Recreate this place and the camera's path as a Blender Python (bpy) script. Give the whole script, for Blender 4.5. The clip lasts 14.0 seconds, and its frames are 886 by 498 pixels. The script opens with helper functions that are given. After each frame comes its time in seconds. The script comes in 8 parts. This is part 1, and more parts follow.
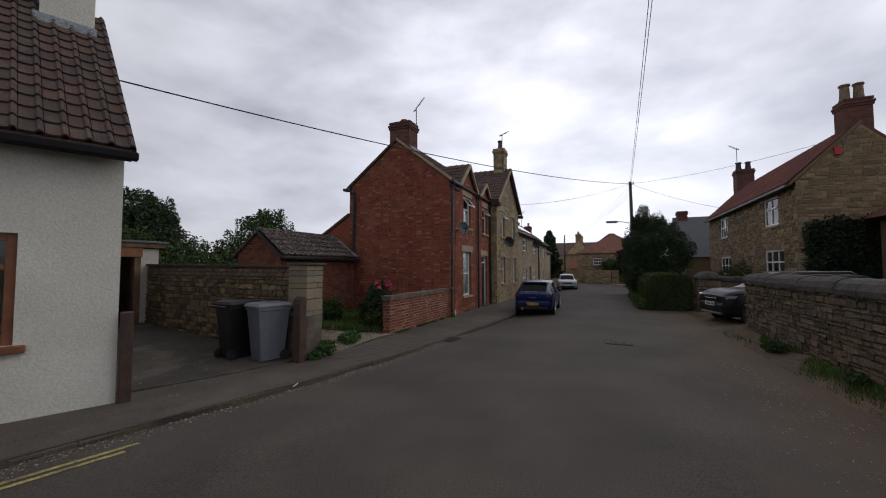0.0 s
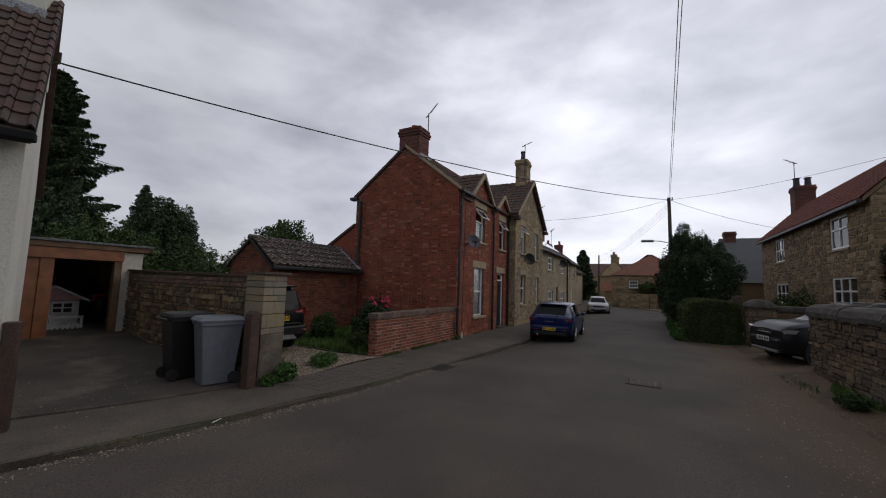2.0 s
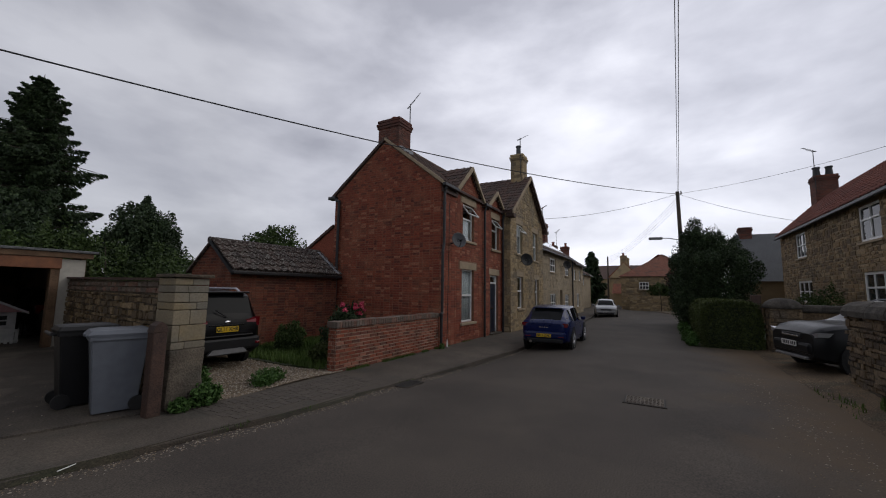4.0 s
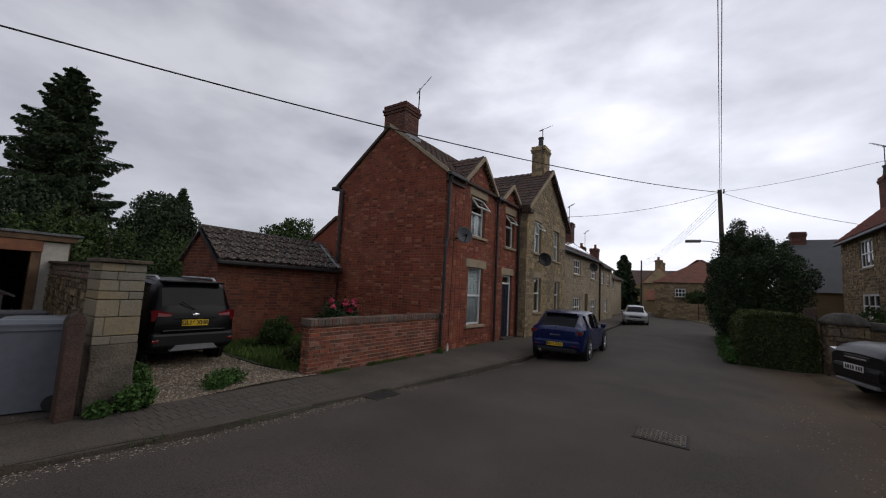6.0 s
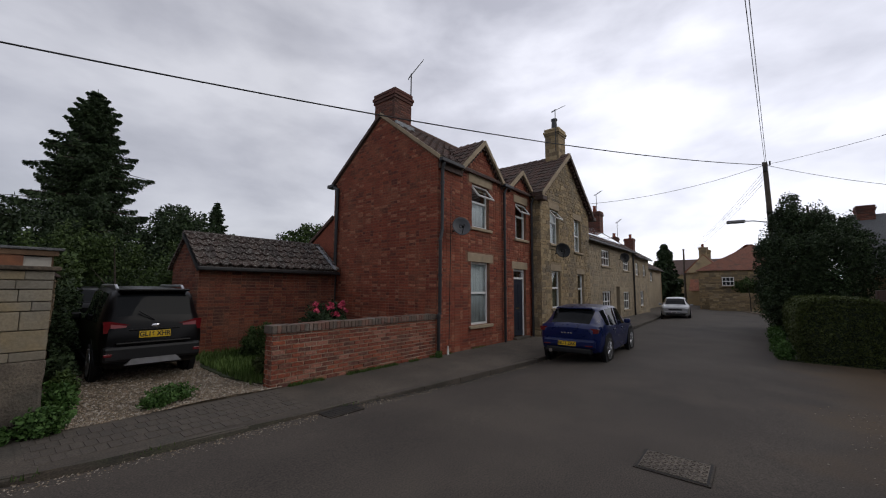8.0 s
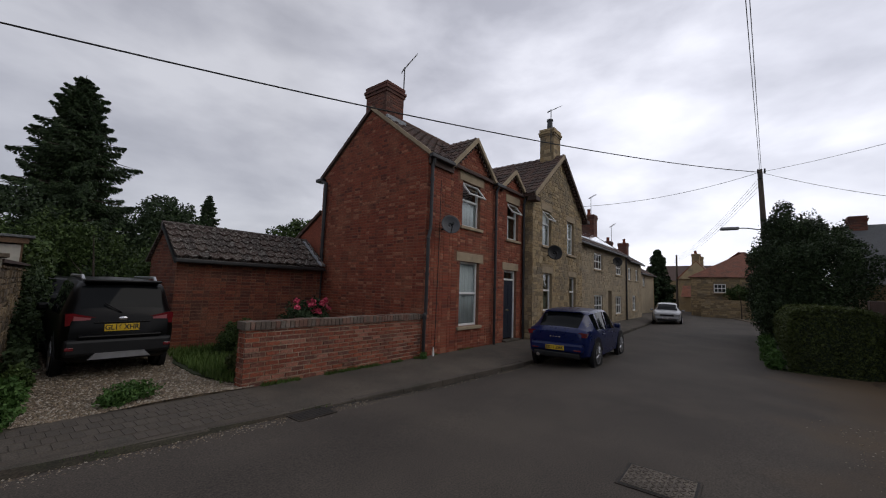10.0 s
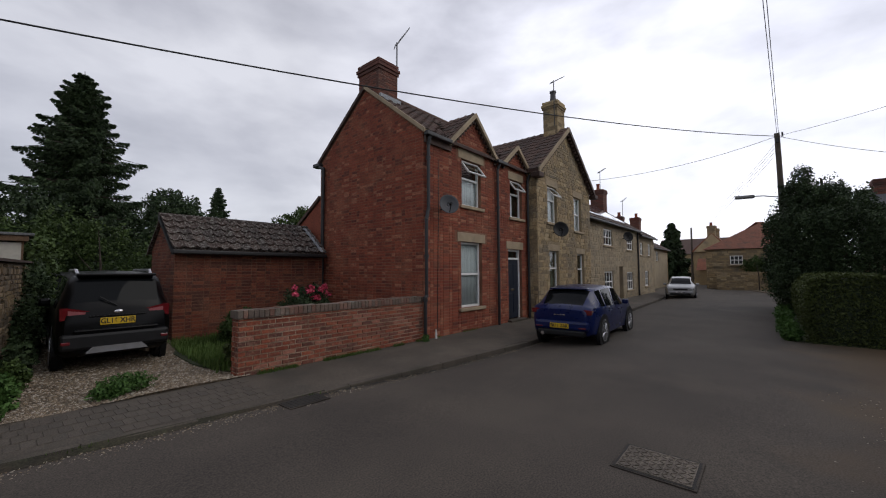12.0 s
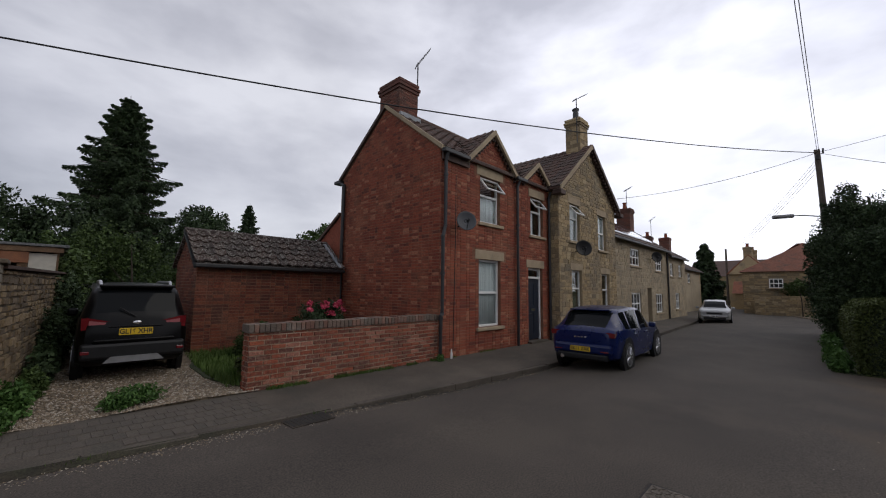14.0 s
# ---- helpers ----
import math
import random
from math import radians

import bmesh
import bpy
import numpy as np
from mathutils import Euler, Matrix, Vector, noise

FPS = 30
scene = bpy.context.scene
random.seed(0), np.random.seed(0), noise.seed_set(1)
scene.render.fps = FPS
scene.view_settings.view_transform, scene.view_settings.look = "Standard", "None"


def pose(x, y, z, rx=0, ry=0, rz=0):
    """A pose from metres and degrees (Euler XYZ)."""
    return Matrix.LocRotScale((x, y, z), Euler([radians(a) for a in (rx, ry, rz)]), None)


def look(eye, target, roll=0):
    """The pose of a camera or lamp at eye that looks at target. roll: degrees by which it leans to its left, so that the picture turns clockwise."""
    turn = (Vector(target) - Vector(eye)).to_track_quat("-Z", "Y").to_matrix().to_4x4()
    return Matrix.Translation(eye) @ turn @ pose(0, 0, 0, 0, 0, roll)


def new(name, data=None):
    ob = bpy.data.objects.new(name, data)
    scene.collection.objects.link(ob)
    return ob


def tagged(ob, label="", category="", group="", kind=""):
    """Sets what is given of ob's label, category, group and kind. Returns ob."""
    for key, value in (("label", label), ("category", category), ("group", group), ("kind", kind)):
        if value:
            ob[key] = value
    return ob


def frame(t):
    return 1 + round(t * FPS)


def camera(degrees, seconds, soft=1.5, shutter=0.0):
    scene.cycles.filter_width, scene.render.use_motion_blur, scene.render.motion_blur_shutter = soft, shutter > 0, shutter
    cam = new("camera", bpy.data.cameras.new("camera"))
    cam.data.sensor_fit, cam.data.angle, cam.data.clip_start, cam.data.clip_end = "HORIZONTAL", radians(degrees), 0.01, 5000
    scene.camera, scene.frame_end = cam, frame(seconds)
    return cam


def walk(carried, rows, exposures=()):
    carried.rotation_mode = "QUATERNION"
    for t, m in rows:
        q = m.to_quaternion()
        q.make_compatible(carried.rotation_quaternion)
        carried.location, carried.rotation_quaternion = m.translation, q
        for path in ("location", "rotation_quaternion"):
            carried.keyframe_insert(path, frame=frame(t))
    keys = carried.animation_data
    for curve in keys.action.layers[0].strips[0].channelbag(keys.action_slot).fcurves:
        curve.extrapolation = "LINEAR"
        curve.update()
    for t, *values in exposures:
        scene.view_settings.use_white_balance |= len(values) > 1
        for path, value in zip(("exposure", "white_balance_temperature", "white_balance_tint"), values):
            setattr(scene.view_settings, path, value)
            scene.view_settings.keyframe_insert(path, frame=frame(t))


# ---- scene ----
cam = camera(98.6, 14.0, soft=1.1)
METRES, EYE, TILT, LEAN, TURN = 6.4, 1.715, 0.0, 0.0, -67.0
ROWS = [
    (0.0, 0.0, 0.0, 0.0, 0.0, 2.73, 0.06),
    (0.5, 0.0324, 0.0391, -0.0001, 2.23, 4.31, -0.63),
    (1.0, 0.0623, 0.0948, 0.0011, 3.58, 4.99, -0.81),
    (1.5, 0.0981, 0.1396, -0.0049, 3.82, 5.39, -1.0),
    (2.0, 0.133, 0.1864, -0.0024, 4.89, 5.25, -1.9),
    (2.5, 0.1592, 0.2419, -0.0062, 4.92, 6.26, -3.01),
    (3.0, 0.1868, 0.2891, -0.0118, 5.05, 6.71, -1.69),
    (5.5, 0.3213, 0.5005, -0.0104, 8.9, 5.29, -1.78),
    (6.0, 0.3405, 0.5401, -0.0095, 10.73, 5.84, -2.91),
    (6.5, 0.3622, 0.5669, -0.0145, 12.6, 6.41, -1.41),
    (7.0, 0.3869, 0.5978, -0.0136, 15.34, 7.1, -2.22),
    (7.5, 0.4559, 0.7191, -0.018, 15.95, 5.3, -0.2),
    (8.0, 0.4582, 0.7176, -0.018, 16.14, 5.83, -0.42),
    (10.5, 0.4777, 0.774, -0.0203, 15.04, 5.51, -2.16),
    (11.0, 0.4832, 0.7814, -0.0226, 14.11, 4.32, -0.87),
    (11.5, 0.4939, 0.7944, -0.0239, 14.81, 3.34, 0.34),
    (12.0, 0.5066, 0.808, -0.0235, 17.17, 3.26, 0.27),
    (12.5, 0.5158, 0.8156, -0.0239, 19.58, 4.53, -0.87),
    (13.0, 0.5162, 0.818, -0.025, 21.32, 5.59, -1.17),
    (13.5, 0.5193, 0.825, -0.0268, 20.95, 6.03, -1.52),
    (14.0, 0.5237, 0.8379, -0.0265, 20.67, 6.01, -0.76),
]
walk(cam, [(t, pose(0, 0, EYE, TILT, LEAN, TURN) @ pose(METRES * x, METRES * y, METRES * z, 90 + pitch, roll, yaw)) for t, x, y, z, yaw, pitch, roll in ROWS],
     exposures=[(0.0, 0.10), (1.5, -0.02), (3.0, -0.10), (5.5, 0.0), (7.0, 0.05), (8.0, 0.14), (10.5, 0.02), (12.0, 0.28), (14.0, 0.27)])

# ---- sky and light: an overcast day ----
world = bpy.data.worlds.new("overcast_sky")
scene.world = world
world.use_nodes = True
wn, wl = world.node_tree.nodes, world.node_tree.links
wn.clear()
w_out = wn.new("ShaderNodeOutputWorld")
w_bg = wn.new("ShaderNodeBackground")
w_sky = wn.new("ShaderNodeTexSky")
w_sky.sky_type, w_sky.sun_disc = 'NISHITA', False
w_sky.sun_elevation, w_sky.sun_rotation = radians(35), radians(149)
w_co = wn.new("ShaderNodeTexCoord")
w_map = wn.new("ShaderNodeMapping")
w_map.inputs["Scale"].default_value = (1.0, 1.0, 2.3)
w_map.inputs["Location"].default_value = (0.35, 0.1, 0.3)
w_n1 = wn.new("ShaderNodeTexNoise")
w_n1.inputs["Scale"].default_value, w_n1.inputs["Detail"].default_value = 2.6, 6.0
w_n1.inputs["Roughness"].default_value, w_n1.inputs["Distortion"].default_value = 0.5, 0.12
w_ramp = wn.new("ShaderNodeValToRGB")
w_ramp.color_ramp.elements[0].position, w_ramp.color_ramp.elements[0].color = 0.32, (0.36, 0.365, 0.42, 1)
w_ramp.color_ramp.elements[1].position, w_ramp.color_ramp.elements[1].color = 0.70, (0.74, 0.745, 0.81, 1)
w_mid = w_ramp.color_ramp.elements.new(0.5)
w_mid.color = (0.53, 0.535, 0.60, 1)
# the cloud is thinner and brighter towards the hidden sun
w_dot = wn.new("ShaderNodeVectorMath")
w_dot.operation = 'DOT_PRODUCT'
w_dot.inputs[1].default_value = Vector((0.96, 0.12, 0.30)).normalized()
w_glow = wn.new("ShaderNodeMapRange")
w_glow.inputs["From Min"].default_value, w_glow.inputs["From Max"].default_value = 0.62, 1.0
w_glow.inputs["To Min"].default_value, w_glow.inputs["To Max"].default_value = 0.78, 1.40
w_mul = wn.new("ShaderNodeMixRGB")
w_mul.blend_type = 'MULTIPLY'
w_mul.inputs["Fac"].default_value = 1.0
w_add = wn.new("ShaderNodeMixRGB")
w_add.blend_type = 'ADD'
w_add.inputs["Fac"].default_value = 0.01
wl.new(w_co.outputs["Generated"], w_map.inputs["Vector"])
wl.new(w_map.outputs["Vector"], w_n1.inputs["Vector"])
wl.new(w_n1.outputs["Fac"], w_ramp.inputs["Fac"])
wl.new(w_co.outputs["Generated"], w_dot.inputs[0])
wl.new(w_dot.outputs["Value"], w_glow.inputs["Value"])
wl.new(w_ramp.outputs["Color"], w_mul.inputs["Color1"])
wl.new(w_glow.outputs["Result"], w_mul.inputs["Color2"])
wl.new(w_mul.outputs["Color"], w_add.inputs["Color1"])
wl.new(w_sky.outputs["Color"], w_add.inputs["Color2"])
wl.new(w_add.outputs["Color"], w_bg.inputs["Color"])
w_bg.inputs["Strength"].default_value = 1.02
wl.new(w_bg.outputs["Background"], w_out.inputs["Surface"])
sun = new("sun", bpy.data.lights.new("sun", 'SUN'))
sun.data.energy, sun.data.angle, sun.data.color = 0.5, radians(40), (1.0, 0.95, 0.88)
sun.matrix_world = look((13, -22, 19), (0, 0, 0))


# ---- building helpers ----
def thing(name, at, label, category, group="", kind=""):
    """An empty at the thing's base, to hold its parts."""
    e = new(name)
    e.location = at
    e.empty_display_size = 0.2
    tagged(e, label, category, group, kind)
    return e


def adopt(ob, parent):
    if parent is not None:
        ob.parent = parent
        inv = Matrix.Translation(-parent.location)
        if parent.parent is not None:
            inv = Matrix.Identity(4)
        ob.matrix_parent_inverse = inv
    return ob


def set_mat(me, material):
    for m in (material if isinstance(material, (list, tuple)) else [material]):
        me.materials.append(m)


def part(name, bm, material, parent=None, label="", smooth=False):
    """Links a bmesh, in world coordinates, as one mesh object under a thing or a part."""
    me = bpy.data.meshes.new(name)
    bmesh.ops.recalc_face_normals(bm, faces=bm.faces[:])
    if smooth:
        for f in bm.faces:
            f.smooth = True
    bm.to_mesh(me)
    bm.free()
    set_mat(me, material)
    ob = adopt(new(name, me), parent)
    if label:
        ob["label"] = label
    return ob


def raw(name, verts, faces, material, parent=None, label="", smooth=False):
    me = bpy.data.meshes.new(name)
    me.from_pydata([tuple(v) for v in verts], [], [tuple(f) for f in faces])
    me.update()
    if smooth:
        me.polygons.foreach_set("use_smooth", [True] * len(me.polygons))
    set_mat(me, material)
    ob = adopt(new(name, me), parent)
    if label:
        ob["label"] = label
    return ob


def setting(ob, label="", category=""):
    return tagged(ob, label, category, "", "structure")


def box(bm, x0, x1, y0, y1, z0, z1, m=None, bevel=0.0):
    vs = [bm.verts.new((x, y, z)) for x in (x0, x1) for y in (y0, y1) for z in (z0, z1)]
    fs = [bm.faces.new([vs[i] for i in q]) for q in
          ((0, 1, 3, 2), (4, 6, 7, 5), (0, 4, 5, 1), (2, 3, 7, 6), (0, 2, 6, 4), (1, 5, 7, 3))]
    if bevel > 0:
        es = list({e for f in fs for e in f.edges})
        r = bmesh.ops.bevel(bm, geom=es, offset=bevel, segments=2, affect='EDGES', profile=0.5)
        vs = list({v for f in r["faces"] for v in f.verts} | {v for v in vs if v.is_valid})
    if m is not None:
        bmesh.ops.transform(bm, matrix=m, verts=[v for v in vs if v.is_valid])
    return vs


def boxes(*rows, m=None, bevel=0.0):
    bm = bmesh.new()
    for r in rows:
        box(bm, *r, m=m, bevel=bevel)
    return bm


def prism(bm, pts, off):
    """Extrudes a polygon of 3D points by the vector off."""
    off = Vector(off)
    a = [bm.verts.new(p) for p in pts]
    b = [bm.verts.new(Vector(p) + off) for p in pts]
    bm.faces.new(a)
    bm.faces.new(b[::-1])
    n = len(a)
    for i in range(n):
        bm.faces.new((a[i], b[i], b[(i + 1) % n], a[(i + 1) % n]))
    return a + b


def cyl(bm, p, q, r0, r1=None, n=10, cap=True):
    p, q = Vector(p), Vector(q)
    r1 = r0 if r1 is None else r1
    d = (q - p).normalized()
    u = d.orthogonal().normalized()
    v = d.cross(u)
    ra, rb = [], []
    for i in range(n):
        a = 2 * math.pi * i / n
        w = u * math.cos(a) + v * math.sin(a)
        ra.append(bm.verts.new(p + w * r0))
        rb.append(bm.verts.new(q + w * r1))
    for i in range(n):
        bm.faces.new((ra[i], ra[(i + 1) % n], rb[(i + 1) % n], rb[i]))
    if cap:
        bm.faces.new(ra[::-1])
        bm.faces.new(rb)


def tube(bm, pts, r, n=8):
    for a, b in zip(pts, pts[1:]):
        cyl(bm, a, b, r, n=n)


def rings(bm, rows, close=True, cap=True):
    """Skins a list of rings of points."""
    vr = [[bm.verts.new(p) for p in r] for r in rows]
    for a, b in zip(vr, vr[1:]):
        n = len(a)
        for i in range(n if close else n - 1):
            j = (i + 1) % n
            bm.faces.new((a[i], a[j], b[j], b[i]))
    if cap:
        bm.faces.new(vr[0][::-1])
        bm.faces.new(vr[-1])
    return vr


# ---- materials ----
def nodes_of(name):
    m = bpy.data.materials.new(name)
    m.use_nodes = True
    nt = m.node_tree
    return m, nt.nodes, nt.links, nt.nodes["Principled BSDF"]


def surface(name, c1, c2, scale=3.0, fine=60.0, rough=0.8, bump=0.3, dist=0.01, pieces=None, stain=None, metal=0.0, spec=0.5, fine_mix=0.5, lo=0.35, hi=0.65):
    """A procedural surface: two tones by a broad noise, a fine grain, a tone for each piece, blotches of stain, and relief."""
    m, N, L, b = nodes_of(name)
    geo = N.new("ShaderNodeNewGeometry")
    n1 = N.new("ShaderNodeTexNoise")
    n1.inputs["Scale"].default_value, n1.inputs["Detail"].default_value = scale, 6.0
    n2 = N.new("ShaderNodeTexNoise")
    n2.inputs["Scale"].default_value, n2.inputs["Detail"].default_value = fine, 4.0
    L.new(geo.outputs["Position"], n1.inputs["Vector"])
    L.new(geo.outputs["Position"], n2.inputs["Vector"])
    r1 = N.new("ShaderNodeValToRGB")
    r1.color_ramp.elements[0].position, r1.color_ramp.elements[0].color = lo, (*c1, 1)
    r1.color_ramp.elements[1].position, r1.color_ramp.elements[1].color = hi, (*c2, 1)
    L.new(n1.outputs["Fac"], r1.inputs["Fac"])
    col = r1.outputs["Color"]
    if pieces:
        info = N.new("ShaderNodeObjectInfo")
        s = N.new("ShaderNodeMath")
        s.operation = 'ADD'
        L.new(info.outputs["Random"], s.inputs[0])
        L.new(geo.outputs["Random Per Island"], s.inputs[1])
        fr = N.new("ShaderNodeMath")
        fr.operation = 'FRACT'
        L.new(s.outputs[0], fr.inputs[0])
        rp = N.new("ShaderNodeValToRGB")
        rp.color_ramp.interpolation = 'CONSTANT'
        rp.color_ramp.elements[0].color = (*pieces[0], 1)
        rp.color_ramp.elements[1].position = 1.0 / len(pieces)
        rp.color_ramp.elements[1].color = (*pieces[1], 1)
        for i, c in enumerate(pieces[2:], 2):
            rp.color_ramp.elements.new(i / len(pieces)).color = (*c, 1)
        L.new(fr.outputs[0], rp.inputs["Fac"])
        mx = N.new("ShaderNodeMixRGB")
        mx.blend_type = 'MIX'
        mx.inputs["Fac"].default_value = 0.72
        L.new(col, mx.inputs["Color1"])
        L.new(rp.outputs["Color"], mx.inputs["Color2"])
        col = mx.outputs["Color"]
    if stain:
        c3, sc, amount = stain
        n3 = N.new("ShaderNodeTexNoise")
        n3.inputs["Scale"].default_value, n3.inputs["Detail"].default_value = sc, 5.0
        mp = N.new("ShaderNodeMapping")
        mp.inputs["Location"].default_value = (7.3, 1.9, 4.1)
        L.new(geo.outputs["Position"], mp.inputs["Vector"])
        L.new(mp.outputs["Vector"], n3.inputs["Vector"])
        r3 = N.new("ShaderNodeMapRange")
        r3.inputs["From Min"].default_value, r3.inputs["From Max"].default_value = 0.5, 0.68
        r3.inputs["To Min"].default_value, r3.inputs["To Max"].default_value = 0.0, amount
        L.new(n3.outputs["Fac"], r3.inputs["Value"])
        mx = N.new("ShaderNodeMixRGB")
        L.new(r3.outputs["Result"], mx.inputs["Fac"])
        L.new(col, mx.inputs["Color1"])
        mx.inputs["Color2"].default_value = (*c3, 1)
        col = mx.outputs["Color"]
    # fine grain
    rg = N.new("ShaderNodeMapRange")
    rg.inputs["From Min"].default_value, rg.inputs["From Max"].default_value = 0.3, 0.7
    rg.inputs["To Min"].default_value, rg.inputs["To Max"].default_value = 1 - fine_mix, 1 + fine_mix
    L.new(n2.outputs["Fac"], rg.inputs["Value"])
    mg = N.new("ShaderNodeMixRGB")
    mg.blend_type = 'MULTIPLY'
    mg.inputs["Fac"].default_value = 1.0
    L.new(col, mg.inputs["Color1"])
    L.new(rg.outputs["Result"], mg.inputs["Color2"])
    L.new(mg.outputs["Color"], b.inputs["Base Color"])
    b.inputs["Roughness"].default_value = rough
    b.inputs["Metallic"].default_value = metal
    b.inputs["Specular IOR Level"].default_value = spec
    if bump > 0:
        bp = N.new("ShaderNodeBump")
        bp.inputs["Strength"].default_value, bp.inputs["Distance"].default_value = bump, dist
        sm = N.new("ShaderNodeMath")
        sm.operation = 'ADD'
        L.new(n1.outputs["Fac"], sm.inputs[0])
        L.new(n2.outputs["Fac"], sm.inputs[1])
        L.new(sm.outputs[0], bp.inputs["Height"])
        L.new(bp.outputs["Normal"], b.inputs["Normal"])
    return m


def plain(name, c, rough=0.5, metal=0.0, spec=0.5, coat=0.0, vary=0.12):
    m, N, L, b = nodes_of(name)
    geo = N.new("ShaderNodeNewGeometry")
    n1 = N.new("ShaderNodeTexNoise")
    n1.inputs["Scale"].default_value, n1.inputs["Detail"].default_value = 9.0, 5.0
    L.new(geo.outputs["Position"], n1.inputs["Vector"])
    r = N.new("ShaderNodeValToRGB")
    r.color_ramp.elements[0].position, r.color_ramp.elements[0].color = 0.3, (*[v * (1 - vary) for v in c], 1)
    r.color_ramp.elements[1].position, r.color_ramp.elements[1].color = 0.7, (*[min(1, v * (1 + vary)) for v in c], 1)
    L.new(n1.outputs["Fac"], r.inputs["Fac"])
    L.new(r.outputs["Color"], b.inputs["Base Color"])
    rr = N.new("ShaderNodeMapRange")
    rr.inputs["To Min"].default_value, rr.inputs["To Max"].default_value = max(0.02, rough - 0.06), min(1, rough + 0.08)
    L.new(n1.outputs["Fac"], rr.inputs["Value"])
    L.new(rr.outputs["Result"], b.inputs["Roughness"])
    b.inputs["Metallic"].default_value = metal
    b.inputs["Specular IOR Level"].default_value = spec
    b.inputs["Coat Weight"].default_value = coat
    b.inputs["Coat Roughness"].default_value = 0.04
    return m


def glass_mat(name, c, rough=0.03, spec=0.4):
    """A dark window: mirror-like pane with a little of the dim room behind it."""
    m, N, L, b = nodes_of(name)
    b.inputs["Base Color"].default_value = (*c, 1)
    b.inputs["Roughness"].default_value = rough
    b.inputs["IOR"].default_value = 1.5
    b.inputs["Specular IOR Level"].default_value = spec
    return m


def clear_glass(name, tint=(0.86, 0.9, 0.9)):
    m, N, L, b = nodes_of(name)
    N.remove(b)
    tr = N.new("ShaderNodeBsdfTransparent")
    tr.inputs["Color"].default_value = (*tint, 1)
    gl = N.new("ShaderNodeBsdfGlossy")
    gl.inputs["Roughness"].default_value = 0.02
    lw = N.new("ShaderNodeLayerWeight")
    lw.inputs["Blend"].default_value = 0.5
    pw = N.new("ShaderNodeMath")
    pw.operation = 'POWER'
    pw.inputs[1].default_value = 4.0
    fr = N.new("ShaderNodeMath")
    fr.operation = 'MULTIPLY_ADD'
    fr.inputs[1].default_value, fr.inputs[2].default_value = 0.9, 0.05
    L.new(lw.outputs["Facing"], pw.inputs[0])
    L.new(pw.outputs[0], fr.inputs[0])
    mx = N.new("ShaderNodeMixShader")
    L.new(fr.outputs[0], mx.inputs["Fac"])
    L.new(tr.outputs["BSDF"], mx.inputs[1])
    L.new(gl.outputs["BSDF"], mx.inputs[2])
    L.new(mx.outputs["Shader"], N["Material Output"].inputs["Surface"])
    return m


def leafy(name, c1, c2, c3):
    m, N, L, b = nodes_of(name)
    geo = N.new("ShaderNodeNewGeometry")
    rp = N.new("ShaderNodeValToRGB")
    rp.color_ramp.elements[0].color, rp.color_ramp.elements[1].color = (*c1, 1), (*c3, 1)
    rp.color_ramp.elements.new(0.55).color = (*c2, 1)
    L.new(geo.outputs["Random Per Island"], rp.inputs["Fac"])
    n1 = N.new("ShaderNodeTexNoise")
    n1.inputs["Scale"].default_value = 0.9
    L.new(geo.outputs["Position"], n1.inputs["Vector"])
    rg = N.new("ShaderNodeMapRange")
    rg.inputs["From Min"].default_value, rg.inputs["From Max"].default_value = 0.3, 0.7
    rg.inputs["To Min"].default_value, rg.inputs["To Max"].default_value = 0.7, 1.3
    L.new(n1.outputs["Fac"], rg.inputs["Value"])
    mg = N.new("ShaderNodeMixRGB")
    mg.blend_type = 'MULTIPLY'
    mg.inputs["Fac"].default_value = 1.0
    L.new(rp.outputs["Color"], mg.inputs["Color1"])
    L.new(rg.outputs["Result"], mg.inputs["Color2"])
    L.new(mg.outputs["Color"], b.inputs["Base Color"])
    b.inputs["Roughness"].default_value = 0.65
    b.inputs["Specular IOR Level"].default_value = 0.25
    return m


ASPHALT = surface("asphalt", (0.0435, 0.0350, 0.0278), (0.067, 0.0545, 0.0432), 0.55, 75, 0.9, 0.25, 0.005, stain=((0.078, 0.064, 0.049), 0.8, 0.7), fine_mix=0.55)


def dirty_edge(m):
    """Washed-out soil creeping over the tarmac from the verge, in ragged fans."""
    N, L = m.node_tree.nodes, m.node_tree.links
    b = N["Principled BSDF"]
    src = b.inputs["Base Color"].links[0].from_socket
    geo = N.new("ShaderNodeNewGeometry")
    sep = N.new("ShaderNodeSeparateXYZ")
    L.new(geo.outputs["Position"], sep.inputs[0])
    nz = N.new("ShaderNodeTexNoise")
    nz.inputs["Scale"].default_value, nz.inputs["Detail"].default_value = 0.9, 8.0
    L.new(geo.outputs["Position"], nz.inputs["Vector"])
    ma = N.new("ShaderNodeMath")
    ma.operation = 'MULTIPLY_ADD'
    ma.inputs[1].default_value = 2.6
    L.new(nz.outputs["Fac"], ma.inputs[0])
    L.new(sep.outputs["Y"], ma.inputs[2])
    mr = N.new("ShaderNodeMapRange")
    mr.inputs["From Min"].default_value, mr.inputs["From Max"].default_value = 0.1, -1.5
    mr.inputs["To Min"].default_value, mr.inputs["To Max"].default_value = 0.0, 1.0
    L.new(ma.outputs[0], mr.inputs["Value"])
    mx = N.new("ShaderNodeMixRGB")
    L.new(mr.outputs["Result"], mx.inputs["Fac"])
    L.new(src, mx.inputs["Color1"])
    mx.inputs["Color2"].default_value = (0.105, 0.070, 0.038, 1)
    L.new(mx.outputs["Color"], b.inputs["Base Color"])


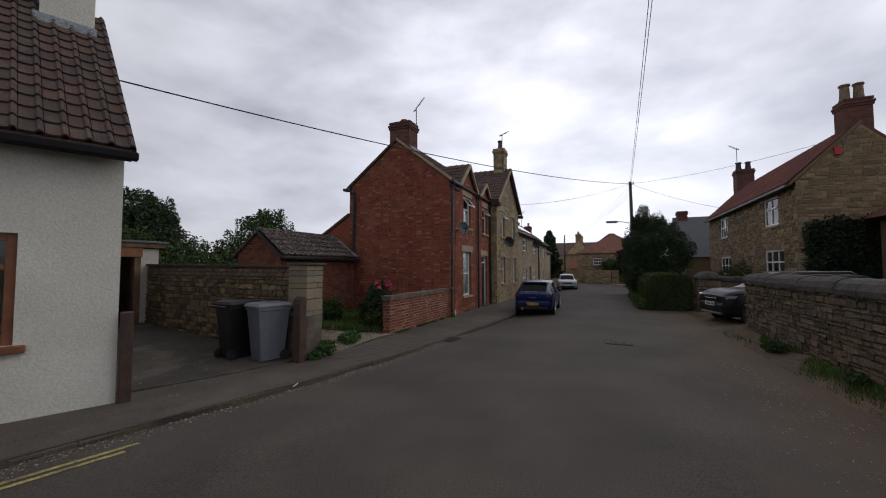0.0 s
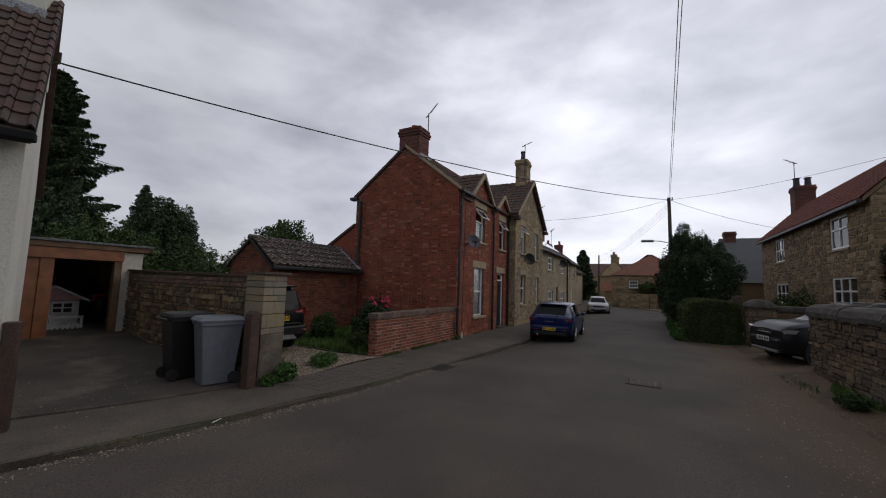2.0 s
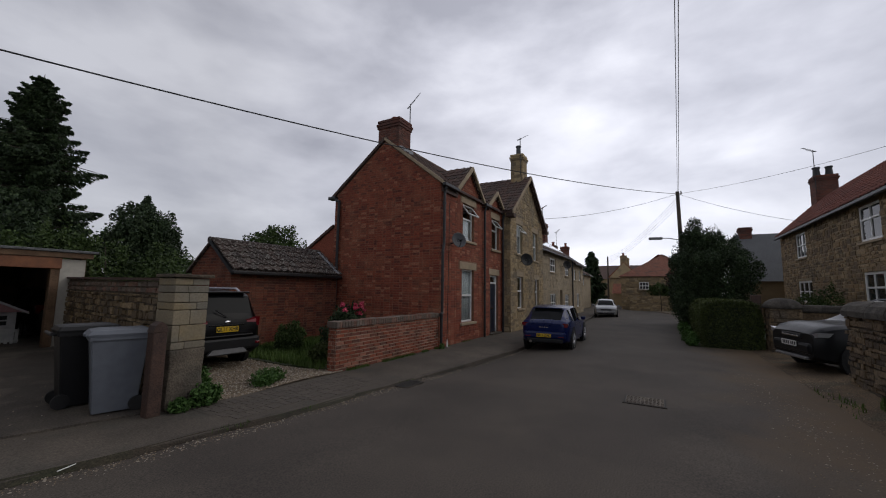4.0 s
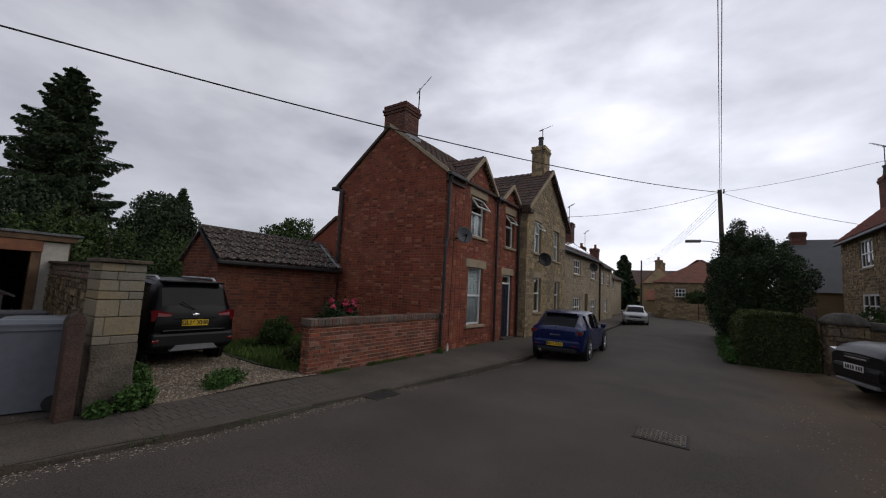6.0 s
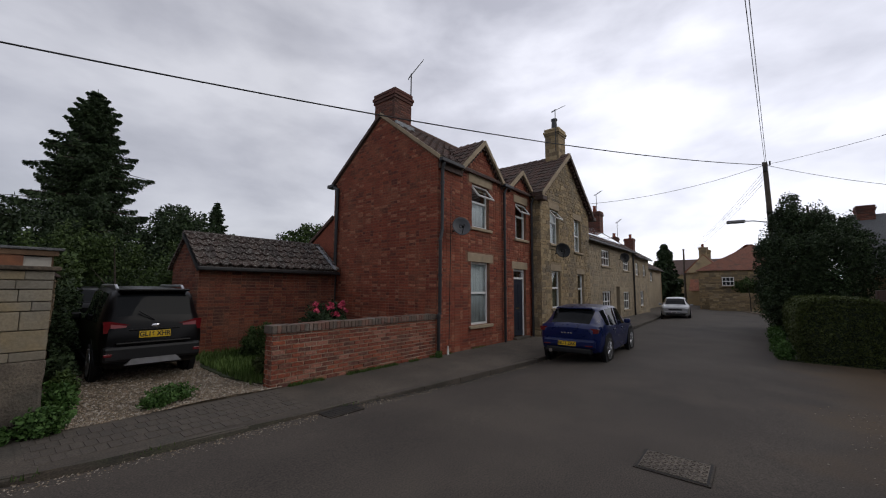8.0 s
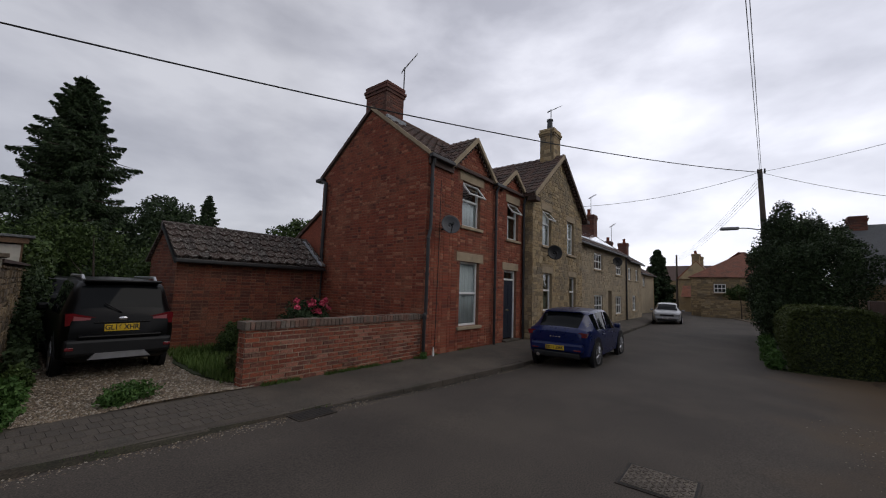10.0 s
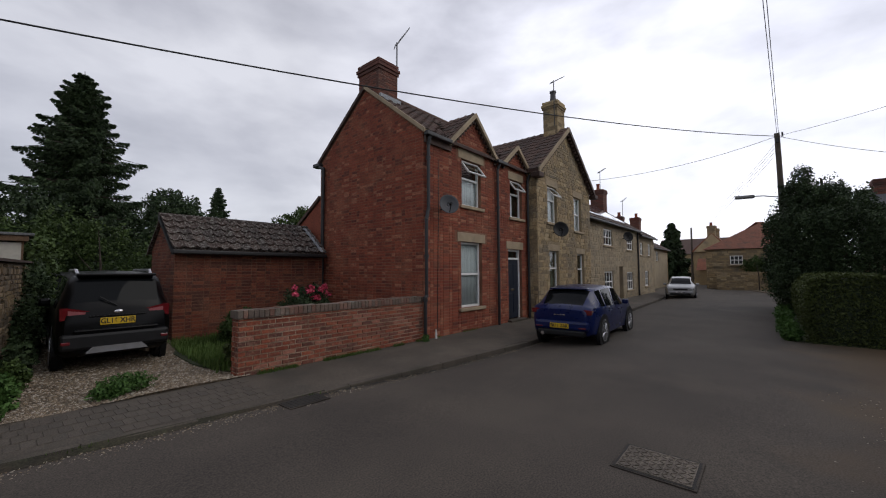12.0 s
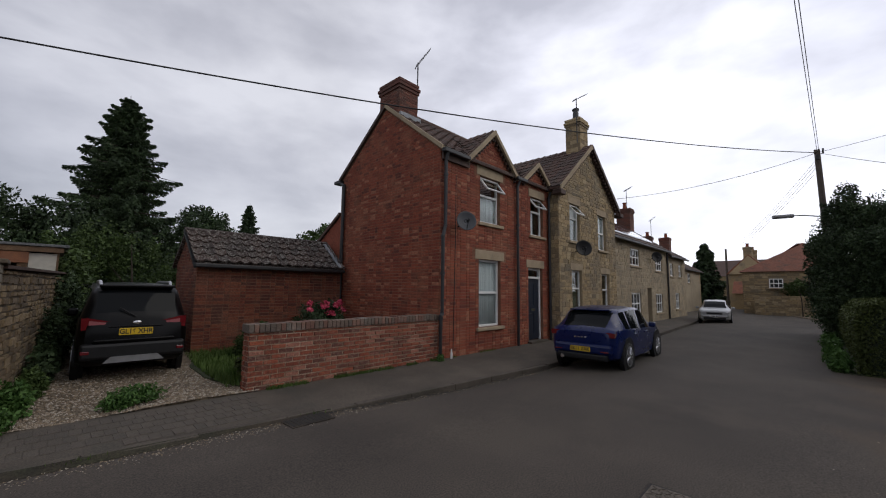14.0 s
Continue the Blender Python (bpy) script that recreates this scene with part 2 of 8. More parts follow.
dirty_edge(ASPHALT)
PAVING = surface("pavement_tarmac", (0.062, 0.051, 0.040), (0.096, 0.078, 0.060), 1.2, 60, 0.92, 0.5, 0.005, stain=((0.045, 0.045, 0.036), 1.5, 0.6), fine_mix=0.4)
CONCRETE = surface("worn_concrete", (0.036, 0.030, 0.025), (0.066, 0.055, 0.044), 1.1, 60, 0.93, 0.5, 0.006, stain=((0.16, 0.135, 0.105), 1.3, 0.6), fine_mix=0.45)
KERB_STONE = surface("kerb_stone", (0.058, 0.048, 0.038), (0.090, 0.074, 0.057), 1.6, 70, 0.92, 0.5, 0.005, stain=((0.040, 0.036, 0.024), 2.2, 0.7), fine_mix=0.4)
# near-black for painted shade and dirt in the gutter, and for dark gaps
SHADE_SILT = surface("shade_and_silt", (0.009, 0.008, 0.007), (0.018, 0.016, 0.013), 3, 60, 0.8, 0.5, 0.004)
EDGE_SOIL = surface("brown_edge_soil", (0.016, 0.012, 0.008), (0.048, 0.036, 0.022), 2.6, 60, 0.95, 0.6, 0.008, stain=((0.030, 0.036, 0.014), 1.7, 0.6), fine_mix=0.6)
DIRT = surface("dirt_and_grit", (0.065, 0.043, 0.024), (0.135, 0.092, 0.051), 1.3, 50, 0.95, 0.7, 0.01, stain=((0.04, 0.043, 0.026), 2.2, 0.7), fine_mix=0.6)
SOIL = surface("soil_and_grass", (0.03, 0.04, 0.016), (0.05, 0.062, 0.025), 2.0, 90, 0.95, 0.7, 0.02)
FIELD = surface("field", (0.05, 0.075, 0.03), (0.07, 0.09, 0.04), 0.2, 8, 0.95, 0.3, 0.05)
GRAVEL = surface("gravel", (0.10, 0.076, 0.05), (0.18, 0.142, 0.098), 3, 60, 0.95, 0.6, 0.02, fine_mix=0.6)
PEBBLE = surface("pebbles", (0.15, 0.115, 0.078), (0.25, 0.20, 0.145), 6, 150, 0.85, 0.2, 0.004, pieces=[(0.22, 0.165, 0.105), (0.30, 0.25, 0.19), (0.15, 0.112, 0.075), (0.40, 0.36, 0.30), (0.11, 0.085, 0.06)])
BLOCK = surface("paving_blocks", (0.056, 0.047, 0.038), (0.082, 0.068, 0.054), 1.4, 80, 0.92, 0.5, 0.004, pieces=[(0.076, 0.063, 0.049), (0.082, 0.067, 0.053), (0.070, 0.059, 0.047), (0.088, 0.073, 0.057)], fine_mix=0.4)
REDS = [(0.195, 0.038, 0.019), (0.235, 0.049, 0.023), (0.155, 0.034, 0.019), (0.265, 0.065, 0.032), (0.205, 0.043, 0.022), (0.10, 0.027, 0.018), (0.225, 0.056, 0.030), (0.34, 0.14, 0.08), (0.175, 0.037, 0.020), (0.245, 0.055, 0.026)]
BRICK = surface("old_red_brick", (0.14, 0.038, 0.022), (0.26, 0.08, 0.04), 0.9, 40, 0.9, 0.5, 0.006, pieces=REDS, stain=((0.30, 0.13, 0.07), 1.7, 0.4), fine_mix=0.45, lo=0.4, hi=0.6)
GARDEN_REDS = [(0.16, 0.034, 0.016), (0.235, 0.052, 0.023), (0.095, 0.027, 0.017), (0.29, 0.070, 0.030), (0.20, 0.045, 0.022), (0.065, 0.026, 0.020), (0.32, 0.135, 0.09), (0.12, 0.036, 0.025), (0.215, 0.047, 0.021)]
GARDEN_BRICK = surface("garden_wall_brick", (0.15, 0.045, 0.025), (0.27, 0.09, 0.048), 2.5, 50, 0.9, 0.5, 0.006, pieces=GARDEN_REDS, stain=((0.34, 0.22, 0.16), 22.0, 0.4), fine_mix=0.45)
COPING_BRICK = surface("coping_brick", (0.10, 0.06, 0.045), (0.2, 0.12, 0.09), 3, 60, 0.92, 0.6, 0.008, pieces=[(0.15, 0.075, 0.055), (0.12, 0.09, 0.07), (0.2, 0.11, 0.08), (0.1, 0.085, 0.07)], stain=((0.2, 0.19, 0.16), 5, 0.6), fine_mix=0.35)
# a darker tone of the red brick and its mortar, for the outbuilding
DARK_BRICK = surface("dark_red_brick", (0.10, 0.026, 0.015), (0.19, 0.055, 0.028), 0.9, 40, 0.9, 0.5, 0.006, pieces=[(0.14, 0.036, 0.019), (0.17, 0.048, 0.024), (0.10, 0.03, 0.018), (0.20, 0.065, 0.032), (0.055, 0.021, 0.015), (0.12, 0.030, 0.017)], stain=((0.22, 0.12, 0.075), 1.9, 0.3), fine_mix=0.45, lo=0.4, hi=0.6)
MORTAR_DARK = surface("dark_mortar", (0.13, 0.062, 0.038), (0.20, 0.11, 0.07), 2, 70, 0.95, 0.4, 0.004)
MORTAR_RED = surface("weathered_mortar", (0.15, 0.062, 0.036), (0.24, 0.125, 0.076), 2, 80, 0.95, 0.4, 0.004)
MORTAR = surface("pale_mortar", (0.27, 0.195, 0.135), (0.42, 0.33, 0.25), 2, 80, 0.95, 0.4, 0.004)
STONES = [(0.35, 0.255, 0.138), (0.27, 0.20, 0.112), (0.43, 0.335, 0.20), (0.21, 0.16, 0.098), (0.32, 0.23, 0.12), (0.16, 0.122, 0.078), (0.38, 0.285, 0.155)]
STONE = surface("limestone_rubble", (0.26, 0.19, 0.105), (0.37, 0.28, 0.16), 2.2, 30, 0.92, 0.7, 0.015, pieces=STONES, stain=((0.15, 0.135, 0.11), 1.3, 0.6), fine_mix=0.3)
STONE_MORTAR = surface("lime_mortar", (0.23, 0.175, 0.105), (0.32, 0.25, 0.155), 2.5, 50, 0.95, 0.5, 0.01)
DARK_STONES = [(0.12, 0.080, 0.043), (0.17, 0.117, 0.063), (0.08, 0.056, 0.035), (0.21, 0.152, 0.088), (0.135, 0.10, 0.06), (0.055, 0.041, 0.028)]
WALL_STONE = surface("weathered_wall_stone", (0.09, 0.062, 0.036), (0.175, 0.122, 0.068), 3, 22, 0.94, 1.0, 0.03, pieces=DARK_STONES, stain=((0.10, 0.09, 0.075), 1.7, 0.6), fine_mix=0.35)
WALL_MORTAR = surface("dark_wall_joint", (0.055, 0.043, 0.031), (0.105, 0.082, 0.057), 3, 40, 0.95, 0.6, 0.01)
ASHLAR = surface("ashlar_block", (0.15, 0.125, 0.085), (0.24, 0.20, 0.13), 2.5, 45, 0.9, 0.35, 0.006, pieces=[(0.25, 0.195, 0.11), (0.17, 0.15, 0.115), (0.24, 0.20, 0.135), (0.15, 0.135, 0.105)], stain=((0.2, 0.19, 0.16), 2.5, 0.5), fine_mix=0.15)
RENDERED = surface("old_cement_render", (0.07, 0.058, 0.045), (0.155, 0.128, 0.095), 3.2, 40, 0.95, 0.8, 0.02, stain=((0.08, 0.075, 0.06), 3, 0.6), fine_mix=0.3)
LINTEL = surface("stone_lintel", (0.30, 0.235, 0.155), (0.38, 0.30, 0.2), 3, 60, 0.9, 0.3, 0.004, stain=((0.2, 0.165, 0.12), 3, 0.5), fine_mix=0.15)
WHITEWASH = surface("white_roughcast", (0.53, 0.515, 0.455), (0.61, 0.595, 0.53), 1.0, 38, 0.9, 0.6, 0.013, stain=((0.5, 0.47, 0.40), 0.9, 0.5), fine_mix=0.10)
BLACK_GUTTER = plain("matt_black_gutter", (0.006, 0.006, 0.007), 0.75, spec=0.25, vary=0.2)
TILE = surface("brown_concrete_tile", (0.060, 0.036, 0.030), (0.095, 0.052, 0.040), 2, 50, 0.88, 0.5, 0.006, pieces=[(0.078, 0.043, 0.034), (0.062, 0.038, 0.032), (0.092, 0.05, 0.037), (0.052, 0.036, 0.031)], stain=((0.10, 0.09, 0.07), 6, 0.5), fine_mix=0.3)
MOSS_TILE = surface("lichened_tile", (0.042, 0.028, 0.023), (0.068, 0.045, 0.036), 2.4, 45, 0.92, 0.6, 0.01, pieces=[(0.06, 0.038, 0.031), (0.048, 0.033, 0.028), (0.075, 0.05, 0.04), (0.04, 0.03, 0.027)], stain=((0.27, 0.26, 0.23), 20, 0.85), fine_mix=0.4)
PANTILE = surface("orange_pantile", (0.15, 0.055, 0.032), (0.25, 0.092, 0.050), 2.5, 25, 0.9, 0.6, 0.03, pieces=[(0.20, 0.072, 0.040), (0.24, 0.088, 0.048), (0.16, 0.062, 0.038)], stain=((0.08, 0.05, 0.036), 1.6, 0.7), fine_mix=0.45)
RED_TILE = surface("dark_red_tile", (0.13, 0.042, 0.030), (0.19, 0.06, 0.04), 1.5, 40, 0.9, 0.4, 0.01, pieces=[(0.15, 0.05, 0.035), (0.18, 0.06, 0.04), (0.12, 0.042, 0.032)], stain=((0.09, 0.05, 0.04), 1.2, 0.5))
SLATE = surface("grey_slate", (0.075, 0.078, 0.085), (0.12, 0.125, 0.13), 2, 40, 0.75, 0.4, 0.006, pieces=[(0.09, 0.095, 0.1), (0.115, 0.12, 0.125), (0.075, 0.08, 0.088)])
LEAD = surface("lead_flashing", (0.20, 0.22, 0.24), (0.30, 0.32, 0.34), 4, 50, 0.55, 0.3, 0.004)
WHITE_UPVC = plain("white_upvc", (0.74, 0.74, 0.72), 0.35, vary=0.04)
CREAM_PAINT = plain("cream_paint", (0.42, 0.40, 0.35), 0.5)
BLACK_IRON = plain("black_painted_iron", (0.016, 0.016, 0.018), 0.45, vary=0.25)
CHIMNEY_BRICK = surface("sooty_chimney_brick", (0.11, 0.042, 0.030), (0.17, 0.062, 0.040), 1.5, 50, 0.92, 0.5, 0.006, pieces=[(0.15, 0.05, 0.035), (0.11, 0.042, 0.032), (0.18, 0.065, 0.042), (0.085, 0.04, 0.032)], stain=((0.06, 0.045, 0.04), 2, 0.6), fine_mix=0.3)
SOOT_MORTAR = surface("sooty_mortar", (0.13, 0.085, 0.065), (0.19, 0.13, 0.10), 2, 60, 0.95, 0.4, 0.004)
BROWN_WOOD = surface("brown_stained_wood", (0.040, 0.022, 0.016), (0.07, 0.037, 0.026), 4, 70, 0.7, 0.4, 0.004)
ORANGE_WOOD = surface("orange_stained_timber", (0.15, 0.052, 0.020), (0.23, 0.085, 0.032), 5, 80, 0.5, 0.3, 0.003, fine_mix=0.2)
RAW_WOOD = surface("bare_timber", (0.095, 0.055, 0.030), (0.16, 0.096, 0.054), 4, 60, 0.8, 0.4, 0.004)
POLE_WOOD = surface("creosoted_pole", (0.06, 0.047, 0.037), (0.10, 0.08, 0.062), 5, 60, 0.85, 0.5, 0.006)
GREY_PLASTIC = plain("grey_bin_plastic", (0.115, 0.127, 0.148), 0.5, vary=0.1)
BLACK_PLASTIC = plain("black_plastic", (0.009, 0.009, 0.010), 0.5, spec=0.3, vary=0.2)
TYRE = plain("tyre_rubber", (0.016, 0.016, 0.016), 0.85, vary=0.2)
ALLOY = plain("alloy_rim", (0.5, 0.5, 0.52), 0.3, metal=0.9)
SILVER_TRIM = plain("silver_trim", (0.22, 0.22, 0.225), 0.45, metal=0.4)
CHROME = plain("chrome", (0.7, 0.7, 0.72), 0.12, metal=1.0, vary=0.02)
BLACK_PAINT = plain("black_car_paint", (0.0025, 0.0025, 0.003), 0.3, spec=0.15, coat=0.05, vary=0.1)
BLUE_PAINT = plain("blue_car_paint", (0.0025, 0.009, 0.062), 0.28, spec=0.25, coat=0.25, vary=0.06)
SILVER_PAINT = plain("silver_car_paint", (0.30, 0.305, 0.31), 0.32, metal=0.4, coat=0.3, vary=0.04)
DARK_GREY_PAINT = plain("dark_grey_car_paint", (0.008, 0.0085, 0.010), 0.35, spec=0.2, coat=0.1, vary=0.06)
CAR_GLASS = glass_mat("tinted_car_glass", (0.006, 0.007, 0.008), 0.03, 0.10)
RED_LENS = plain("red_lamp_lens", (0.13, 0.006, 0.010), 0.12, coat=1.0, vary=0.15)
PALE_RED_LENS = plain("pale_red_lens", (0.30, 0.10, 0.11), 0.15, coat=1.0, vary=0.1)
CLEAR_LENS = plain("clear_lamp_lens", (0.22, 0.22, 0.23), 0.12, coat=1.0, vary=0.05)
YELLOW_PLATE = plain("yellow_plate", (0.62, 0.40, 0.012), 0.4, vary=0.03)
WHITE_PLATE = plain("white_plate", (0.65, 0.65, 0.63), 0.4, vary=0.03)
INK = plain("black_ink", (0.012, 0.012, 0.012), 0.5)
PANE = glass_mat("window_pane", (0.018, 0.021, 0.022))
CLEAR = clear_glass("clear_pane")
CURTAIN = plain("net_curtain", (0.66, 0.66, 0.66), 0.9, vary=0.1)
ROOM_DARK = plain("dim_room_plaster", (0.09, 0.085, 0.08), 0.9)
NAVY_DOOR = plain("navy_door_paint", (0.012, 0.018, 0.032), 0.4, vary=0.1)
DISH_GREY = plain("dark_grey_dish", (0.06, 0.063, 0.07), 0.6)
SOLAR = plain("solar_panel_glass", (0.62, 0.64, 0.68), 0.14, metal=0.9, coat=1.0, vary=0.1)
CAST_IRON = surface("worn_cast_iron", (0.10, 0.084, 0.068), (0.15, 0.126, 0.102), 5, 60, 0.8, 0.4, 0.004, metal=0.3)
DRAIN_IRON = surface("rusty_gully_iron", (0.030, 0.024, 0.019), (0.055, 0.043, 0.033), 5, 60, 0.8, 0.4, 0.004, metal=0.3)
YELLOW_LINE = surface("worn_yellow_paint", (0.26, 0.215, 0.07), (0.38, 0.32, 0.11), 5, 45, 0.85, 0.3, 0.003, stain=((0.09, 0.085, 0.06), 9, 0.9))
CABLE = plain("cable_black", (0.012, 0.012, 0.013), 0.6)
WIRE_GREY = plain("weathered_wire", (0.16, 0.165, 0.17), 0.5, metal=0.4)
LEAF_DARK = leafy("dark_conifer_foliage", (0.017, 0.031, 0.013), (0.031, 0.052, 0.021), (0.052, 0.08, 0.032))
LEAF_MID = leafy("garden_foliage", (0.025, 0.045, 0.011), (0.045, 0.075, 0.019), (0.075, 0.115, 0.032))
LEAF_HEDGE = leafy("clipped_hedge_leaf", (0.030, 0.043, 0.010), (0.052, 0.070, 0.017), (0.08, 0.10, 0.028))
LEAF_BRIGHT = leafy("bright_weed_leaf", (0.03, 0.07, 0.015), (0.055, 0.115, 0.025), (0.085, 0.16, 0.04))
GRASS_BLADE = leafy("lawn_grass", (0.046, 0.084, 0.016), (0.074, 0.122, 0.026), (0.105, 0.155, 0.04))
IVY_HEDGE_SHADE = leafy("ivy_and_hedge_shade", (0.009, 0.016, 0.009), (0.016, 0.027, 0.013), (0.03, 0.042, 0.02))
PINK_PETAL = leafy("pink_rose_petal", (0.38, 0.03, 0.07), (0.55, 0.06, 0.12), (0.62, 0.13, 0.18))
BARK = surface("bark", (0.035, 0.027, 0.02), (0.07, 0.055, 0.042), 6, 50, 0.95, 0.8, 0.02)

# ---- masonry, roofs, openings ----
UNIT = bpy.data.meshes.new("brick")
UNIT.from_pydata([(0, 0, 0), (1, 0, 0), (1, 0, 1), (0, 0, 1), (0.012, 1, 0.03), (0.988, 1, 0.03), (0.988, 1, 0.97), (0.012, 1, 0.97)], [],
                 [(4, 5, 6, 7), (0, 1, 5, 4), (1, 2, 6, 5), (2, 3, 7, 6), (3, 0, 4, 7)])
UNIT_OF = {}


def unit_for(material, name, kind=0):
    """The shared mesh of a piece; stones come in several rough-hewn kinds."""
    k = (material.name, name, kind)
    if k not in UNIT_OF:
        me = UNIT.copy()
        me.name = name
        if name == "stone":
            r = random.Random(kind)
            for v in list(me.vertices)[4:]:
                v.co.x += r.uniform(-0.07, 0.07)
                v.co.z += r.uniform(-0.13, 0.13)
                v.co.y += r.uniform(-0.3, 0.15)
        me.materials.append(material)
        UNIT_OF[k] = me
    return UNIT_OF[k]


def lay(spans, z0, z1, course, lengths, joint, rng, bond=True, wobble=0.0):
    """Courses of pieces: spans(za, zb) gives the stretches of wall at that height. Gives rows of (u0, u1, za, zb)."""
    out, z, i = [], z0, 0
    while z < z1 - 0.02:
        ch = course * (1 + wobble * rng.uniform(-1, 1))
        zb = min(z + ch, z1)
        for a, b in spans(z, zb):
            u = a - (lengths[0] * 0.5 if (bond and i % 2) else (rng.uniform(0, lengths[0]) if not bond else 0))
            k = i % 2
            while u < b:
                ln = lengths[k % len(lengths)] if bond else rng.uniform(*lengths)
                k += 1
                s, e = max(u, a), min(u + ln, b)
                if e - s > joint + 0.025:
                    out.append((s + joint / 2, e - joint / 2, z + joint / 2, zb - joint / 2))
                u += ln
        z = zb
        i += 1
    return out


def pieces(rows, o, u, n, material, parent, name, singles=0, key=None, proud=0.008, rough=0.003, rng=None, jag=0.0):
    """Sets pieces on a wall face: the singles first in order as objects of their own, the others joined."""
    o, u, n, z = Vector(o), Vector(u), Vector(n), Vector((0, 0, 1))
    rng = rng or random.Random(4)
    if key:
        rows = sorted(rows, key=key)
    if name == "stone":
        e = [min(0.02, (d - c) * 0.16) for a, b, c, d in rows]
        rows = [(a + rng.uniform(-g, g) * 0.6, b + rng.uniform(-g, g) * 0.6, c + rng.uniform(-g, g), d + rng.uniform(-g, g)) for (a, b, c, d), g in zip(rows, e)]
    for q, (a, b, c, d) in enumerate(rows[:singles]):
        ob = new(name, unit_for(material, name, q % 7 if name == "stone" else 0))
        p = o + u * a + z * c
        h = proud + rng.uniform(-rough, rough)
        ob.matrix_basis = Matrix(((u.x * (b - a), n.x * h, 0, p.x), (u.y * (b - a), n.y * h, 0, p.y), (0, 0, d - c, p.z), (0, 0, 0, 1)))
        adopt(ob, parent)
    vs, fs = [], []
    for a, b, c, d in rows[singles:]:
        h = proud + rng.uniform(-rough, rough)
        e = min(0.006, (d - c) * 0.1)
        k = len(vs)
        j = [rng.uniform(-jag, jag) for _ in range(8)] if jag else [0] * 8
        for uu, zz in ((a, c), (b, c), (b, d), (a, d)):
            vs.append(o + u * uu + z * zz)
        for q, (uu, zz) in enumerate(((a + e, c + e), (b - e, c + e), (b - e, d - e), (a + e, d - e))):
            vs.append(o + u * (uu + j[q]) + z * (zz + j[q + 4]) + n * h)
        fs += [(k + 4, k + 5, k + 6, k + 7), (k, k + 1, k + 5, k + 4), (k + 1, k + 2, k + 6, k + 5), (k + 2, k + 3, k + 7, k + 6), (k + 3, k, k + 4, k + 7)]
    if vs:
        ob = raw(name + "work", vs, fs, material, parent)
        tagged(ob, kind="stuff")


def minus(a, b, holes, za, zb):
    """The stretch a..b less the holes (u0, u1, z0, z1) that this height meets."""
    out = [(a, b)]
    for h0, h1, k0, k1 in holes:
        if k1 > za + 0.01 and k0 < zb - 0.01:
            nxt = []
            for s, e in out:
                if h0 > s:
                    nxt.append((s, min(e, h0)))
                if h1 < e:
                    nxt.append((max(s, h1), e))
            out = [q for q in nxt if q[1] - q[0] > 0.02]
    return out


def slab_wall(name, o, u, n, length, z0, z1, thick, holes, material, parent, top=None, label="", trim=(0.0, 0.0)):
    """A wall with real openings; top: further outline points (u, z) of a gable above z1; trim: what it leaves to the walls at its ends."""
    bm = bmesh.new()
    us = sorted({trim[0], length - trim[1], *[v for h in holes for v in h[:2] if 0 < v < length]})
    zs = sorted({z0, z1, *[v for h in holes for v in h[2:] if z0 < v < z1]})
    o, u, n = Vector(o), Vector(u), Vector(n)
    for a, b in zip(us, us[1:]):
        for c, d in zip(zs, zs[1:]):
            um, zm = (a + b) / 2, (c + d) / 2
            if any(h[0] < um < h[1] and h[2] < zm < h[3] for h in holes):
                continue
            prism(bm, [o + u * a + Vector((0, 0, c)), o + u * b + Vector((0, 0, c)), o + u * b + Vector((0, 0, d)), o + u * a + Vector((0, 0, d))], -n * thick)
    if top:
        prism(bm, [o + u * a + Vector((0, 0, c)) for a, c in top], -n * thick)
    bmesh.ops.remove_doubles(bm, verts=bm.verts[:], dist=0.0005)
    return part(name, bm, material, parent, label)


def tile_field(name, eave, along, up, material, parent, course=0.30, width=0.30, roll=0.032, lift=0.028, shape="roman", keep=None, seed=1):
    """Courses of roof tiles over the slope that starts at eave and spans the vectors along and up."""
    rng = random.Random(seed)
    eave, along, up = Vector(eave), Vector(along), Vector(up)
    la, lu = along.length, up.length
    a, b = along.normalized(), up.normalized()
    n = a.cross(b)
    if n.z < 0:
        n = -n
    if shape == "roman":
        prof = [(0, 0.15), (0.12, 0.9), (0.24, 0.9), (0.36, 0.15), (0.68, 0.0), (1.0, 0.15)]
    elif shape == "pan":
        prof = [(0, 0.9), (0.2, 0.35), (0.45, 0.0), (0.7, 0.3), (0.85, 0.9), (1.0, 0.95)]
    else:
        prof = [(0, 0.0), (1.0, 0.0)]
    vs, fs = [], []
    nr, nc = max(1, round(lu / course)), max(1, round(la / width))
    cw, cl = la / nc, lu / nr
    for r in range(nr):
        for c in range(nc):
            if keep and not keep((c + 0.5) / nc, (r + 0.5) / nr):
                continue
            j = rng.uniform(-0.006, 0.006)
            k = len(vs)
            m = len(prof)
            gap = 0.004 if shape != "flat" else 0.006
            for s, hgt in prof:
                p = eave + a * (c * cw + gap + s * (cw - 2 * gap)) + b * (r * cl + j)
                vs.append(p + n * (hgt * roll + 0.004))
                vs.append(p + n * (hgt * roll + lift))
                vs.append(p + b * (cl + 0.02) + n * (hgt * roll + 0.006))
            for i in range(m - 1):
                q = k + 3 * i
                fs.append((q, q + 3, q + 4, q + 1))
                fs.append((q + 1, q + 4, q + 5, q + 2))
            fs.append((k, k + 1, k + 2))
            q = k + 3 * (m - 1)
            fs.append((q, q + 2, q + 1))
    ob = raw(name, vs, fs, material, parent)
    tagged(ob, kind="stuff")
    return ob


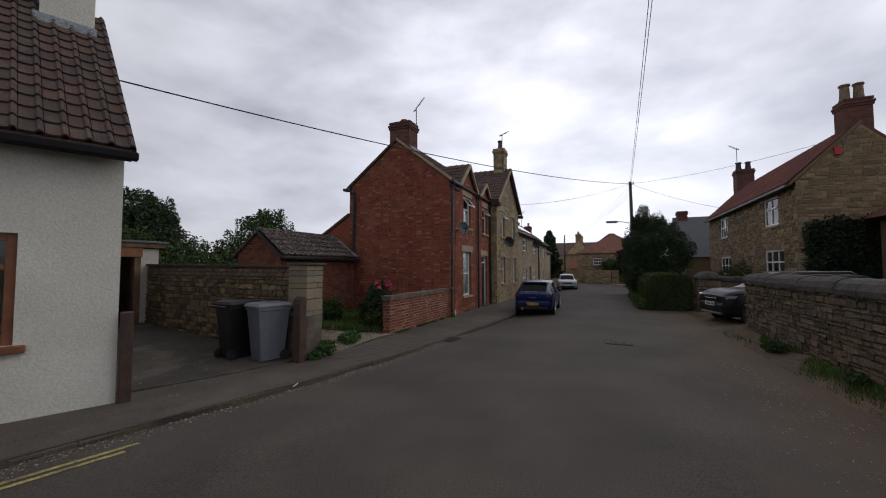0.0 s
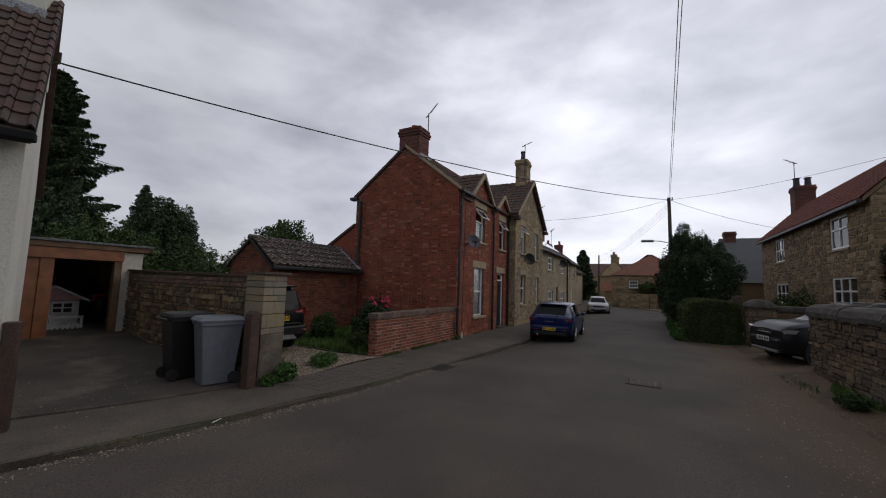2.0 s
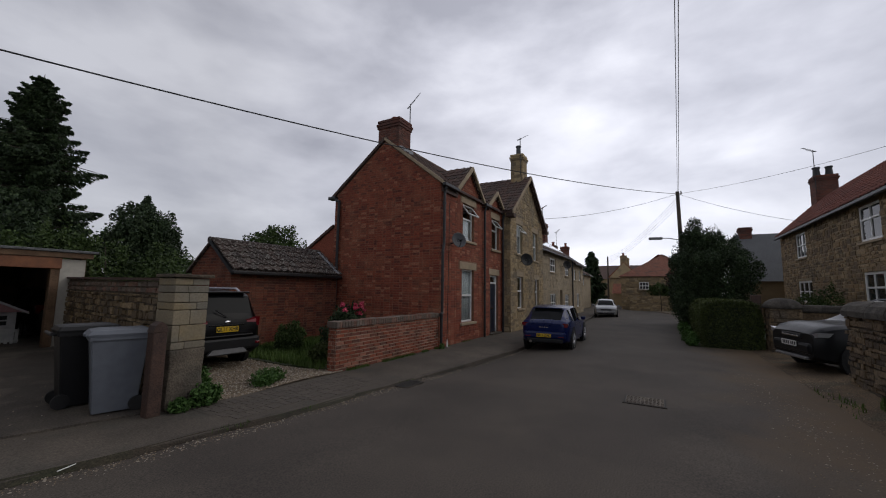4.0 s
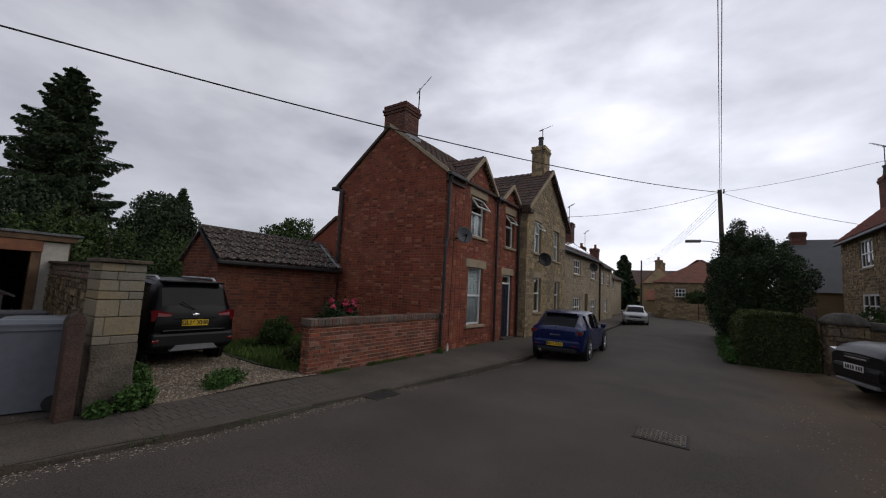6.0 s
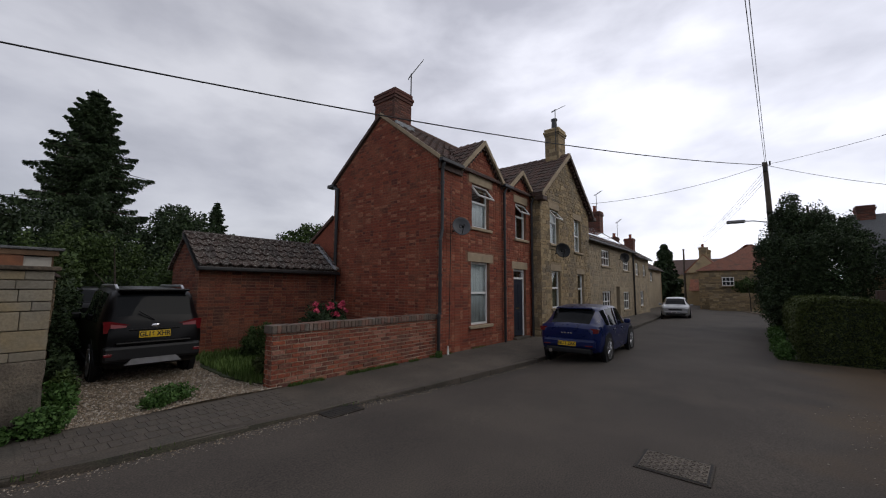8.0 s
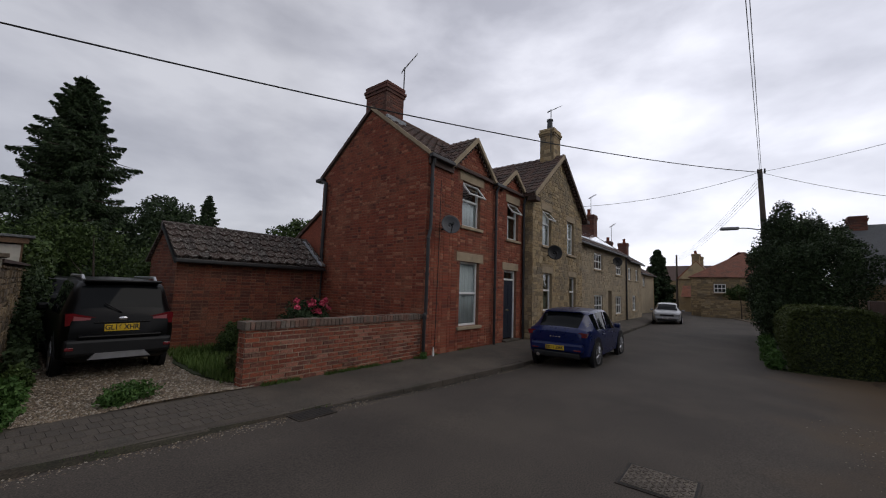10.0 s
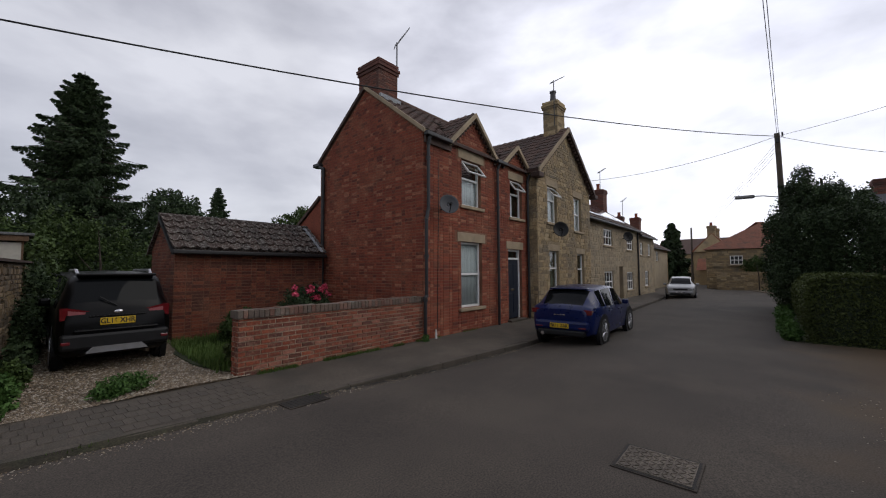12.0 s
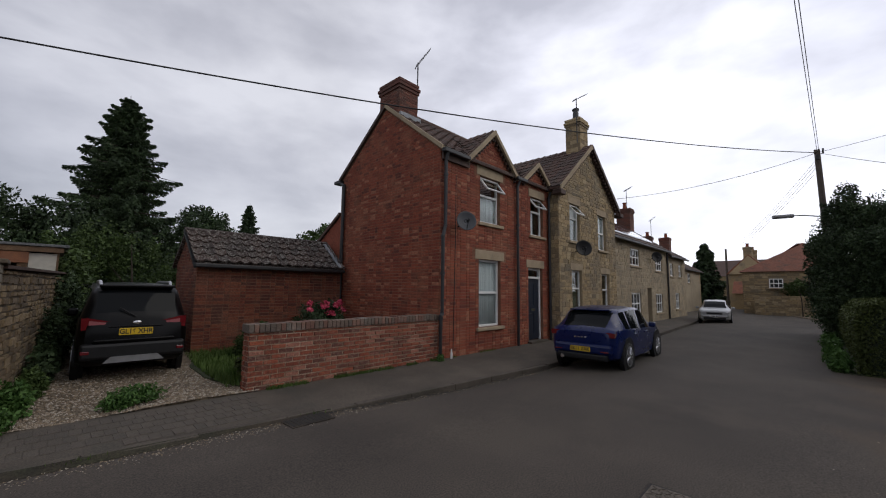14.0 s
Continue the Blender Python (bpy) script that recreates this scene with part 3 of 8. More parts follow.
def roof_slab(name, pts, thick, material, parent):
    bm = bmesh.new()
    prism(bm, pts, (0, 0, -thick))
    return part(name, bm, material, parent)


def wall_frame(o, u, n):
    """Turns (along, out, up) into the world."""
    o, u, n = Vector(o), Vector(u), Vector(n)
    return Matrix(((u.x, n.x, 0, o.x), (u.y, n.y, 0, o.y), (0, 0, 1, o.z), (0, 0, 0, 1)))


def window(m, u0, u1, z0, z1, parent, bars=(), mull=(), sill=True, open_top=None, frame_mat=None, lintel=None, curtain=None, depth=0.09, sill_mat=None, fw=0.055, pane=None, name="window"):
    """A window in an opening: frame, bars at heights, mullions, panes, sill, lintel, a top light hung open."""
    fm = frame_mat or WHITE_UPVC
    bm = bmesh.new()
    d0, d1 = -depth - 0.06, -depth
    for r in ((u0, u0 + fw, d0, d1, z0, z1), (u1 - fw, u1, d0, d1, z0, z1), (u0 + fw, u1 - fw, d0, d1, z0, z0 + fw), (u0 + fw, u1 - fw, d0, d1, z1 - fw, z1)):
        box(bm, *r, m=m, bevel=0.006)
    win = part(name, bm, fm, parent)
    for h in bars:
        part("transom", boxes((u0 + fw, u1 - fw, d0, d1 + 0.008, h - 0.03, h + 0.03), m=m, bevel=0.005), fm, win)
    for h in mull:
        part("mullion", boxes((h - 0.022, h + 0.022, d0, d1 + 0.004, z0 + fw, z1 - fw), m=m, bevel=0.004), fm, win)
    levels = [z0 + fw, *bars, z1 - fw]
    cols = [u0 + fw, *mull, u1 - fw]
    for i, (a, b) in enumerate(zip(levels, levels[1:])):
        if open_top is not None and i == len(levels) - 2:
            continue
        for c, d in zip(cols, cols[1:]):
            part("pane", boxes((c, d, d0 + 0.025, d0 + 0.031, a, b), m=m), pane or CLEAR, win).visible_shadow = False
    if open_top is not None:
        a = levels[-2] + 0.03
        h = z1 - fw - a + 0.04
        t = m @ Matrix.Translation(((u0 + u1) / 2, d1 + 0.015, z1 - fw + 0.02)) @ Matrix.Rotation(radians(open_top), 4, 'X')
        w = (u1 - u0) / 2 - fw + 0.02
        bm = bmesh.new()
        for r in ((-w, -w + 0.045, -0.02, 0.02, -h, 0), (w - 0.045, w, -0.02, 0.02, -h, 0), (-w + 0.045, w - 0.045, -0.02, 0.02, -h, -h + 0.045), (-w + 0.045, w - 0.045, -0.02, 0.02, -0.045, 0)):
            box(bm, *r, m=t, bevel=0.004)
        sash = part("top_light", bm, fm, win, "white top light hung open")
        del sash
        part("pane", boxes((-w + 0.045, w - 0.045, -0.003, 0.003, -h + 0.045, -0.045), m=t), CLEAR, win)
    if sill:
        part("sill", boxes((u0 - 0.1, u1 + 0.1, -depth - 0.02, 0.07, z0 - 0.085, z0 - 0.002), m=m, bevel=0.012), sill_mat or LINTEL, win)
    if lintel:
        part("lintel", boxes((u0 - lintel[0], u1 + lintel[0], -0.08, 0.014, z1 + 0.002, z1 + lintel[1]), m=m, bevel=0.006), LINTEL, win)
    if curtain:
        k0, k1, lo, hi = curtain
        bm = bmesh.new()
        nn = 30
        pts = [(k0 + (k1 - k0) * i / nn, d0 - 0.02 + 0.014 * math.sin(i * 2.1) + 0.008 * math.sin(i * 0.9)) for i in range(nn + 1)]
        lov = [bm.verts.new(m @ Vector((a, b, lo))) for a, b in pts]
        hiv = [bm.verts.new(m @ Vector((a, b, hi))) for a, b in pts]
        for i in range(nn):
            bm.faces.new((lov[i], lov[i + 1], hiv[i + 1], hiv[i]))
        cu = part("curtain", bm, CURTAIN, win, "grey net curtain", smooth=True)
        sol = cu.modifiers.new("thickness", 'SOLIDIFY')
        sol.thickness = 0.003
    return win


def chimney(x0, x1, y0, y1, z0, z1, parent, material, mortar, caps=(0.06, 0.05), pots=(), pot_mat=None, course=0.078, ln=(0.23, 0.23)):
    bm = boxes((x0, x1, y0, y1, z0, z1))
    c = caps[0]
    stack = part("chimney", bm, mortar, parent)
    rng = random.Random(8)
    sides = (((x0, y0, 0), (1, 0, 0), (0, -1, 0), x1 - x0), ((x0, y0, 0), (0, 1, 0), (-1, 0, 0), y1 - y0), ((x1, y0, 0), (0, 1, 0), (1, 0, 0), y1 - y0), ((x0, y1, 0), (1, 0, 0), (0, 1, 0), x1 - x0))
    for o, u, n, w in sides:
        pieces(lay(lambda a, b: [(0, w)], z0, z1, course, ln, 0.011, rng), o, u, n, material, stack, "brick", 0, proud=0.008)
    for i, (zz, g) in enumerate(((z1 - 0.30, c * 0.6), (z1 - 0.21, c), (z1 - 0.09, c * 0.5))):
        part("cap_course", boxes((x0 - g, x1 + g, y0 - g, y1 + g, zz, zz + 0.085), bevel=0.008), material, stack)
    for px, py, r, h in pots:
        bm = bmesh.new()
        cyl(bm, (px, py, z1 - 0.02), (px, py, z1 + 0.10), r * 1.25, r * 1.1, 14)
        cyl(bm, (px, py, z1 + 0.10), (px, py, z1 + h), r * 1.05, r * 0.9, 14)
        cyl(bm, (px, py, z1 + h), (px, py, z1 + h + 0.06), r * 1.15, r * 1.15, 14)
        part("chimney_pot", bm, pot_mat or BRICK, stack, smooth=False)
    return stack


def aerial(x, y, z0, z1, turn, name="tv_aerial", length=0.9, slope=0.6):
    t = thing(name, (x, y, z0), "thin metal television aerial on a chimney mast", "aerial")
    part("mast", (lambda b: (cyl(b, (x, y, z0), (x, y, z1), 0.018, n=8), b)[1])(bmesh.new()), BLACK_IRON, t)
    d = Vector((math.cos(turn), math.sin(turn), slope)).normalized()
    s = Vector((-math.sin(turn), math.cos(turn), 0))
    p = Vector((x, y, z1 - 0.05))
    bm = bmesh.new()
    cyl(bm, p - d * 0.12, p + d * length, 0.012, n=6)
    for i in range(9):
        c = p + d * (0.05 + i * (length - 0.08) / 8)
        cyl(bm, c - s * (0.17 - 0.008 * i), c + s * (0.17 - 0.008 * i), 0.006, n=5)
    part("boom", bm, SILVER_TRIM, t)
    part("reflector", boxes((-0.006, 0.006, -0.11, 0.11, -0.025, 0.025), m=Matrix.Translation(p - d * 0.1) @ Matrix.Rotation(turn, 4, 'Z')), SILVER_TRIM, t)
    return t


def pipe_run(name, pts, r, parent, mat=None, clips=()):
    bm = bmesh.new()
    tube(bm, pts, r, 10)
    for p in pts[1:-1]:
        bmesh.ops.create_uvsphere(bm, u_segments=8, v_segments=6, radius=r * 1.15, matrix=Matrix.Translation(p))
    for p in clips:
        q = Vector(p)
        cyl(bm, q - Vector((0, 0, 0.035)), q + Vector((0, 0, 0.035)), r * 1.35, n=10)
    return part(name, bm, mat or BLACK_IRON, parent)


def dish(at, facing, r, label, mat=None):
    t = thing("satellite_dish", at, label, "satellite dish")
    at, d = Vector(at), Vector(facing).normalized()
    q = d.to_track_quat('Z', 'Y').to_matrix().to_4x4()
    q.translation = at
    bm = bmesh.new()
    rows = []
    for i in range(7):
        f = i / 6
        rows.append([q @ Vector((r * f * math.cos(a) + 1e-5, r * f * math.sin(a), 0.16 * r * 2 * f * f)) for a in [2 * math.pi * k / 24 for k in range(24)]])
    rings(bm, rows[1:], cap=False)
    ctr = [bm.verts.new(p) for p in rows[1]]
    bm.faces.new(ctr)
    ob = part("reflector", bm, mat or DISH_GREY, t, smooth=True)
    ob.modifiers.new("thickness", 'SOLIDIFY').thickness = 0.006
    bm = bmesh.new()
    tip = q @ Vector((0, -0.05, r * 1.05))
    cyl(bm, q @ Vector((0, -r * 0.9, 0.2 * r)), tip, 0.012, n=6)
    part("arm", bm, BLACK_IRON, t)
    part("receiver", (lambda b: (cyl(b, tip, tip - d * 0.1, 0.03, n=8), b)[1])(bmesh.new()), BLACK_PLASTIC, t)
    part("bracket", (lambda b: (tube(b, [at - d * 0.01, at - d * 0.12, at - d * 0.12 + Vector((0.0, 0.22, -0.05))], 0.02), b)[1])(bmesh.new()), BLACK_IRON, t)
    return t


# ---- foliage ----
def leaf_cloud(rng, blobs, n, size, stretch=1.5, hollow=0.55, flat=0.0, gaps=0.0):
    """Leaves strewn through lumpy ellipsoids, thick near their skins. Gives vertices and faces."""
    vol = np.array([b[3] * b[4] * b[5] for b in blobs]) ** 0.75
    pick = rng.choice(len(blobs), n, p=vol / vol.sum())
    B = np.array(blobs)[pick]
    d = rng.normal(size=(n, 3))
    d /= np.linalg.norm(d, axis=1)[:, None]
    r = rng.uniform(hollow, 1.0, n) ** 0.6
    lump = 1 + 0.16 * np.sin(d[:, 0] * 5 + B[:, 0]) * np.sin(d[:, 1] * 6 + B[:, 1] * 2) + 0.14 * np.sin(d[:, 2] * 7 + B[:, 2] * 3) * np.sin(d[:, 0] * 9)
    p = B[:, :3] + d * B[:, 3:6] * (r * lump)[:, None]
    if gaps > 0:
        g = np.sin(p[:, 0] * 3.1) * np.sin(p[:, 1] * 2.7 + 1) * np.sin(p[:, 2] * 3.3 + 2)
        p = p[g > -1 + 2 * gaps * 0.6 - 0.3] if gaps < 1 else p
    n = len(p)
    t = rng.normal(size=(n, 3))
    t[:, 2] *= 1 - flat
    t /= np.linalg.norm(t, axis=1)[:, None]
    s = np.cross(t, rng.normal(size=(n, 3)))
    s /= np.linalg.norm(s, axis=1)[:, None]
    L = (size * rng.uniform(0.6, 1.4, n))[:, None]
    v = np.stack([p - t * L * stretch * 0.5, p + s * L * 0.42, p + t * L * stretch * 0.5, p - s * L * 0.42], axis=1).reshape(-1, 3)
    f = np.arange(4 * n).reshape(-1, 4)
    return v, f


def leaves(name, rng, blobs, n, size, material, parent=None, label="", **kw):
    v, f = leaf_cloud(rng, blobs, n, size, **kw)
    me = bpy.data.meshes.new(name)
    me.from_pydata(v.tolist(), [], f.tolist())
    me.update()
    me.materials.append(material)
    ob = adopt(new(name, me), parent)
    if label:
        ob["label"] = label
    return ob


def limb_tree(name, at, height, blobs, n, size, material, label, seed, trunk=0.2, category="tree", gaps=0.5):
    rng = np.random.default_rng(seed)
    t = thing(name, at, label, category)
    x, y, z = at
    bm = bmesh.new()
    cyl(bm, (x, y, z - 0.1), (x + 0.1, y, z + height * 0.45), trunk, trunk * 0.6, 10)
    cyl(bm, (x + 0.1, y, z + height * 0.43), (x, y + 0.1, z + height * 0.85), trunk * 0.6, trunk * 0.15, 8)
    for b in blobs:
        cyl(bm, (x + 0.05, y, z + min(height * 0.4, max(0.3, (b[2] - z) * 0.6))), (b[0], b[1], b[2]), trunk * 0.3, trunk * 0.06, 6)
    part("trunk", bm, BARK, t)
    # ragged sprays stand out of the main masses
    tips = []
    for b in blobs:
        for _ in range(7):
            d = rng.normal(size=3)
            d[2] = abs(d[2]) * 0.8 + 0.05
            d /= np.linalg.norm(d)
            s = 0.22 * min(b[3], b[4], b[5])
            tips.append((b[0] + d[0] * b[3] * 1.02, b[1] + d[1] * b[4] * 1.02, b[2] + d[2] * b[5] * 1.02, s * 0.9, s * 0.9, s * rng.uniform(0.9, 2.0)))
    leaves("crown", rng, list(blobs) + tips, n, size, material, t, gaps=gaps, hollow=0.4)
    return t


def teeth(spots, size, y0, y1, material, parent):
    """A course of small projecting blocks, each a part."""
    for px, pz in spots:
        part("dentil", boxes((px - size[0], px + size[0], y0, y1, pz - size[1], pz)), material, parent)


def conifer(name, at, height, radius, material, label, seed, n=16000, size=0.11, low=0.06, droop=0.28, power=0.85):
    """A spruce: whorls of drooping boughs hung with sprays of needles."""
    rng = np.random.default_rng(seed)
    t = thing(name, at, label, "tree")
    x, y, z = at
    bm = bmesh.new()
    cyl(bm, (x, y, z - 0.1), (x, y, z + height), 0.02 * height, 0.012, 10)
    P, D = [], []
    levels = int(height * 2.6) + 12
    for i in range(levels):
        f = low + (1 - low) * i / levels
        rr = radius * (1 - f) ** power * rng.uniform(0.72, 1.12) + 0.12
        k = int(rng.integers(6, 9))
        a0 = rng.uniform(0, 6.28)
        for j in range(k):
            a = a0 + 6.283 * j / k + rng.uniform(-0.25, 0.25)
            ln = rr * rng.uniform(0.6, 1.12)
            d = np.array([math.cos(a), math.sin(a), 0.0])
            b0 = np.array([x, y, z + height * f + rng.uniform(-0.3, 0.3) * (1 - f)])
            tip = b0 + d * ln + np.array([0, 0, -droop * ln * rng.uniform(0.4, 1.1) + 0.10 * ln])
            cyl(bm, b0, tip, 0.012 + 0.012 * ln, 0.006, 5, cap=False)
            m = max(8, int(n / (levels * 7) * (0.35 + 1.3 * ln / radius)))
            s = rng.uniform(0.12, 1.03, m) ** 0.75
            side = np.array([-d[1], d[0], 0])
            w = (1.04 - s) ** 0.8 * 0.34 * ln
            q = b0 + (tip - b0) * s[:, None] + side * (rng.uniform(-1, 1, m) * w)[:, None]
            q[:, 2] -= rng.uniform(-0.03, 1.0, m) ** 2 * np.sqrt(np.clip(1.05 - s, 0, 1)) * min(0.75, 0.4 * ln) + 0.30 * ln * s * (1 - s)
            P.append(q)
            dd = d * 0.6 + side * rng.uniform(-0.8, 0.8, m)[:, None] + np.array([0, 0, -0.55])
            D.append(dd)
    part("trunk", bm, BARK, t)
    p, d = np.concatenate(P), np.concatenate(D)
    d = d + rng.normal(size=d.shape) * 0.25
    d /= np.linalg.norm(d, axis=1)[:, None]
    s = np.cross(d, rng.normal(size=d.shape))
    s /= np.linalg.norm(s, axis=1)[:, None]
    L = (size * rng.uniform(0.6, 1.5, len(p)))[:, None]
    v = np.stack([p - d * L, p + s * L * 0.45, p + d * L * 1.3, p - s * L * 0.45], axis=1).reshape(-1, 3)
    raw("crown", v.tolist(), np.arange(len(v)).reshape(-1, 4).tolist(), material, t)
    return t


def blades(name, rng, spots, h, material, label, width=0.012, kind="stuff", category="grass", lean=0.5):
    """Grass blades standing on (x, y, z) spots."""
    p = np.array(spots)
    n = len(p)
    a = rng.uniform(0, 6.283, n)
    hh = h * rng.uniform(0.5, 1.4, n)
    tip = p + np.stack([np.cos(a) * hh * lean * rng.uniform(0, 1, n), np.sin(a) * hh * lean * rng.uniform(0, 1, n), hh], 1)
    s = np.stack([-np.sin(a), np.cos(a), np.zeros(n)], 1) * (width * rng.uniform(0.7, 1.5, n))[:, None]
    v = np.stack([p - s, p + s, tip], 1).reshape(-1, 3)
    ob = raw(name, v.tolist(), np.arange(3 * n).reshape(-1, 3).tolist(), material)
    return tagged(ob, label, category, "", kind)


# ---- the ground ----
KERB_LINE = [(-60, 24), (-25, 13.0), (-10, 8.3), (-3, 6.25), (0, 5.32), (1.6, 4.87), (2.5, 4.63), (4.45, 4.12), (6.2, 3.78), (8.3, 3.56), (13.9, 3.10), (20, 3.10), (30, 3.5), (38, 4.1), (46, 5.3), (56, 7.6), (80, 15)]
VERGE_LINE = [(-60, 5), (-25, -1.5), (-10, -2.9), (-3, -2.8), (0, -2.6), (1.6, -2.5), (2.5, -2.45), (4.45, -2.4), (6.2, -2.35), (8.3, -2.3), (13.9, -2.1), (20, -1.5), (30, -1.7), (38, -1.6), (44.0, 2.0), (56, 4.0), (80, 11)]


def at_x(line, x):
    for (a, b), (c, d) in zip(line, line[1:]):
        if a <= x <= c:
            return b + (d - b) * (x - a) / (c - a)
    return line[-1][1] if x > line[-1][0] else line[0][1]


def road_z(x, y):
    k, v = at_x(KERB_LINE, x), at_x(VERGE_LINE, x)
    m, h = (k + v) / 2, (k - v) / 2
    f = (y - m) / h
    g = min(1.0, max(0.0, (x - 8.6) / 2.5)) if x < 20 else 1.0
    return 0.015 - ((0.02 + 0.095 * g) * f ** 4 + 0.02 * f * f if y > m else 0.028 * f * f)


def pave_z(x):
    return at_x([(-80, 0.03), (5.5, 0.02), (8.5, -0.01), (12, -0.02), (17, -0.015), (40, 0.0), (90, 0)], x)


bm = bmesh.new()
S = 900
gv = [bm.verts.new((x, y, -0.16)) for x, y in ((-S, -S), (S, -S), (S, S), (-S, S))]
bm.faces.new(gv)
setting(part("ground", bm, FIELD), "open ground of grass and soil", "ground")
xs = [-60, -40, -25, -17, -10, -6, -3, -1.5] + [i * 0.75 for i in range(0, 54)] + [42, 44, 46, 49, 52, 56, 62, 70, 80]
vs, fs = [], []
NY = 14
for x in xs:
    k, v = at_x(KERB_LINE, x), at_x(VERGE_LINE, x)
    for j in range(NY + 1):
        y = v - 1.2 + (k + 0.02 - v + 1.2) * j / NY
        vs.append((x, y, road_z(x, max(y, v))))
for i in range(len(xs) - 1):
    for j in range(NY):
        a = i * (NY + 1) + j
        fs.append((a, a + NY + 1, a + NY + 2, a + 1))
setting(raw("road", vs, fs, ASPHALT, smooth=True), "worn dark grey asphalt village road", "road")
# pavement in tarmac, with the kerb as a real step
xs2 = [x for x in xs if -25 <= x <= 56]
vs, fs = [], []
for x in xs2:
    k = at_x(KERB_LINE, x) + 0.11
    back = at_x([(-25, 16.5), (-10, 12), (2.95, 6.4), (5.3, 6.0), (8.4, 5.35), (12.3, 5.3), (56, 12)], x) if x < 12.3 else (5.3 if x < 36 else at_x([(36, 5.4), (56, 9.4)], x))
    z = pave_z(x)
    vs += [(x, k, z), (x, back, z + 0.02), (x, k, -0.15), (x, back, -0.15)]
for i in range(len(xs2) - 1):
    a, b = 4 * i, 4 * i + 4
    fs += [(a, b, b + 1, a + 1), (a, a + 2, b + 2, b)]
setting(raw("pavement", vs, fs, PAVING), "narrow dark tarmac pavement", "pavement")

# ---- kerb stones ----
kerb = setting(raw("kerb", [(-24.9, 13.2, -0.16), (-24.8, 13.2, -0.16), (-24.8, 13.3, -0.16)], [(0, 1, 2)], KERB_STONE), "row of low worn kerb stones", "kerb")
kx = -6.0
rk = random.Random(3)
while kx < 36:
    ln = 0.9
    p, q = Vector((kx, at_x(KERB_LINE, kx), 0)), Vector((kx + ln, at_x(KERB_LINE, kx + ln), 0))
    d = (q - p).normalized()
    m = Matrix.Translation((p.x, p.y, 0)) @ Matrix.Rotation(math.atan2(d.y, d.x), 4, 'Z')
    zt = pave_z(kx) + rk.uniform(-0.006, 0.006)
    part("kerb_stone", boxes((0.004, (q - p).length - 0.004, 0, 0.125, -0.16, zt), m=m, bevel=0.012), KERB_STONE, kerb)
    kx += ln

# ---- red brick house ----
FY, GX = 5.03, 12.42          # front face, gable face
HX1, BY = 17.5, 9.30          # party wall, rear face
EAVE, RIDGE, RY = 4.83, 6.48, 7.16
house = thing("red_brick_house", (GX, FY, -0.05), "two-storey red brick cottage with dark tiled roof and small gables", "house")
fo, fu, fn = (GX, FY, 0), (1, 0, 0), (0, -1, 0)
F = wall_frame(fo, fu, fn)
X = lambda x: x - GX
f_holes = [(X(13.86), X(14.80), 0.60, 2.32), (X(13.90), X(14.78), 3.28, 4.52), (X(16.22), X(17.06), 0.02, 2.22), (X(16.38), X(17.14), 3.22, 4.42)]
d1 = (X(13.42), X(14.40), X(15.38), 5.74)
d2 = (X(15.98), X(16.72), X(17.46), 5.42)
fw = slab_wall("wall", fo, fu, fn, HX1 - GX, -0.15, EAVE, 0.3, f_holes, MORTAR_RED, house, trim=(0.302, 0))
for a, b, c, z in (d1, d2):
    bm = bmesh.new()
    prism(bm, [Vector((GX + a, FY, EAVE)), Vector((GX + c, FY, EAVE)), Vector((GX + b, FY, z))], (0, 0.3, 0))
    part("gable_wall", bm, MORTAR_RED, house)


def front_span(za, zb):
    if za < EAVE - 0.03:
        return minus(0, HX1 - GX, f_holes + [(X(13.60), X(15.06), 2.32, 2.56), (X(13.66), X(15.02), 4.52, 4.78), (X(16.12), X(17.16), 2.22, 2.46), (X(16.28), X(17.24), 4.42, 4.66)], za, zb)
    out = []
    for a, b, c, z in (d1, d2):
        if zb < z:
            f = (z - zb) / (z - EAVE)
            out += [(b - (b - a) * f, b + (c - b) * f)]
    return [s for a0, b0 in out for s in minus(a0, b0, [(X(13.66), X(15.02), 4.52, 4.78)], za, zb)]


rb = random.Random(21)
front_rows = lay(front_span, -0.1, 5.75, 0.075, (0.235, 0.12), 0.011, rb)
gable_top = [(0, EAVE), (BY - FY, EAVE), (RY - FY, RIDGE)]
slab_wall("gable_wall", (GX, FY, 0), (0, 1, 0), (-1, 0, 0), BY - FY, -0.15, EAVE, 0.3, [], MORTAR_RED, house, top=gable_top)


def gable_span(za, zb):
    if zb <= EAVE:
        return [(0, BY - FY)]
    f = max(0.0, (RIDGE - zb) / (RIDGE - EAVE))
    return [((RY - FY) * (1 - f), (RY - FY) + (BY - RY) * f)] if f > 0.03 else []


gable_rows = lay(gable_span, -0.1, RIDGE, 0.075, (0.235, 0.12), 0.011, rb)
slab_wall("rear_wall", (GX, BY, 0), (1, 0, 0), (0, 1, 0), HX1 - GX, -0.15, EAVE, 0.3, [], BRICK, house, trim=(0.302, 0))
# roof slopes
ov = 0.10
sl = (RIDGE - EAVE) / (RY - FY)
roof_slab("roof", [(GX - 0.02, FY - ov, EAVE - ov * sl + 0.08), (HX1 + 0.3, FY - ov, EAVE - ov * sl + 0.08), (HX1 + 0.3, RY, RIDGE + 0.08), (GX - 0.02, RY, RIDGE + 0.08)], 0.07, TILE, house)
roof_slab("roof", [(GX - 0.02, RY, RIDGE + 0.08), (HX1 + 0.3, RY, RIDGE + 0.08), (HX1 + 0.3, BY + ov, EAVE + 0.0), (GX - 0.02, BY + ov, EAVE + 0.0)], 0.07, TILE, house)


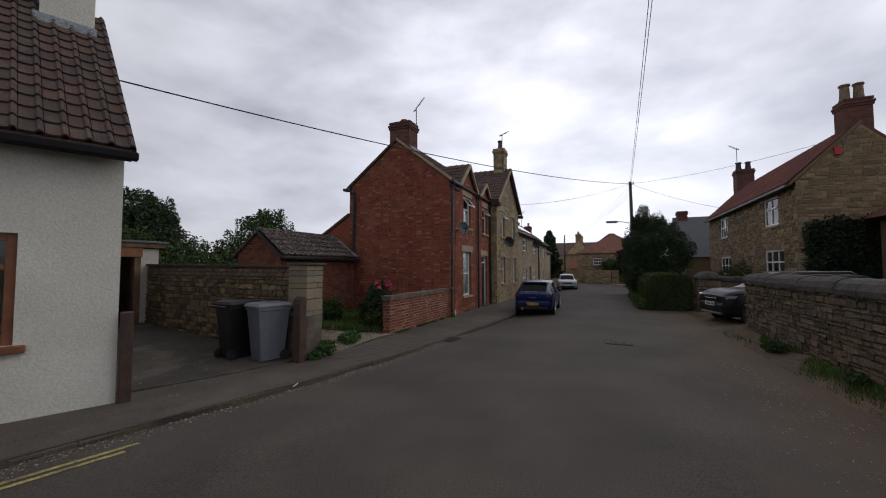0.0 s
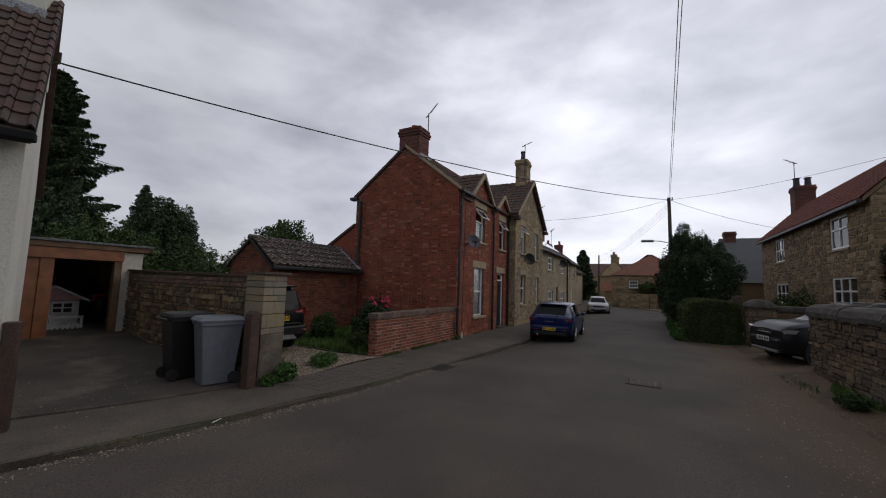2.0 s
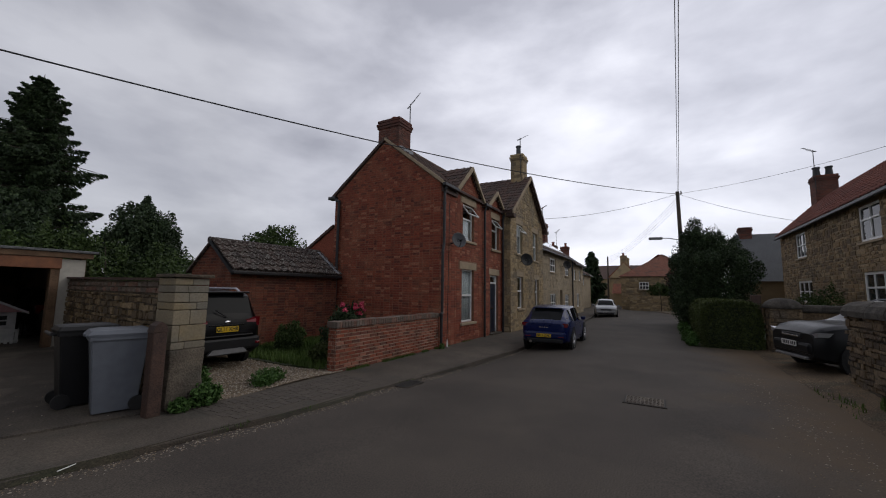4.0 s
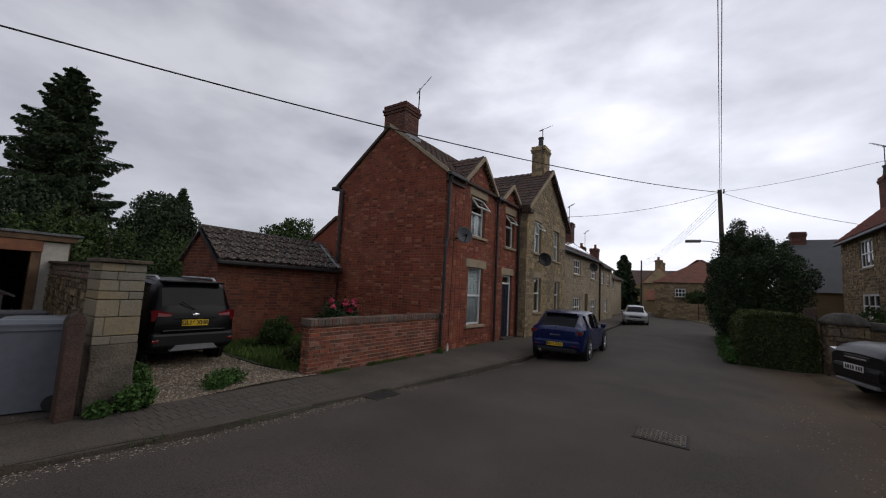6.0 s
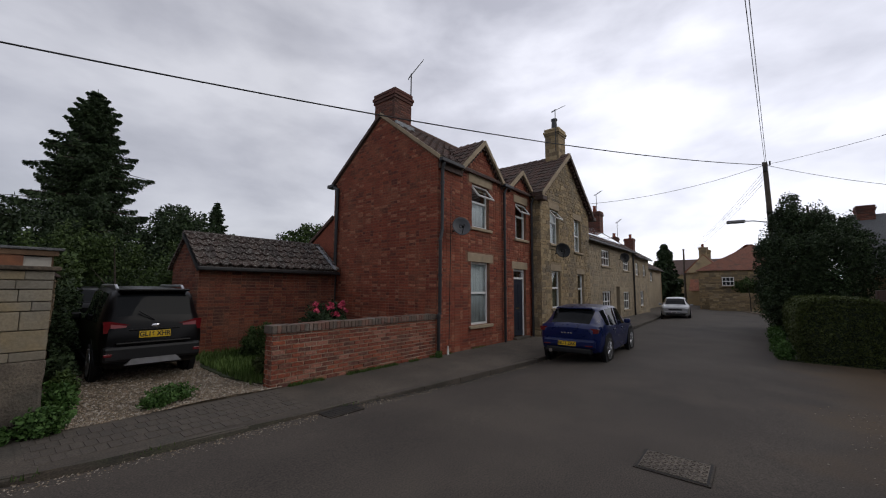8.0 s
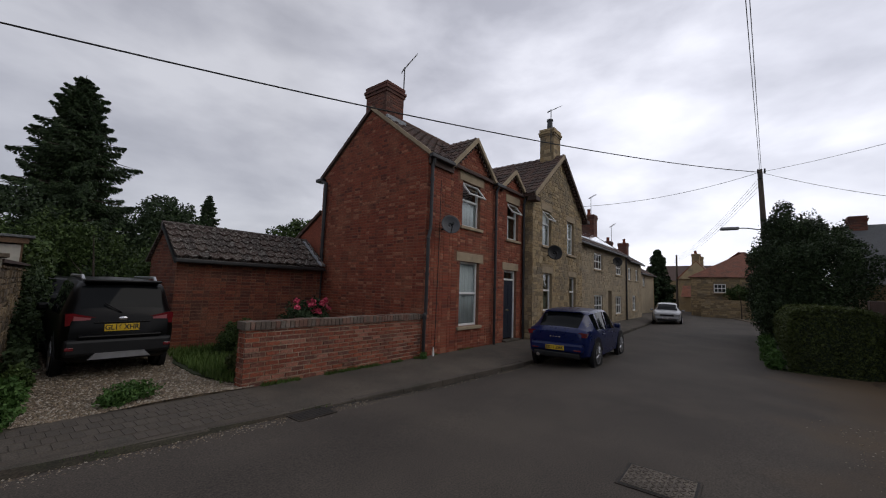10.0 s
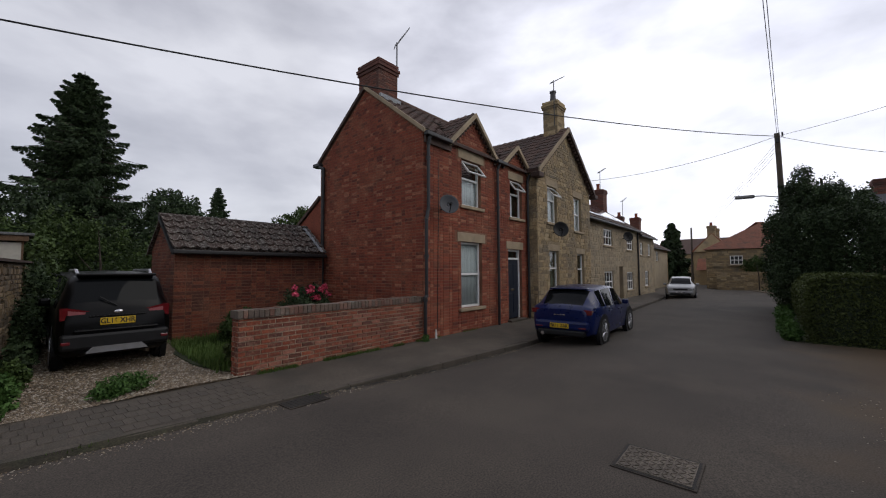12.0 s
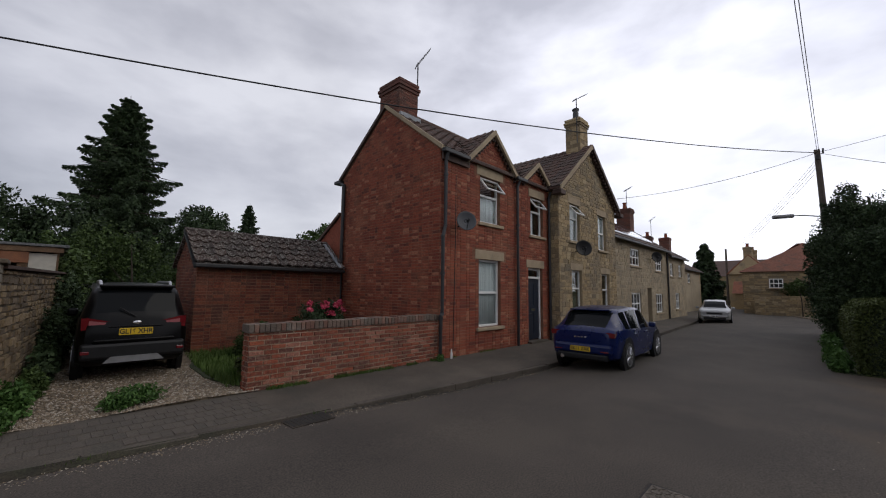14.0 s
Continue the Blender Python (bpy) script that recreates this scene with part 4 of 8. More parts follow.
def over_dormers(fa, fb):
    x = GX + fa * (HX1 + 0.3 - GX)
    h = fb * (RIDGE - EAVE) + EAVE - 0.08
    for a, b, c, z in (d1, d2):
        half = (c - a) / 2
        if abs(x - GX - b) < half * (z + 0.02 - h) / (z - EAVE) + 0.1:
            return False
    return True


tile_field("roof_tiles", (GX - 0.02, FY - ov, EAVE - ov * sl + 0.09), (HX1 + 0.3 - GX, 0, 0), (0, RY - FY + ov, RIDGE - EAVE + ov * sl), TILE, house, 0.29, 0.28, keep=over_dormers)
part("ridge_tiles", (lambda b: (cyl(b, (GX, RY, RIDGE + 0.07), (HX1 + 0.3, RY, RIDGE + 0.07), 0.11, n=10), b)[1])(bmesh.new()), TILE, house)
# verge stone strips on the gable
for y0, z0, y1, z1 in ((FY - ov, EAVE - ov * sl, RY, RIDGE), (BY + ov, EAVE - ov * sl * 0.9, RY, RIDGE)):
    bm = bmesh.new()
    prism(bm, [(GX - 0.07, y0, z0 + 0.02), (GX - 0.07, y1, z1 + 0.02), (GX - 0.07, y1, z1 + 0.13), (GX - 0.07, y0, z0 + 0.13)], (0.20, 0, 0))
    part("verge", bm, LINTEL if y0 < RY else BROWN_WOOD, house)
# the two street gables with their own little roofs and toothed verges
for a, b, c, z in (d1, d2):
    back = 1.0 + (z - EAVE) / sl
    g = 0.13
    k = (z - EAVE) / (b - a)
    for s in (-1, 1):
        e0 = GX + b + s * ((b - a) + g)
        zz = EAVE - g * k
        yb = FY - 0.12
        bm = bmesh.new()
        prism(bm, [(GX + b, yb, z + 0.10), (e0, yb, zz + 0.10), (e0, FY + 0.05, zz + 0.10), (GX + b, FY + (z + 0.06 - EAVE) / sl + 0.02, z + 0.10)], (0, 0, -0.06))
        part("roof", bm, TILE, house)
        bm = bmesh.new()
        prism(bm, [(GX + b, yb - 0.03, z + 0.115), (e0, yb - 0.03, zz + 0.115), (e0, yb - 0.03, zz - 0.02), (GX + b, yb - 0.03, z - 0.02)], (0, 0.07, 0))
        part("verge", bm, LINTEL, house)
        nt = int(abs(e0 - GX - b) / 0.11)
        teeth([(GX + b + (e0 - GX - b) * (i + 0.4) / nt, z + (zz - z) * (i + 0.4) / nt - 0.06) for i in range(nt)], (0.028, 0.07), FY - 0.085, FY - 0.012, BROWN_WOOD, house)
        lo = Vector((GX + b, yb + 0.04, z + 0.11))
        eave_pt = Vector((e0, yb + 0.04, zz + 0.11))
        up = Vector((GX + b, yb + 0.04, z + 0.11)) - eave_pt
        tile_field("roof_tiles", eave_pt, (0, (z - EAVE) / sl + 0.1, 0), up, TILE, house, 0.27, 0.28, keep=lambda fa, fb: fa < fb * 0.95 + 0.12)
chimney(GX + 0.02, GX + 0.68, 6.64, 7.48, 5.95, 7.24, house, CHIMNEY_BRICK, SOOT_MORTAR, pots=((GX + 0.36, 7.05, 0.12, 0.10),))
part("flashing", boxes((GX + 0.0, GX + 0.72, 6.53, 6.61, 6.06, 6.24), bevel=0.01), LEAD, house)
window(F, *f_holes[0], house, bars=(1.47,), lintel=(0.16, 0.24), curtain=(X(13.86), X(14.80), 0.62, 2.3))
window(F, *f_holes[1], house, bars=(4.02,), lintel=(0.14, 0.26), open_top=38, curtain=(X(13.90), X(14.78), 3.3, 4.0))
window(F, *f_holes[3], house, bars=(3.98,), lintel=(0.1, 0.24), open_top=38, curtain=(X(16.38), X(16.75), 3.25, 4.0))
# front door with a fanlight
bm = bmesh.new()
for r in ((X(16.22), X(16.28), -0.16, -0.08, 0.06, 2.22), (X(17.00), X(17.06), -0.16, -0.08, 0.06, 2.22), (X(16.28), X(17.00), -0.16, -0.08, 2.16, 2.22), (X(16.28), X(17.00), -0.16, -0.08, 1.90, 1.96)):
    box(bm, *r, m=F, bevel=0.006)
dframe = part("door", bm, WHITE_UPVC, house, "navy front door in a white frame with fanlight")
part("door_leaf", boxes((X(16.28), X(17.00), -0.15, -0.11, 0.08, 1.90), m=F, bevel=0.004), NAVY_DOOR, dframe)
for u0, u1, z0, z1 in ((16.36, 16.60, 0.25, 0.85), (16.68, 16.92, 0.25, 0.85), (16.36, 16.60, 1.1, 1.75), (16.68, 16.92, 1.1, 1.75)):
    part("door_panel", boxes((X(u0), X(u1), -0.115, -0.095, z0, z1), m=F, bevel=0.008), NAVY_DOOR, dframe)
part("letterbox", boxes((X(16.52), X(16.76), -0.112, -0.098, 0.93, 0.99), m=F, bevel=0.003), CHROME, dframe)
part("pane", boxes((X(16.28), X(17.00), -0.14, -0.134, 1.96, 2.16), m=F), CLEAR, dframe)
part("doorstep", boxes((X(16.15), X(17.12), -0.1, 0.14, -0.1, 0.06), m=F, bevel=0.01), KERB_STONE, dframe)
part("lintel", boxes((X(16.12), X(17.16), -0.08, 0.014, 2.222, 2.46), m=F, bevel=0.006), LINTEL, dframe)
# gutters and downpipes
part("gutter", boxes((GX - 0.05, 13.30, FY - 0.2, FY - 0.08, EAVE - 0.12, EAVE - 0.02), bevel=0.02), BLACK_IRON, house)
part("gutter", boxes((15.42, 15.95, FY - 0.2, FY - 0.08, EAVE - 0.12, EAVE - 0.02), bevel=0.02), BLACK_IRON, house)
part("eaves_board", boxes((GX + 0.02, 13.40, FY - 0.07, FY - 0.012, EAVE - 0.26, EAVE - 0.1)), BROWN_WOOD, house)
pipe_run("downpipe", [(GX + 0.1, FY - 0.14, EAVE - 0.1), (GX + 0.1, FY - 0.08, EAVE - 0.3), (GX + 0.1, FY - 0.08, 3.0), (GX + 0.02, FY - 0.09, 2.75), (GX + 0.02, FY - 0.09, 1.0), (GX - 0.03, FY - 0.10, 0.95), (GX - 0.03, FY - 0.10, -0.05)], 0.042, house, clips=[(GX + 0.1, FY - 0.08, 4.2), (GX + 0.02, FY - 0.09, 1.9), (GX - 0.03, FY - 0.1, 0.9)])
pipe_run("downpipe", [(15.6, FY - 0.14, EAVE - 0.1), (15.55, FY - 0.08, EAVE - 0.3), (15.55, FY - 0.08, -0.05)], 0.04, house, clips=[(15.55, FY - 0.08, 3.4), (15.55, FY - 0.08, 1.6)])
pipe_run("downpipe", [(17.42, FY - 0.14, EAVE - 0.1), (17.4, FY - 0.08, EAVE - 0.3), (17.4, FY - 0.08, -0.05)], 0.04, house)
pipe_run("downpipe", [(GX - 0.08, BY + 0.02, EAVE - 0.05), (GX - 0.08, BY - 0.25, EAVE - 0.2), (GX - 0.08, BY - 0.25, -0.05)], 0.05, house)
part("gutter", boxes((GX - 0.14, GX + 0.1, BY - 0.1, BY + 0.24, EAVE - 0.1, EAVE + 0.01), bevel=0.02), BLACK_IRON, house)
pipe_run("cable", [(12.95, FY - 0.012, 4.3), (12.95, FY - 0.012, 3.0), (12.9, FY - 0.012, 0.2)], 0.008, house)
dish((12.98, FY - 0.30, 3.12), (-0.55, -0.8, 0.22), 0.24, "dark grey satellite dish bracketed to red brick wall")
aerial(GX + 0.74, 6.72, 6.5, 8.0, -0.5, length=0.66, slope=1.5)

# rear wing and lean-to of the same brick
wing = thing("rear_wing", (GX + 0.3, BY, -0.05), "lower red brick rear wing with dark tiles", "house")
slab_wall("wall", (GX + 0.02, BY + 0.02, 0), (0, 1, 0), (-1, 0, 0), 1.5, -0.15, 2.85, 0.3, [], BRICK, wing, top=[(0, 2.85), (1.5, 2.85), (0, 3.75)])
part("roof", (lambda b: (prism(b, [(GX - 0.04, BY + 0.05, 3.86), (GX - 0.04, BY + 1.6, 2.92), (GX + 5, BY + 1.6, 2.92), (GX + 5, BY + 0.05, 3.86)], (0, 0, -0.1)), b)[1])(bmesh.new()), TILE, wing)
slab_wall("rear_wall", (GX + 0.33, BY + 1.5, 0), (1, 0, 0), (0, 1, 0), 4.6, -0.15, 2.8, 0.3, [], BRICK, wing)

# ---- brick outbuilding against the gable ----
AY, AX0, AX1 = 8.95, 8.62, 12.28
annex = thing("brick_outbuilding", (AX0, AY, -0.05), "low red brick outbuilding with lichened brown tiled roof", "outbuilding")
slab_wall("wall", (AX0, AY, 0), (1, 0, 0), (0, -1, 0), AX1 - AX0, -0.15, 2.12, 0.25, [], MORTAR_DARK, annex, trim=(0.252, 0))
ridge_y, ridge_z, AD = 9.86, 2.88, 1.82
slab_wall("gable_wall", (AX0, AY, 0), (0, 1, 0), (-1, 0, 0), AD, -0.15, 2.12, 0.25, [], MORTAR_DARK, annex, top=[(0, 2.12), (AD, 2.12), (AD / 2, 2.87)])
slab_wall("rear_wall", (AX0, AY + AD, 0), (1, 0, 0), (0, 1, 0), AX1 - AX0, -0.15, 2.12, 0.25, [], DARK_BRICK, annex, trim=(0.252, 0))
for s in (0, 1):
    y0 = AY - 0.16 if s == 0 else AY + AD + 0.16
    roof_slab("roof", [(AX0 - 0.08, y0, 2.06), (AX1, y0, 2.06), (AX1, ridge_y, ridge_z), (AX0 - 0.08, ridge_y, ridge_z)], 0.06, MOSS_TILE, annex)
tile_field("roof_tiles", (AX0 - 0.1, AY - 0.17, 2.07), (AX1 - AX0 + 0.1, 0, 0), (0, ridge_y - AY + 0.17, ridge_z - 2.06), MOSS_TILE, annex, 0.27, 0.24, shape="pan", roll=0.055, lift=0.045)
part("ridge_tiles", (lambda b: (cyl(b, (AX0 - 0.1, ridge_y, ridge_z - 0.01), (AX1, ridge_y, ridge_z - 0.01), 0.1, n=10), b)[1])(bmesh.new()), MOSS_TILE, annex)
bm = bmesh.new()
prism(bm, [(AX1 - 0.16, AY - 0.18, 2.13), (AX1 + 0.02, AY - 0.18, 2.13), (AX1 + 0.02, ridge_y, ridge_z + 0.08), (AX1 - 0.16, ridge_y, ridge_z + 0.08)], (0, 0, -0.03))
part("flashing", bm, LEAD, annex, "lead flashing")
part("gutter", boxes((AX0 - 0.1, AX1, AY - 0.26, AY - 0.15, 1.96, 2.05), bevel=0.02), BLACK_IRON, annex)
bm = bmesh.new()
prism(bm, [(AX0 - 0.11, AY - 0.2, 2.04), (AX0 - 0.11, ridge_y, ridge_z + 0.02), (AX0 - 0.11, ridge_y, ridge_z - 0.08), (AX0 - 0.11, AY - 0.2, 1.94)], (0.05, 0, 0))
part("verge", bm, BLACK_IRON, annex)

# ---- stone house with its gable to the street ----
SY, SX0, SX1 = 4.68, 17.5, 22.45
sh = thing("stone_house", (SX0, SY, -0.05), "honey-coloured rubble stone house with its gable to the street", "house")
SF = wall_frame((SX0, SY, 0), (1, 0, 0), (0, -1, 0))
Z = lambda x: x - SX0
s_holes = [(Z(18.38), Z(19.16), 0.90, 2.24), (Z(20.92), Z(21.66), 0.88, 2.2), (Z(18.30), Z(19.08), 3.22, 4.50), (Z(20.68), Z(21.46), 3.10, 4.44)]
S_EAVE, S_APEX, S_MID = 4.90, 6.85, 19.95
slab_wall("wall", (SX0, SY, 0), (1, 0, 0), (0, -1, 0), SX1 - SX0, -0.15, S_EAVE, 0.4, s_holes, STONE_MORTAR, sh, trim=(0.402, 0.402), top=[(0, S_EAVE), (SX1 - SX0, S_EAVE), (S_MID - SX0, S_APEX)])
slab_wall("side_wall", (SX0, SY, 0), (0, 1, 0), (-1, 0, 0), 6.0, -0.15, S_EAVE, 0.4, [], STONE, sh)
slab_wall("side_wall", (SX1, SY, 0), (0, 1, 0), (1, 0, 0), 6.0, -0.15, S_EAVE, 0.4, [], STONE, sh)
slab_wall("rear_wall", (SX0, SY + 6.0, 0), (1, 0, 0), (0, 1, 0), SX1 - SX0, -0.15, S_EAVE, 0.4, [], STONE, sh, trim=(0.402, 0.402), top=[(0, S_EAVE), (SX1 - SX0, S_EAVE), (S_MID - SX0, S_APEX)])
rs = random.Random(31)


def stone_span(za, zb):
    w = SX1 - SX0
    if zb > S_EAVE:
        f = max(0.0, (S_APEX - zb) / (S_APEX - S_EAVE))
        return [((S_MID - SX0) * (1 - f), (S_MID - SX0) + (SX1 - S_MID) * f)] if f > 0.04 else []
    return minus(0, w, s_holes + [(h[0] - 0.1, h[1] + 0.1, h[3], h[3] + 0.22) for h in s_holes], za, zb)


stone_rows = lay(stone_span, -0.1, S_APEX, 0.13, (0.15, 0.36), 0.022, rs, bond=False, wobble=0.25)
for s, ex in ((-1, SX0), (1, SX1)):
    k = (S_APEX - S_EAVE) / abs(S_MID - ex)
    e0 = ex + s * 0.16
    ze = S_EAVE - 0.16 * k
    roof_slab("roof", [(e0, SY - 0.16, ze + 0.1), (S_MID, SY - 0.16, S_APEX + 0.1), (S_MID, SY + 6.2, S_APEX + 0.1), (e0, SY + 6.2, ze + 0.1)], 0.08, TILE, sh)
    along, up = Vector((0, 6.3, 0)), Vector((S_MID - e0, 0, S_APEX - ze))
    tile_field("roof_tiles", (e0, SY - 0.17, ze + 0.1), along, up, TILE, sh, 0.29, 0.28)
    bm = bmesh.new()
    prism(bm, [(e0, SY - 0.2, ze + 0.12), (S_MID, SY - 0.2, S_APEX + 0.12), (S_MID, SY - 0.2, S_APEX - 0.05), (e0, SY - 0.2, ze - 0.05)], (0, 0.05, 0))
    part("verge", bm, LINTEL if s < 0 else BROWN_WOOD, sh)
    teeth([(e0 + (S_MID - e0) * (i + 0.5) / 20, ze + (S_APEX - ze) * (i + 0.5) / 20 - 0.07) for i in range(20)], (0.035, 0.08), SY - 0.14, SY - 0.02, BROWN_WOOD, sh)
    part("kneeler", boxes((e0 - 0.05, e0 + 0.3, SY - 0.22, SY + 0.1, ze - 0.16, ze + 0.0), bevel=0.02), BROWN_WOOD, sh)
chimney(19.62, 20.30, SY + 0.14, SY + 0.70, 6.3, 8.05, sh, STONE, STONE_MORTAR, course=0.15, ln=(0.3, 0.24), pots=((19.92, SY + 0.42, 0.11, 0.42),), pot_mat=DISH_GREY)
for i, h in enumerate(s_holes):
    window(SF, *h, sh, bars=(((h[2] + h[3]) / 2 + (0.06 if i < 2 else 0.0)),) if i != 2 else (4.02,), lintel=(0.1, 0.22), open_top=40 if i == 2 else None, curtain=(h[0], h[0] + 0.25, h[2], h[3]) if i < 2 else (h[0], h[1], h[2], h[3]))
dish((18.62, SY - 0.3, 2.95), (-0.7, -0.68, 0.2), 0.27, "black satellite dish on stone wall", BLACK_PLASTIC)
aerial(19.5, SY + 0.2, 7.0, 8.75, -0.4, length=0.6)

# ---- the low stone row beyond ----
ROW_STONE = surface("pale_row_stone", (0.28, 0.225, 0.145), (0.37, 0.30, 0.20), 2.0, 30, 0.92, 0.6, 0.012, pieces=[(0.35, 0.28, 0.185), (0.30, 0.245, 0.165), (0.39, 0.32, 0.22), (0.27, 0.22, 0.155)], stain=((0.21, 0.18, 0.14), 1.0, 0.5), fine_mix=0.2)


def row_house(x0, x1, y, eave, ridge, wins, doors, roof_mat, label, depth=6.0, stones=True, seed=5):
    h = thing("terraced_cottage", (x0, y, -0.05), label, "house", "row of stone cottages")
    m = wall_frame((x0, y, 0), (1, 0, 0), (0, -1, 0))
    holes = [(a - x0, b - x0, c, d) for a, b, c, d in wins] + [(a - x0, b - x0, 0.0, d) for a, b, d in doors]
    slab_wall("wall", (x0, y, 0), (1, 0, 0), (0, -1, 0), x1 - x0, -0.15, eave, 0.4, holes, ROW_STONE, h, trim=(0.352, 0.352))
    for xx, n in ((x0, -1), (x1, 1)):
        slab_wall("side_wall", (xx, y, 0), (0, 1, 0), (n, 0, 0), depth, -0.15, eave, 0.35, [], STONE, h, top=[(0, eave), (depth, eave), (depth / 2, ridge)])
    slab_wall("rear_wall", (x0, y + depth, 0), (1, 0, 0), (0, 1, 0), x1 - x0, -0.15, eave, 0.35, [], STONE, h, trim=(0.352, 0.352))
    if stones:
        r = random.Random(seed)
        rows = lay(lambda a, b: minus(0, x1 - x0, holes, a, b), -0.1, eave, 0.17, (0.2, 0.5), 0.02, r, bond=False, wobble=0.2)
        pieces(rows, (x0, y, 0), (1, 0, 0), (0, -1, 0), ROW_STONE, h, "stone", 0, proud=0.01, rng=r)
    for s in (0, 1):
        y0 = y - 0.2 if s == 0 else y + depth + 0.2
        ym = y + depth / 2
        roof_slab("roof", [(x0, y0, eave - 0.02), (x1, y0, eave - 0.02), (x1, ym, ridge + 0.06), (x0, ym, ridge + 0.06)], 0.1, roof_mat, h)
    tile_field("roof_tiles", (x0, y - 0.2, eave), (x1 - x0, 0, 0), (0, depth / 2 + 0.2, ridge - eave + 0.06), roof_mat, h, 0.35, 0.4, shape="flat")
    part("gutter", boxes((x0, x1, y - 0.3, y - 0.18, eave - 0.14, eave - 0.04), bevel=0.02), BLACK_IRON, h)
    for a, b, c, d in wins:
        w = (b - a)
        window(m, a - x0, b - x0, c, d, h, bars=((c + d) / 2,), mull=(a - x0 + w / 3, a - x0 + 2 * w / 3), pane=PANE, depth=0.05, fw=0.08)
    for a, b, d in doors:
        part("door", boxes((a - x0, b - x0, -0.3, -0.25, 0.0, d), m=m, bevel=0.01), BROWN_WOOD, h)
    return h


ROWY = 5.0
r1 = row_house(22.5, 31.6, ROWY, 3.95, 5.55, [(25.25, 26.65, 2.78, 3.62), (29.3, 30.6, 2.7, 3.5), (25.25, 26.65, 0.45, 1.5), (29.2, 30.5, 0.42, 1.45)], [(27.7, 28.4, 1.75)], TILE, "low buff stone cottage with solar panels on its roof", depth=4.4)
for i in range(6):
    sx = 23.6 + i * 1.02
    bm = bmesh.new()
    k = 1.6 / 3.2
    prism(bm, [(sx, 5.2, 4.27), (sx + 0.98, 5.2, 4.27), (sx + 0.98, 6.85, 5.40), (sx, 6.85, 5.40)], (0, 0, 0.05))
    sp = part("solar_panel", bm, SOLAR)
    tagged(sp, "pale glossy solar panel on the tiled roof", "solar panel", "solar panels")
chimney(30.9, 31.6, 6.7, 7.5, 4.8, 6.7, r1, CHIMNEY_BRICK, SOOT_MORTAR, pots=((31.2, 7.1, 0.1, 0.35),))
dish((28.3, ROWY - 0.32, 3.35), (-0.75, -0.62, 0.2), 0.27, "black satellite dish under stone cottage eaves", BLACK_PLASTIC)
aerial(31.0, 6.9, 5.9, 7.9, -0.4, length=0.6)
pipe_run("downpipe", [(31.5, ROWY - 0.08, 3.9), (31.5, ROWY - 0.08, -0.1)], 0.05, r1)
r2 = row_house(31.65, 36.2, ROWY, 3.75, 5.2, [(32.3, 33.1, 2.5, 3.3), (34.4, 35.2, 2.5, 3.3), (33.4, 34.4, 0.5, 1.5)], [], TILE, "small buff stone cottage at the end of the row", depth=4.4, stones=True, seed=9)
r3 = row_house(36.3, 47.0, 6.0, 3.4, 4.9, [(38, 39, 2.3, 3.1), (42, 43, 2.3, 3.1)], [], TILE, "further stone cottage where the road bends", depth=5.0, stones=False)
chimney(45.9, 46.7, 8.1, 8.9, 4.5, 6.6, r3, CHIMNEY_BRICK, SOOT_MORTAR, pots=((46.2, 8.4, 0.12, 0.35),))
aerial(40.1, 8.0, 5.2, 7.4, -0.3, length=0.7)
chimney(40.2, 40.9, 8.1, 8.9, 4.5, 6.1, r3, CHIMNEY_BRICK, SOOT_MORTAR, pots=((40.5, 8.4, 0.12, 0.3),))

# ---- garden wall of the brick house ----
gw = thing("garden_wall", (8.42, FY, -0.05), "low red brick garden wall with brick-on-edge coping", "wall")
part("core", boxes((8.43, GX - 0.012, FY + 0.012, FY + 0.215, -0.15, 0.86)), MORTAR, gw)
rg = random.Random(14)
gw_rows = lay(lambda a, b: [(0, GX - 8.42 - 0.01)], -0.08, 0.855, 0.0745, (0.228, 0.228), 0.018, rg)
gw_back = lay(lambda a, b: [(0, GX - 8.42 - 0.01)], -0.08, 0.855, 0.0745, (0.228, 0.228), 0.018, rg)
gw_end = lay(lambda a, b: [(0.012, 0.215)], -0.08, 0.855, 0.0745, (0.108, 0.108), 0.012, rg)
pieces(gw_back, (8.42, FY + 0.22, 0), (1, 0, 0), (0, 1, 0), GARDEN_BRICK, gw, "brick", 0, rng=rg)
pieces(gw_end, (8.425, FY, 0), (0, 1, 0), (-1, 0, 0), GARDEN_BRICK, gw, "brick", 0, proud=0.012, rng=rg)
cx = 8.40
while cx < GX - 0.06:
    w = rg.uniform(0.066, 0.078)
    part("coping_brick", boxes((cx, cx + w, FY - 0.03, FY + 0.245, 0.862 + rg.uniform(-0.005, 0.004), 0.985 + rg.uniform(-0.012, 0.006)), bevel=0.008), COPING_BRICK, gw)
    cx += w + 0.008

# ---- white cottage at the start ----
CC = Vector((2.85, 5.65, 0))
cu_, cn_ = Vector((-0.917, 0.399, 0)), Vector((-0.399, -0.917, 0))
gu_ = Vector((0.276, 0.961, 0))
gn_ = Vector((0.961, -0.276, 0))
cottage = thing("white_cottage", (CC.x, CC.y, 0), "white roughcast cottage with brown tiled roof and orange timber window", "house")
C_EAVE = 3.17
ch = [(0.88, 2.05, 0.86, 2.10)]
slab_wall("wall", CC, cu_, cn_, 9.0, -0.15, C_EAVE + 0.1, 0.35, ch, WHITEWASH, cottage)
GD = 4.7
C_RIDGE = 5.95
slab_wall("gable_wall", CC - gn_ * 0.004, gu_, gn_, GD, -0.15, C_EAVE + 0.1, 0.35, [], WHITEWASH, cottage, trim=(0.37, 0), top=[(0, C_EAVE + 0.1), (GD, C_EAVE + 0.1), (GD / 2, C_RIDGE - 0.1)])
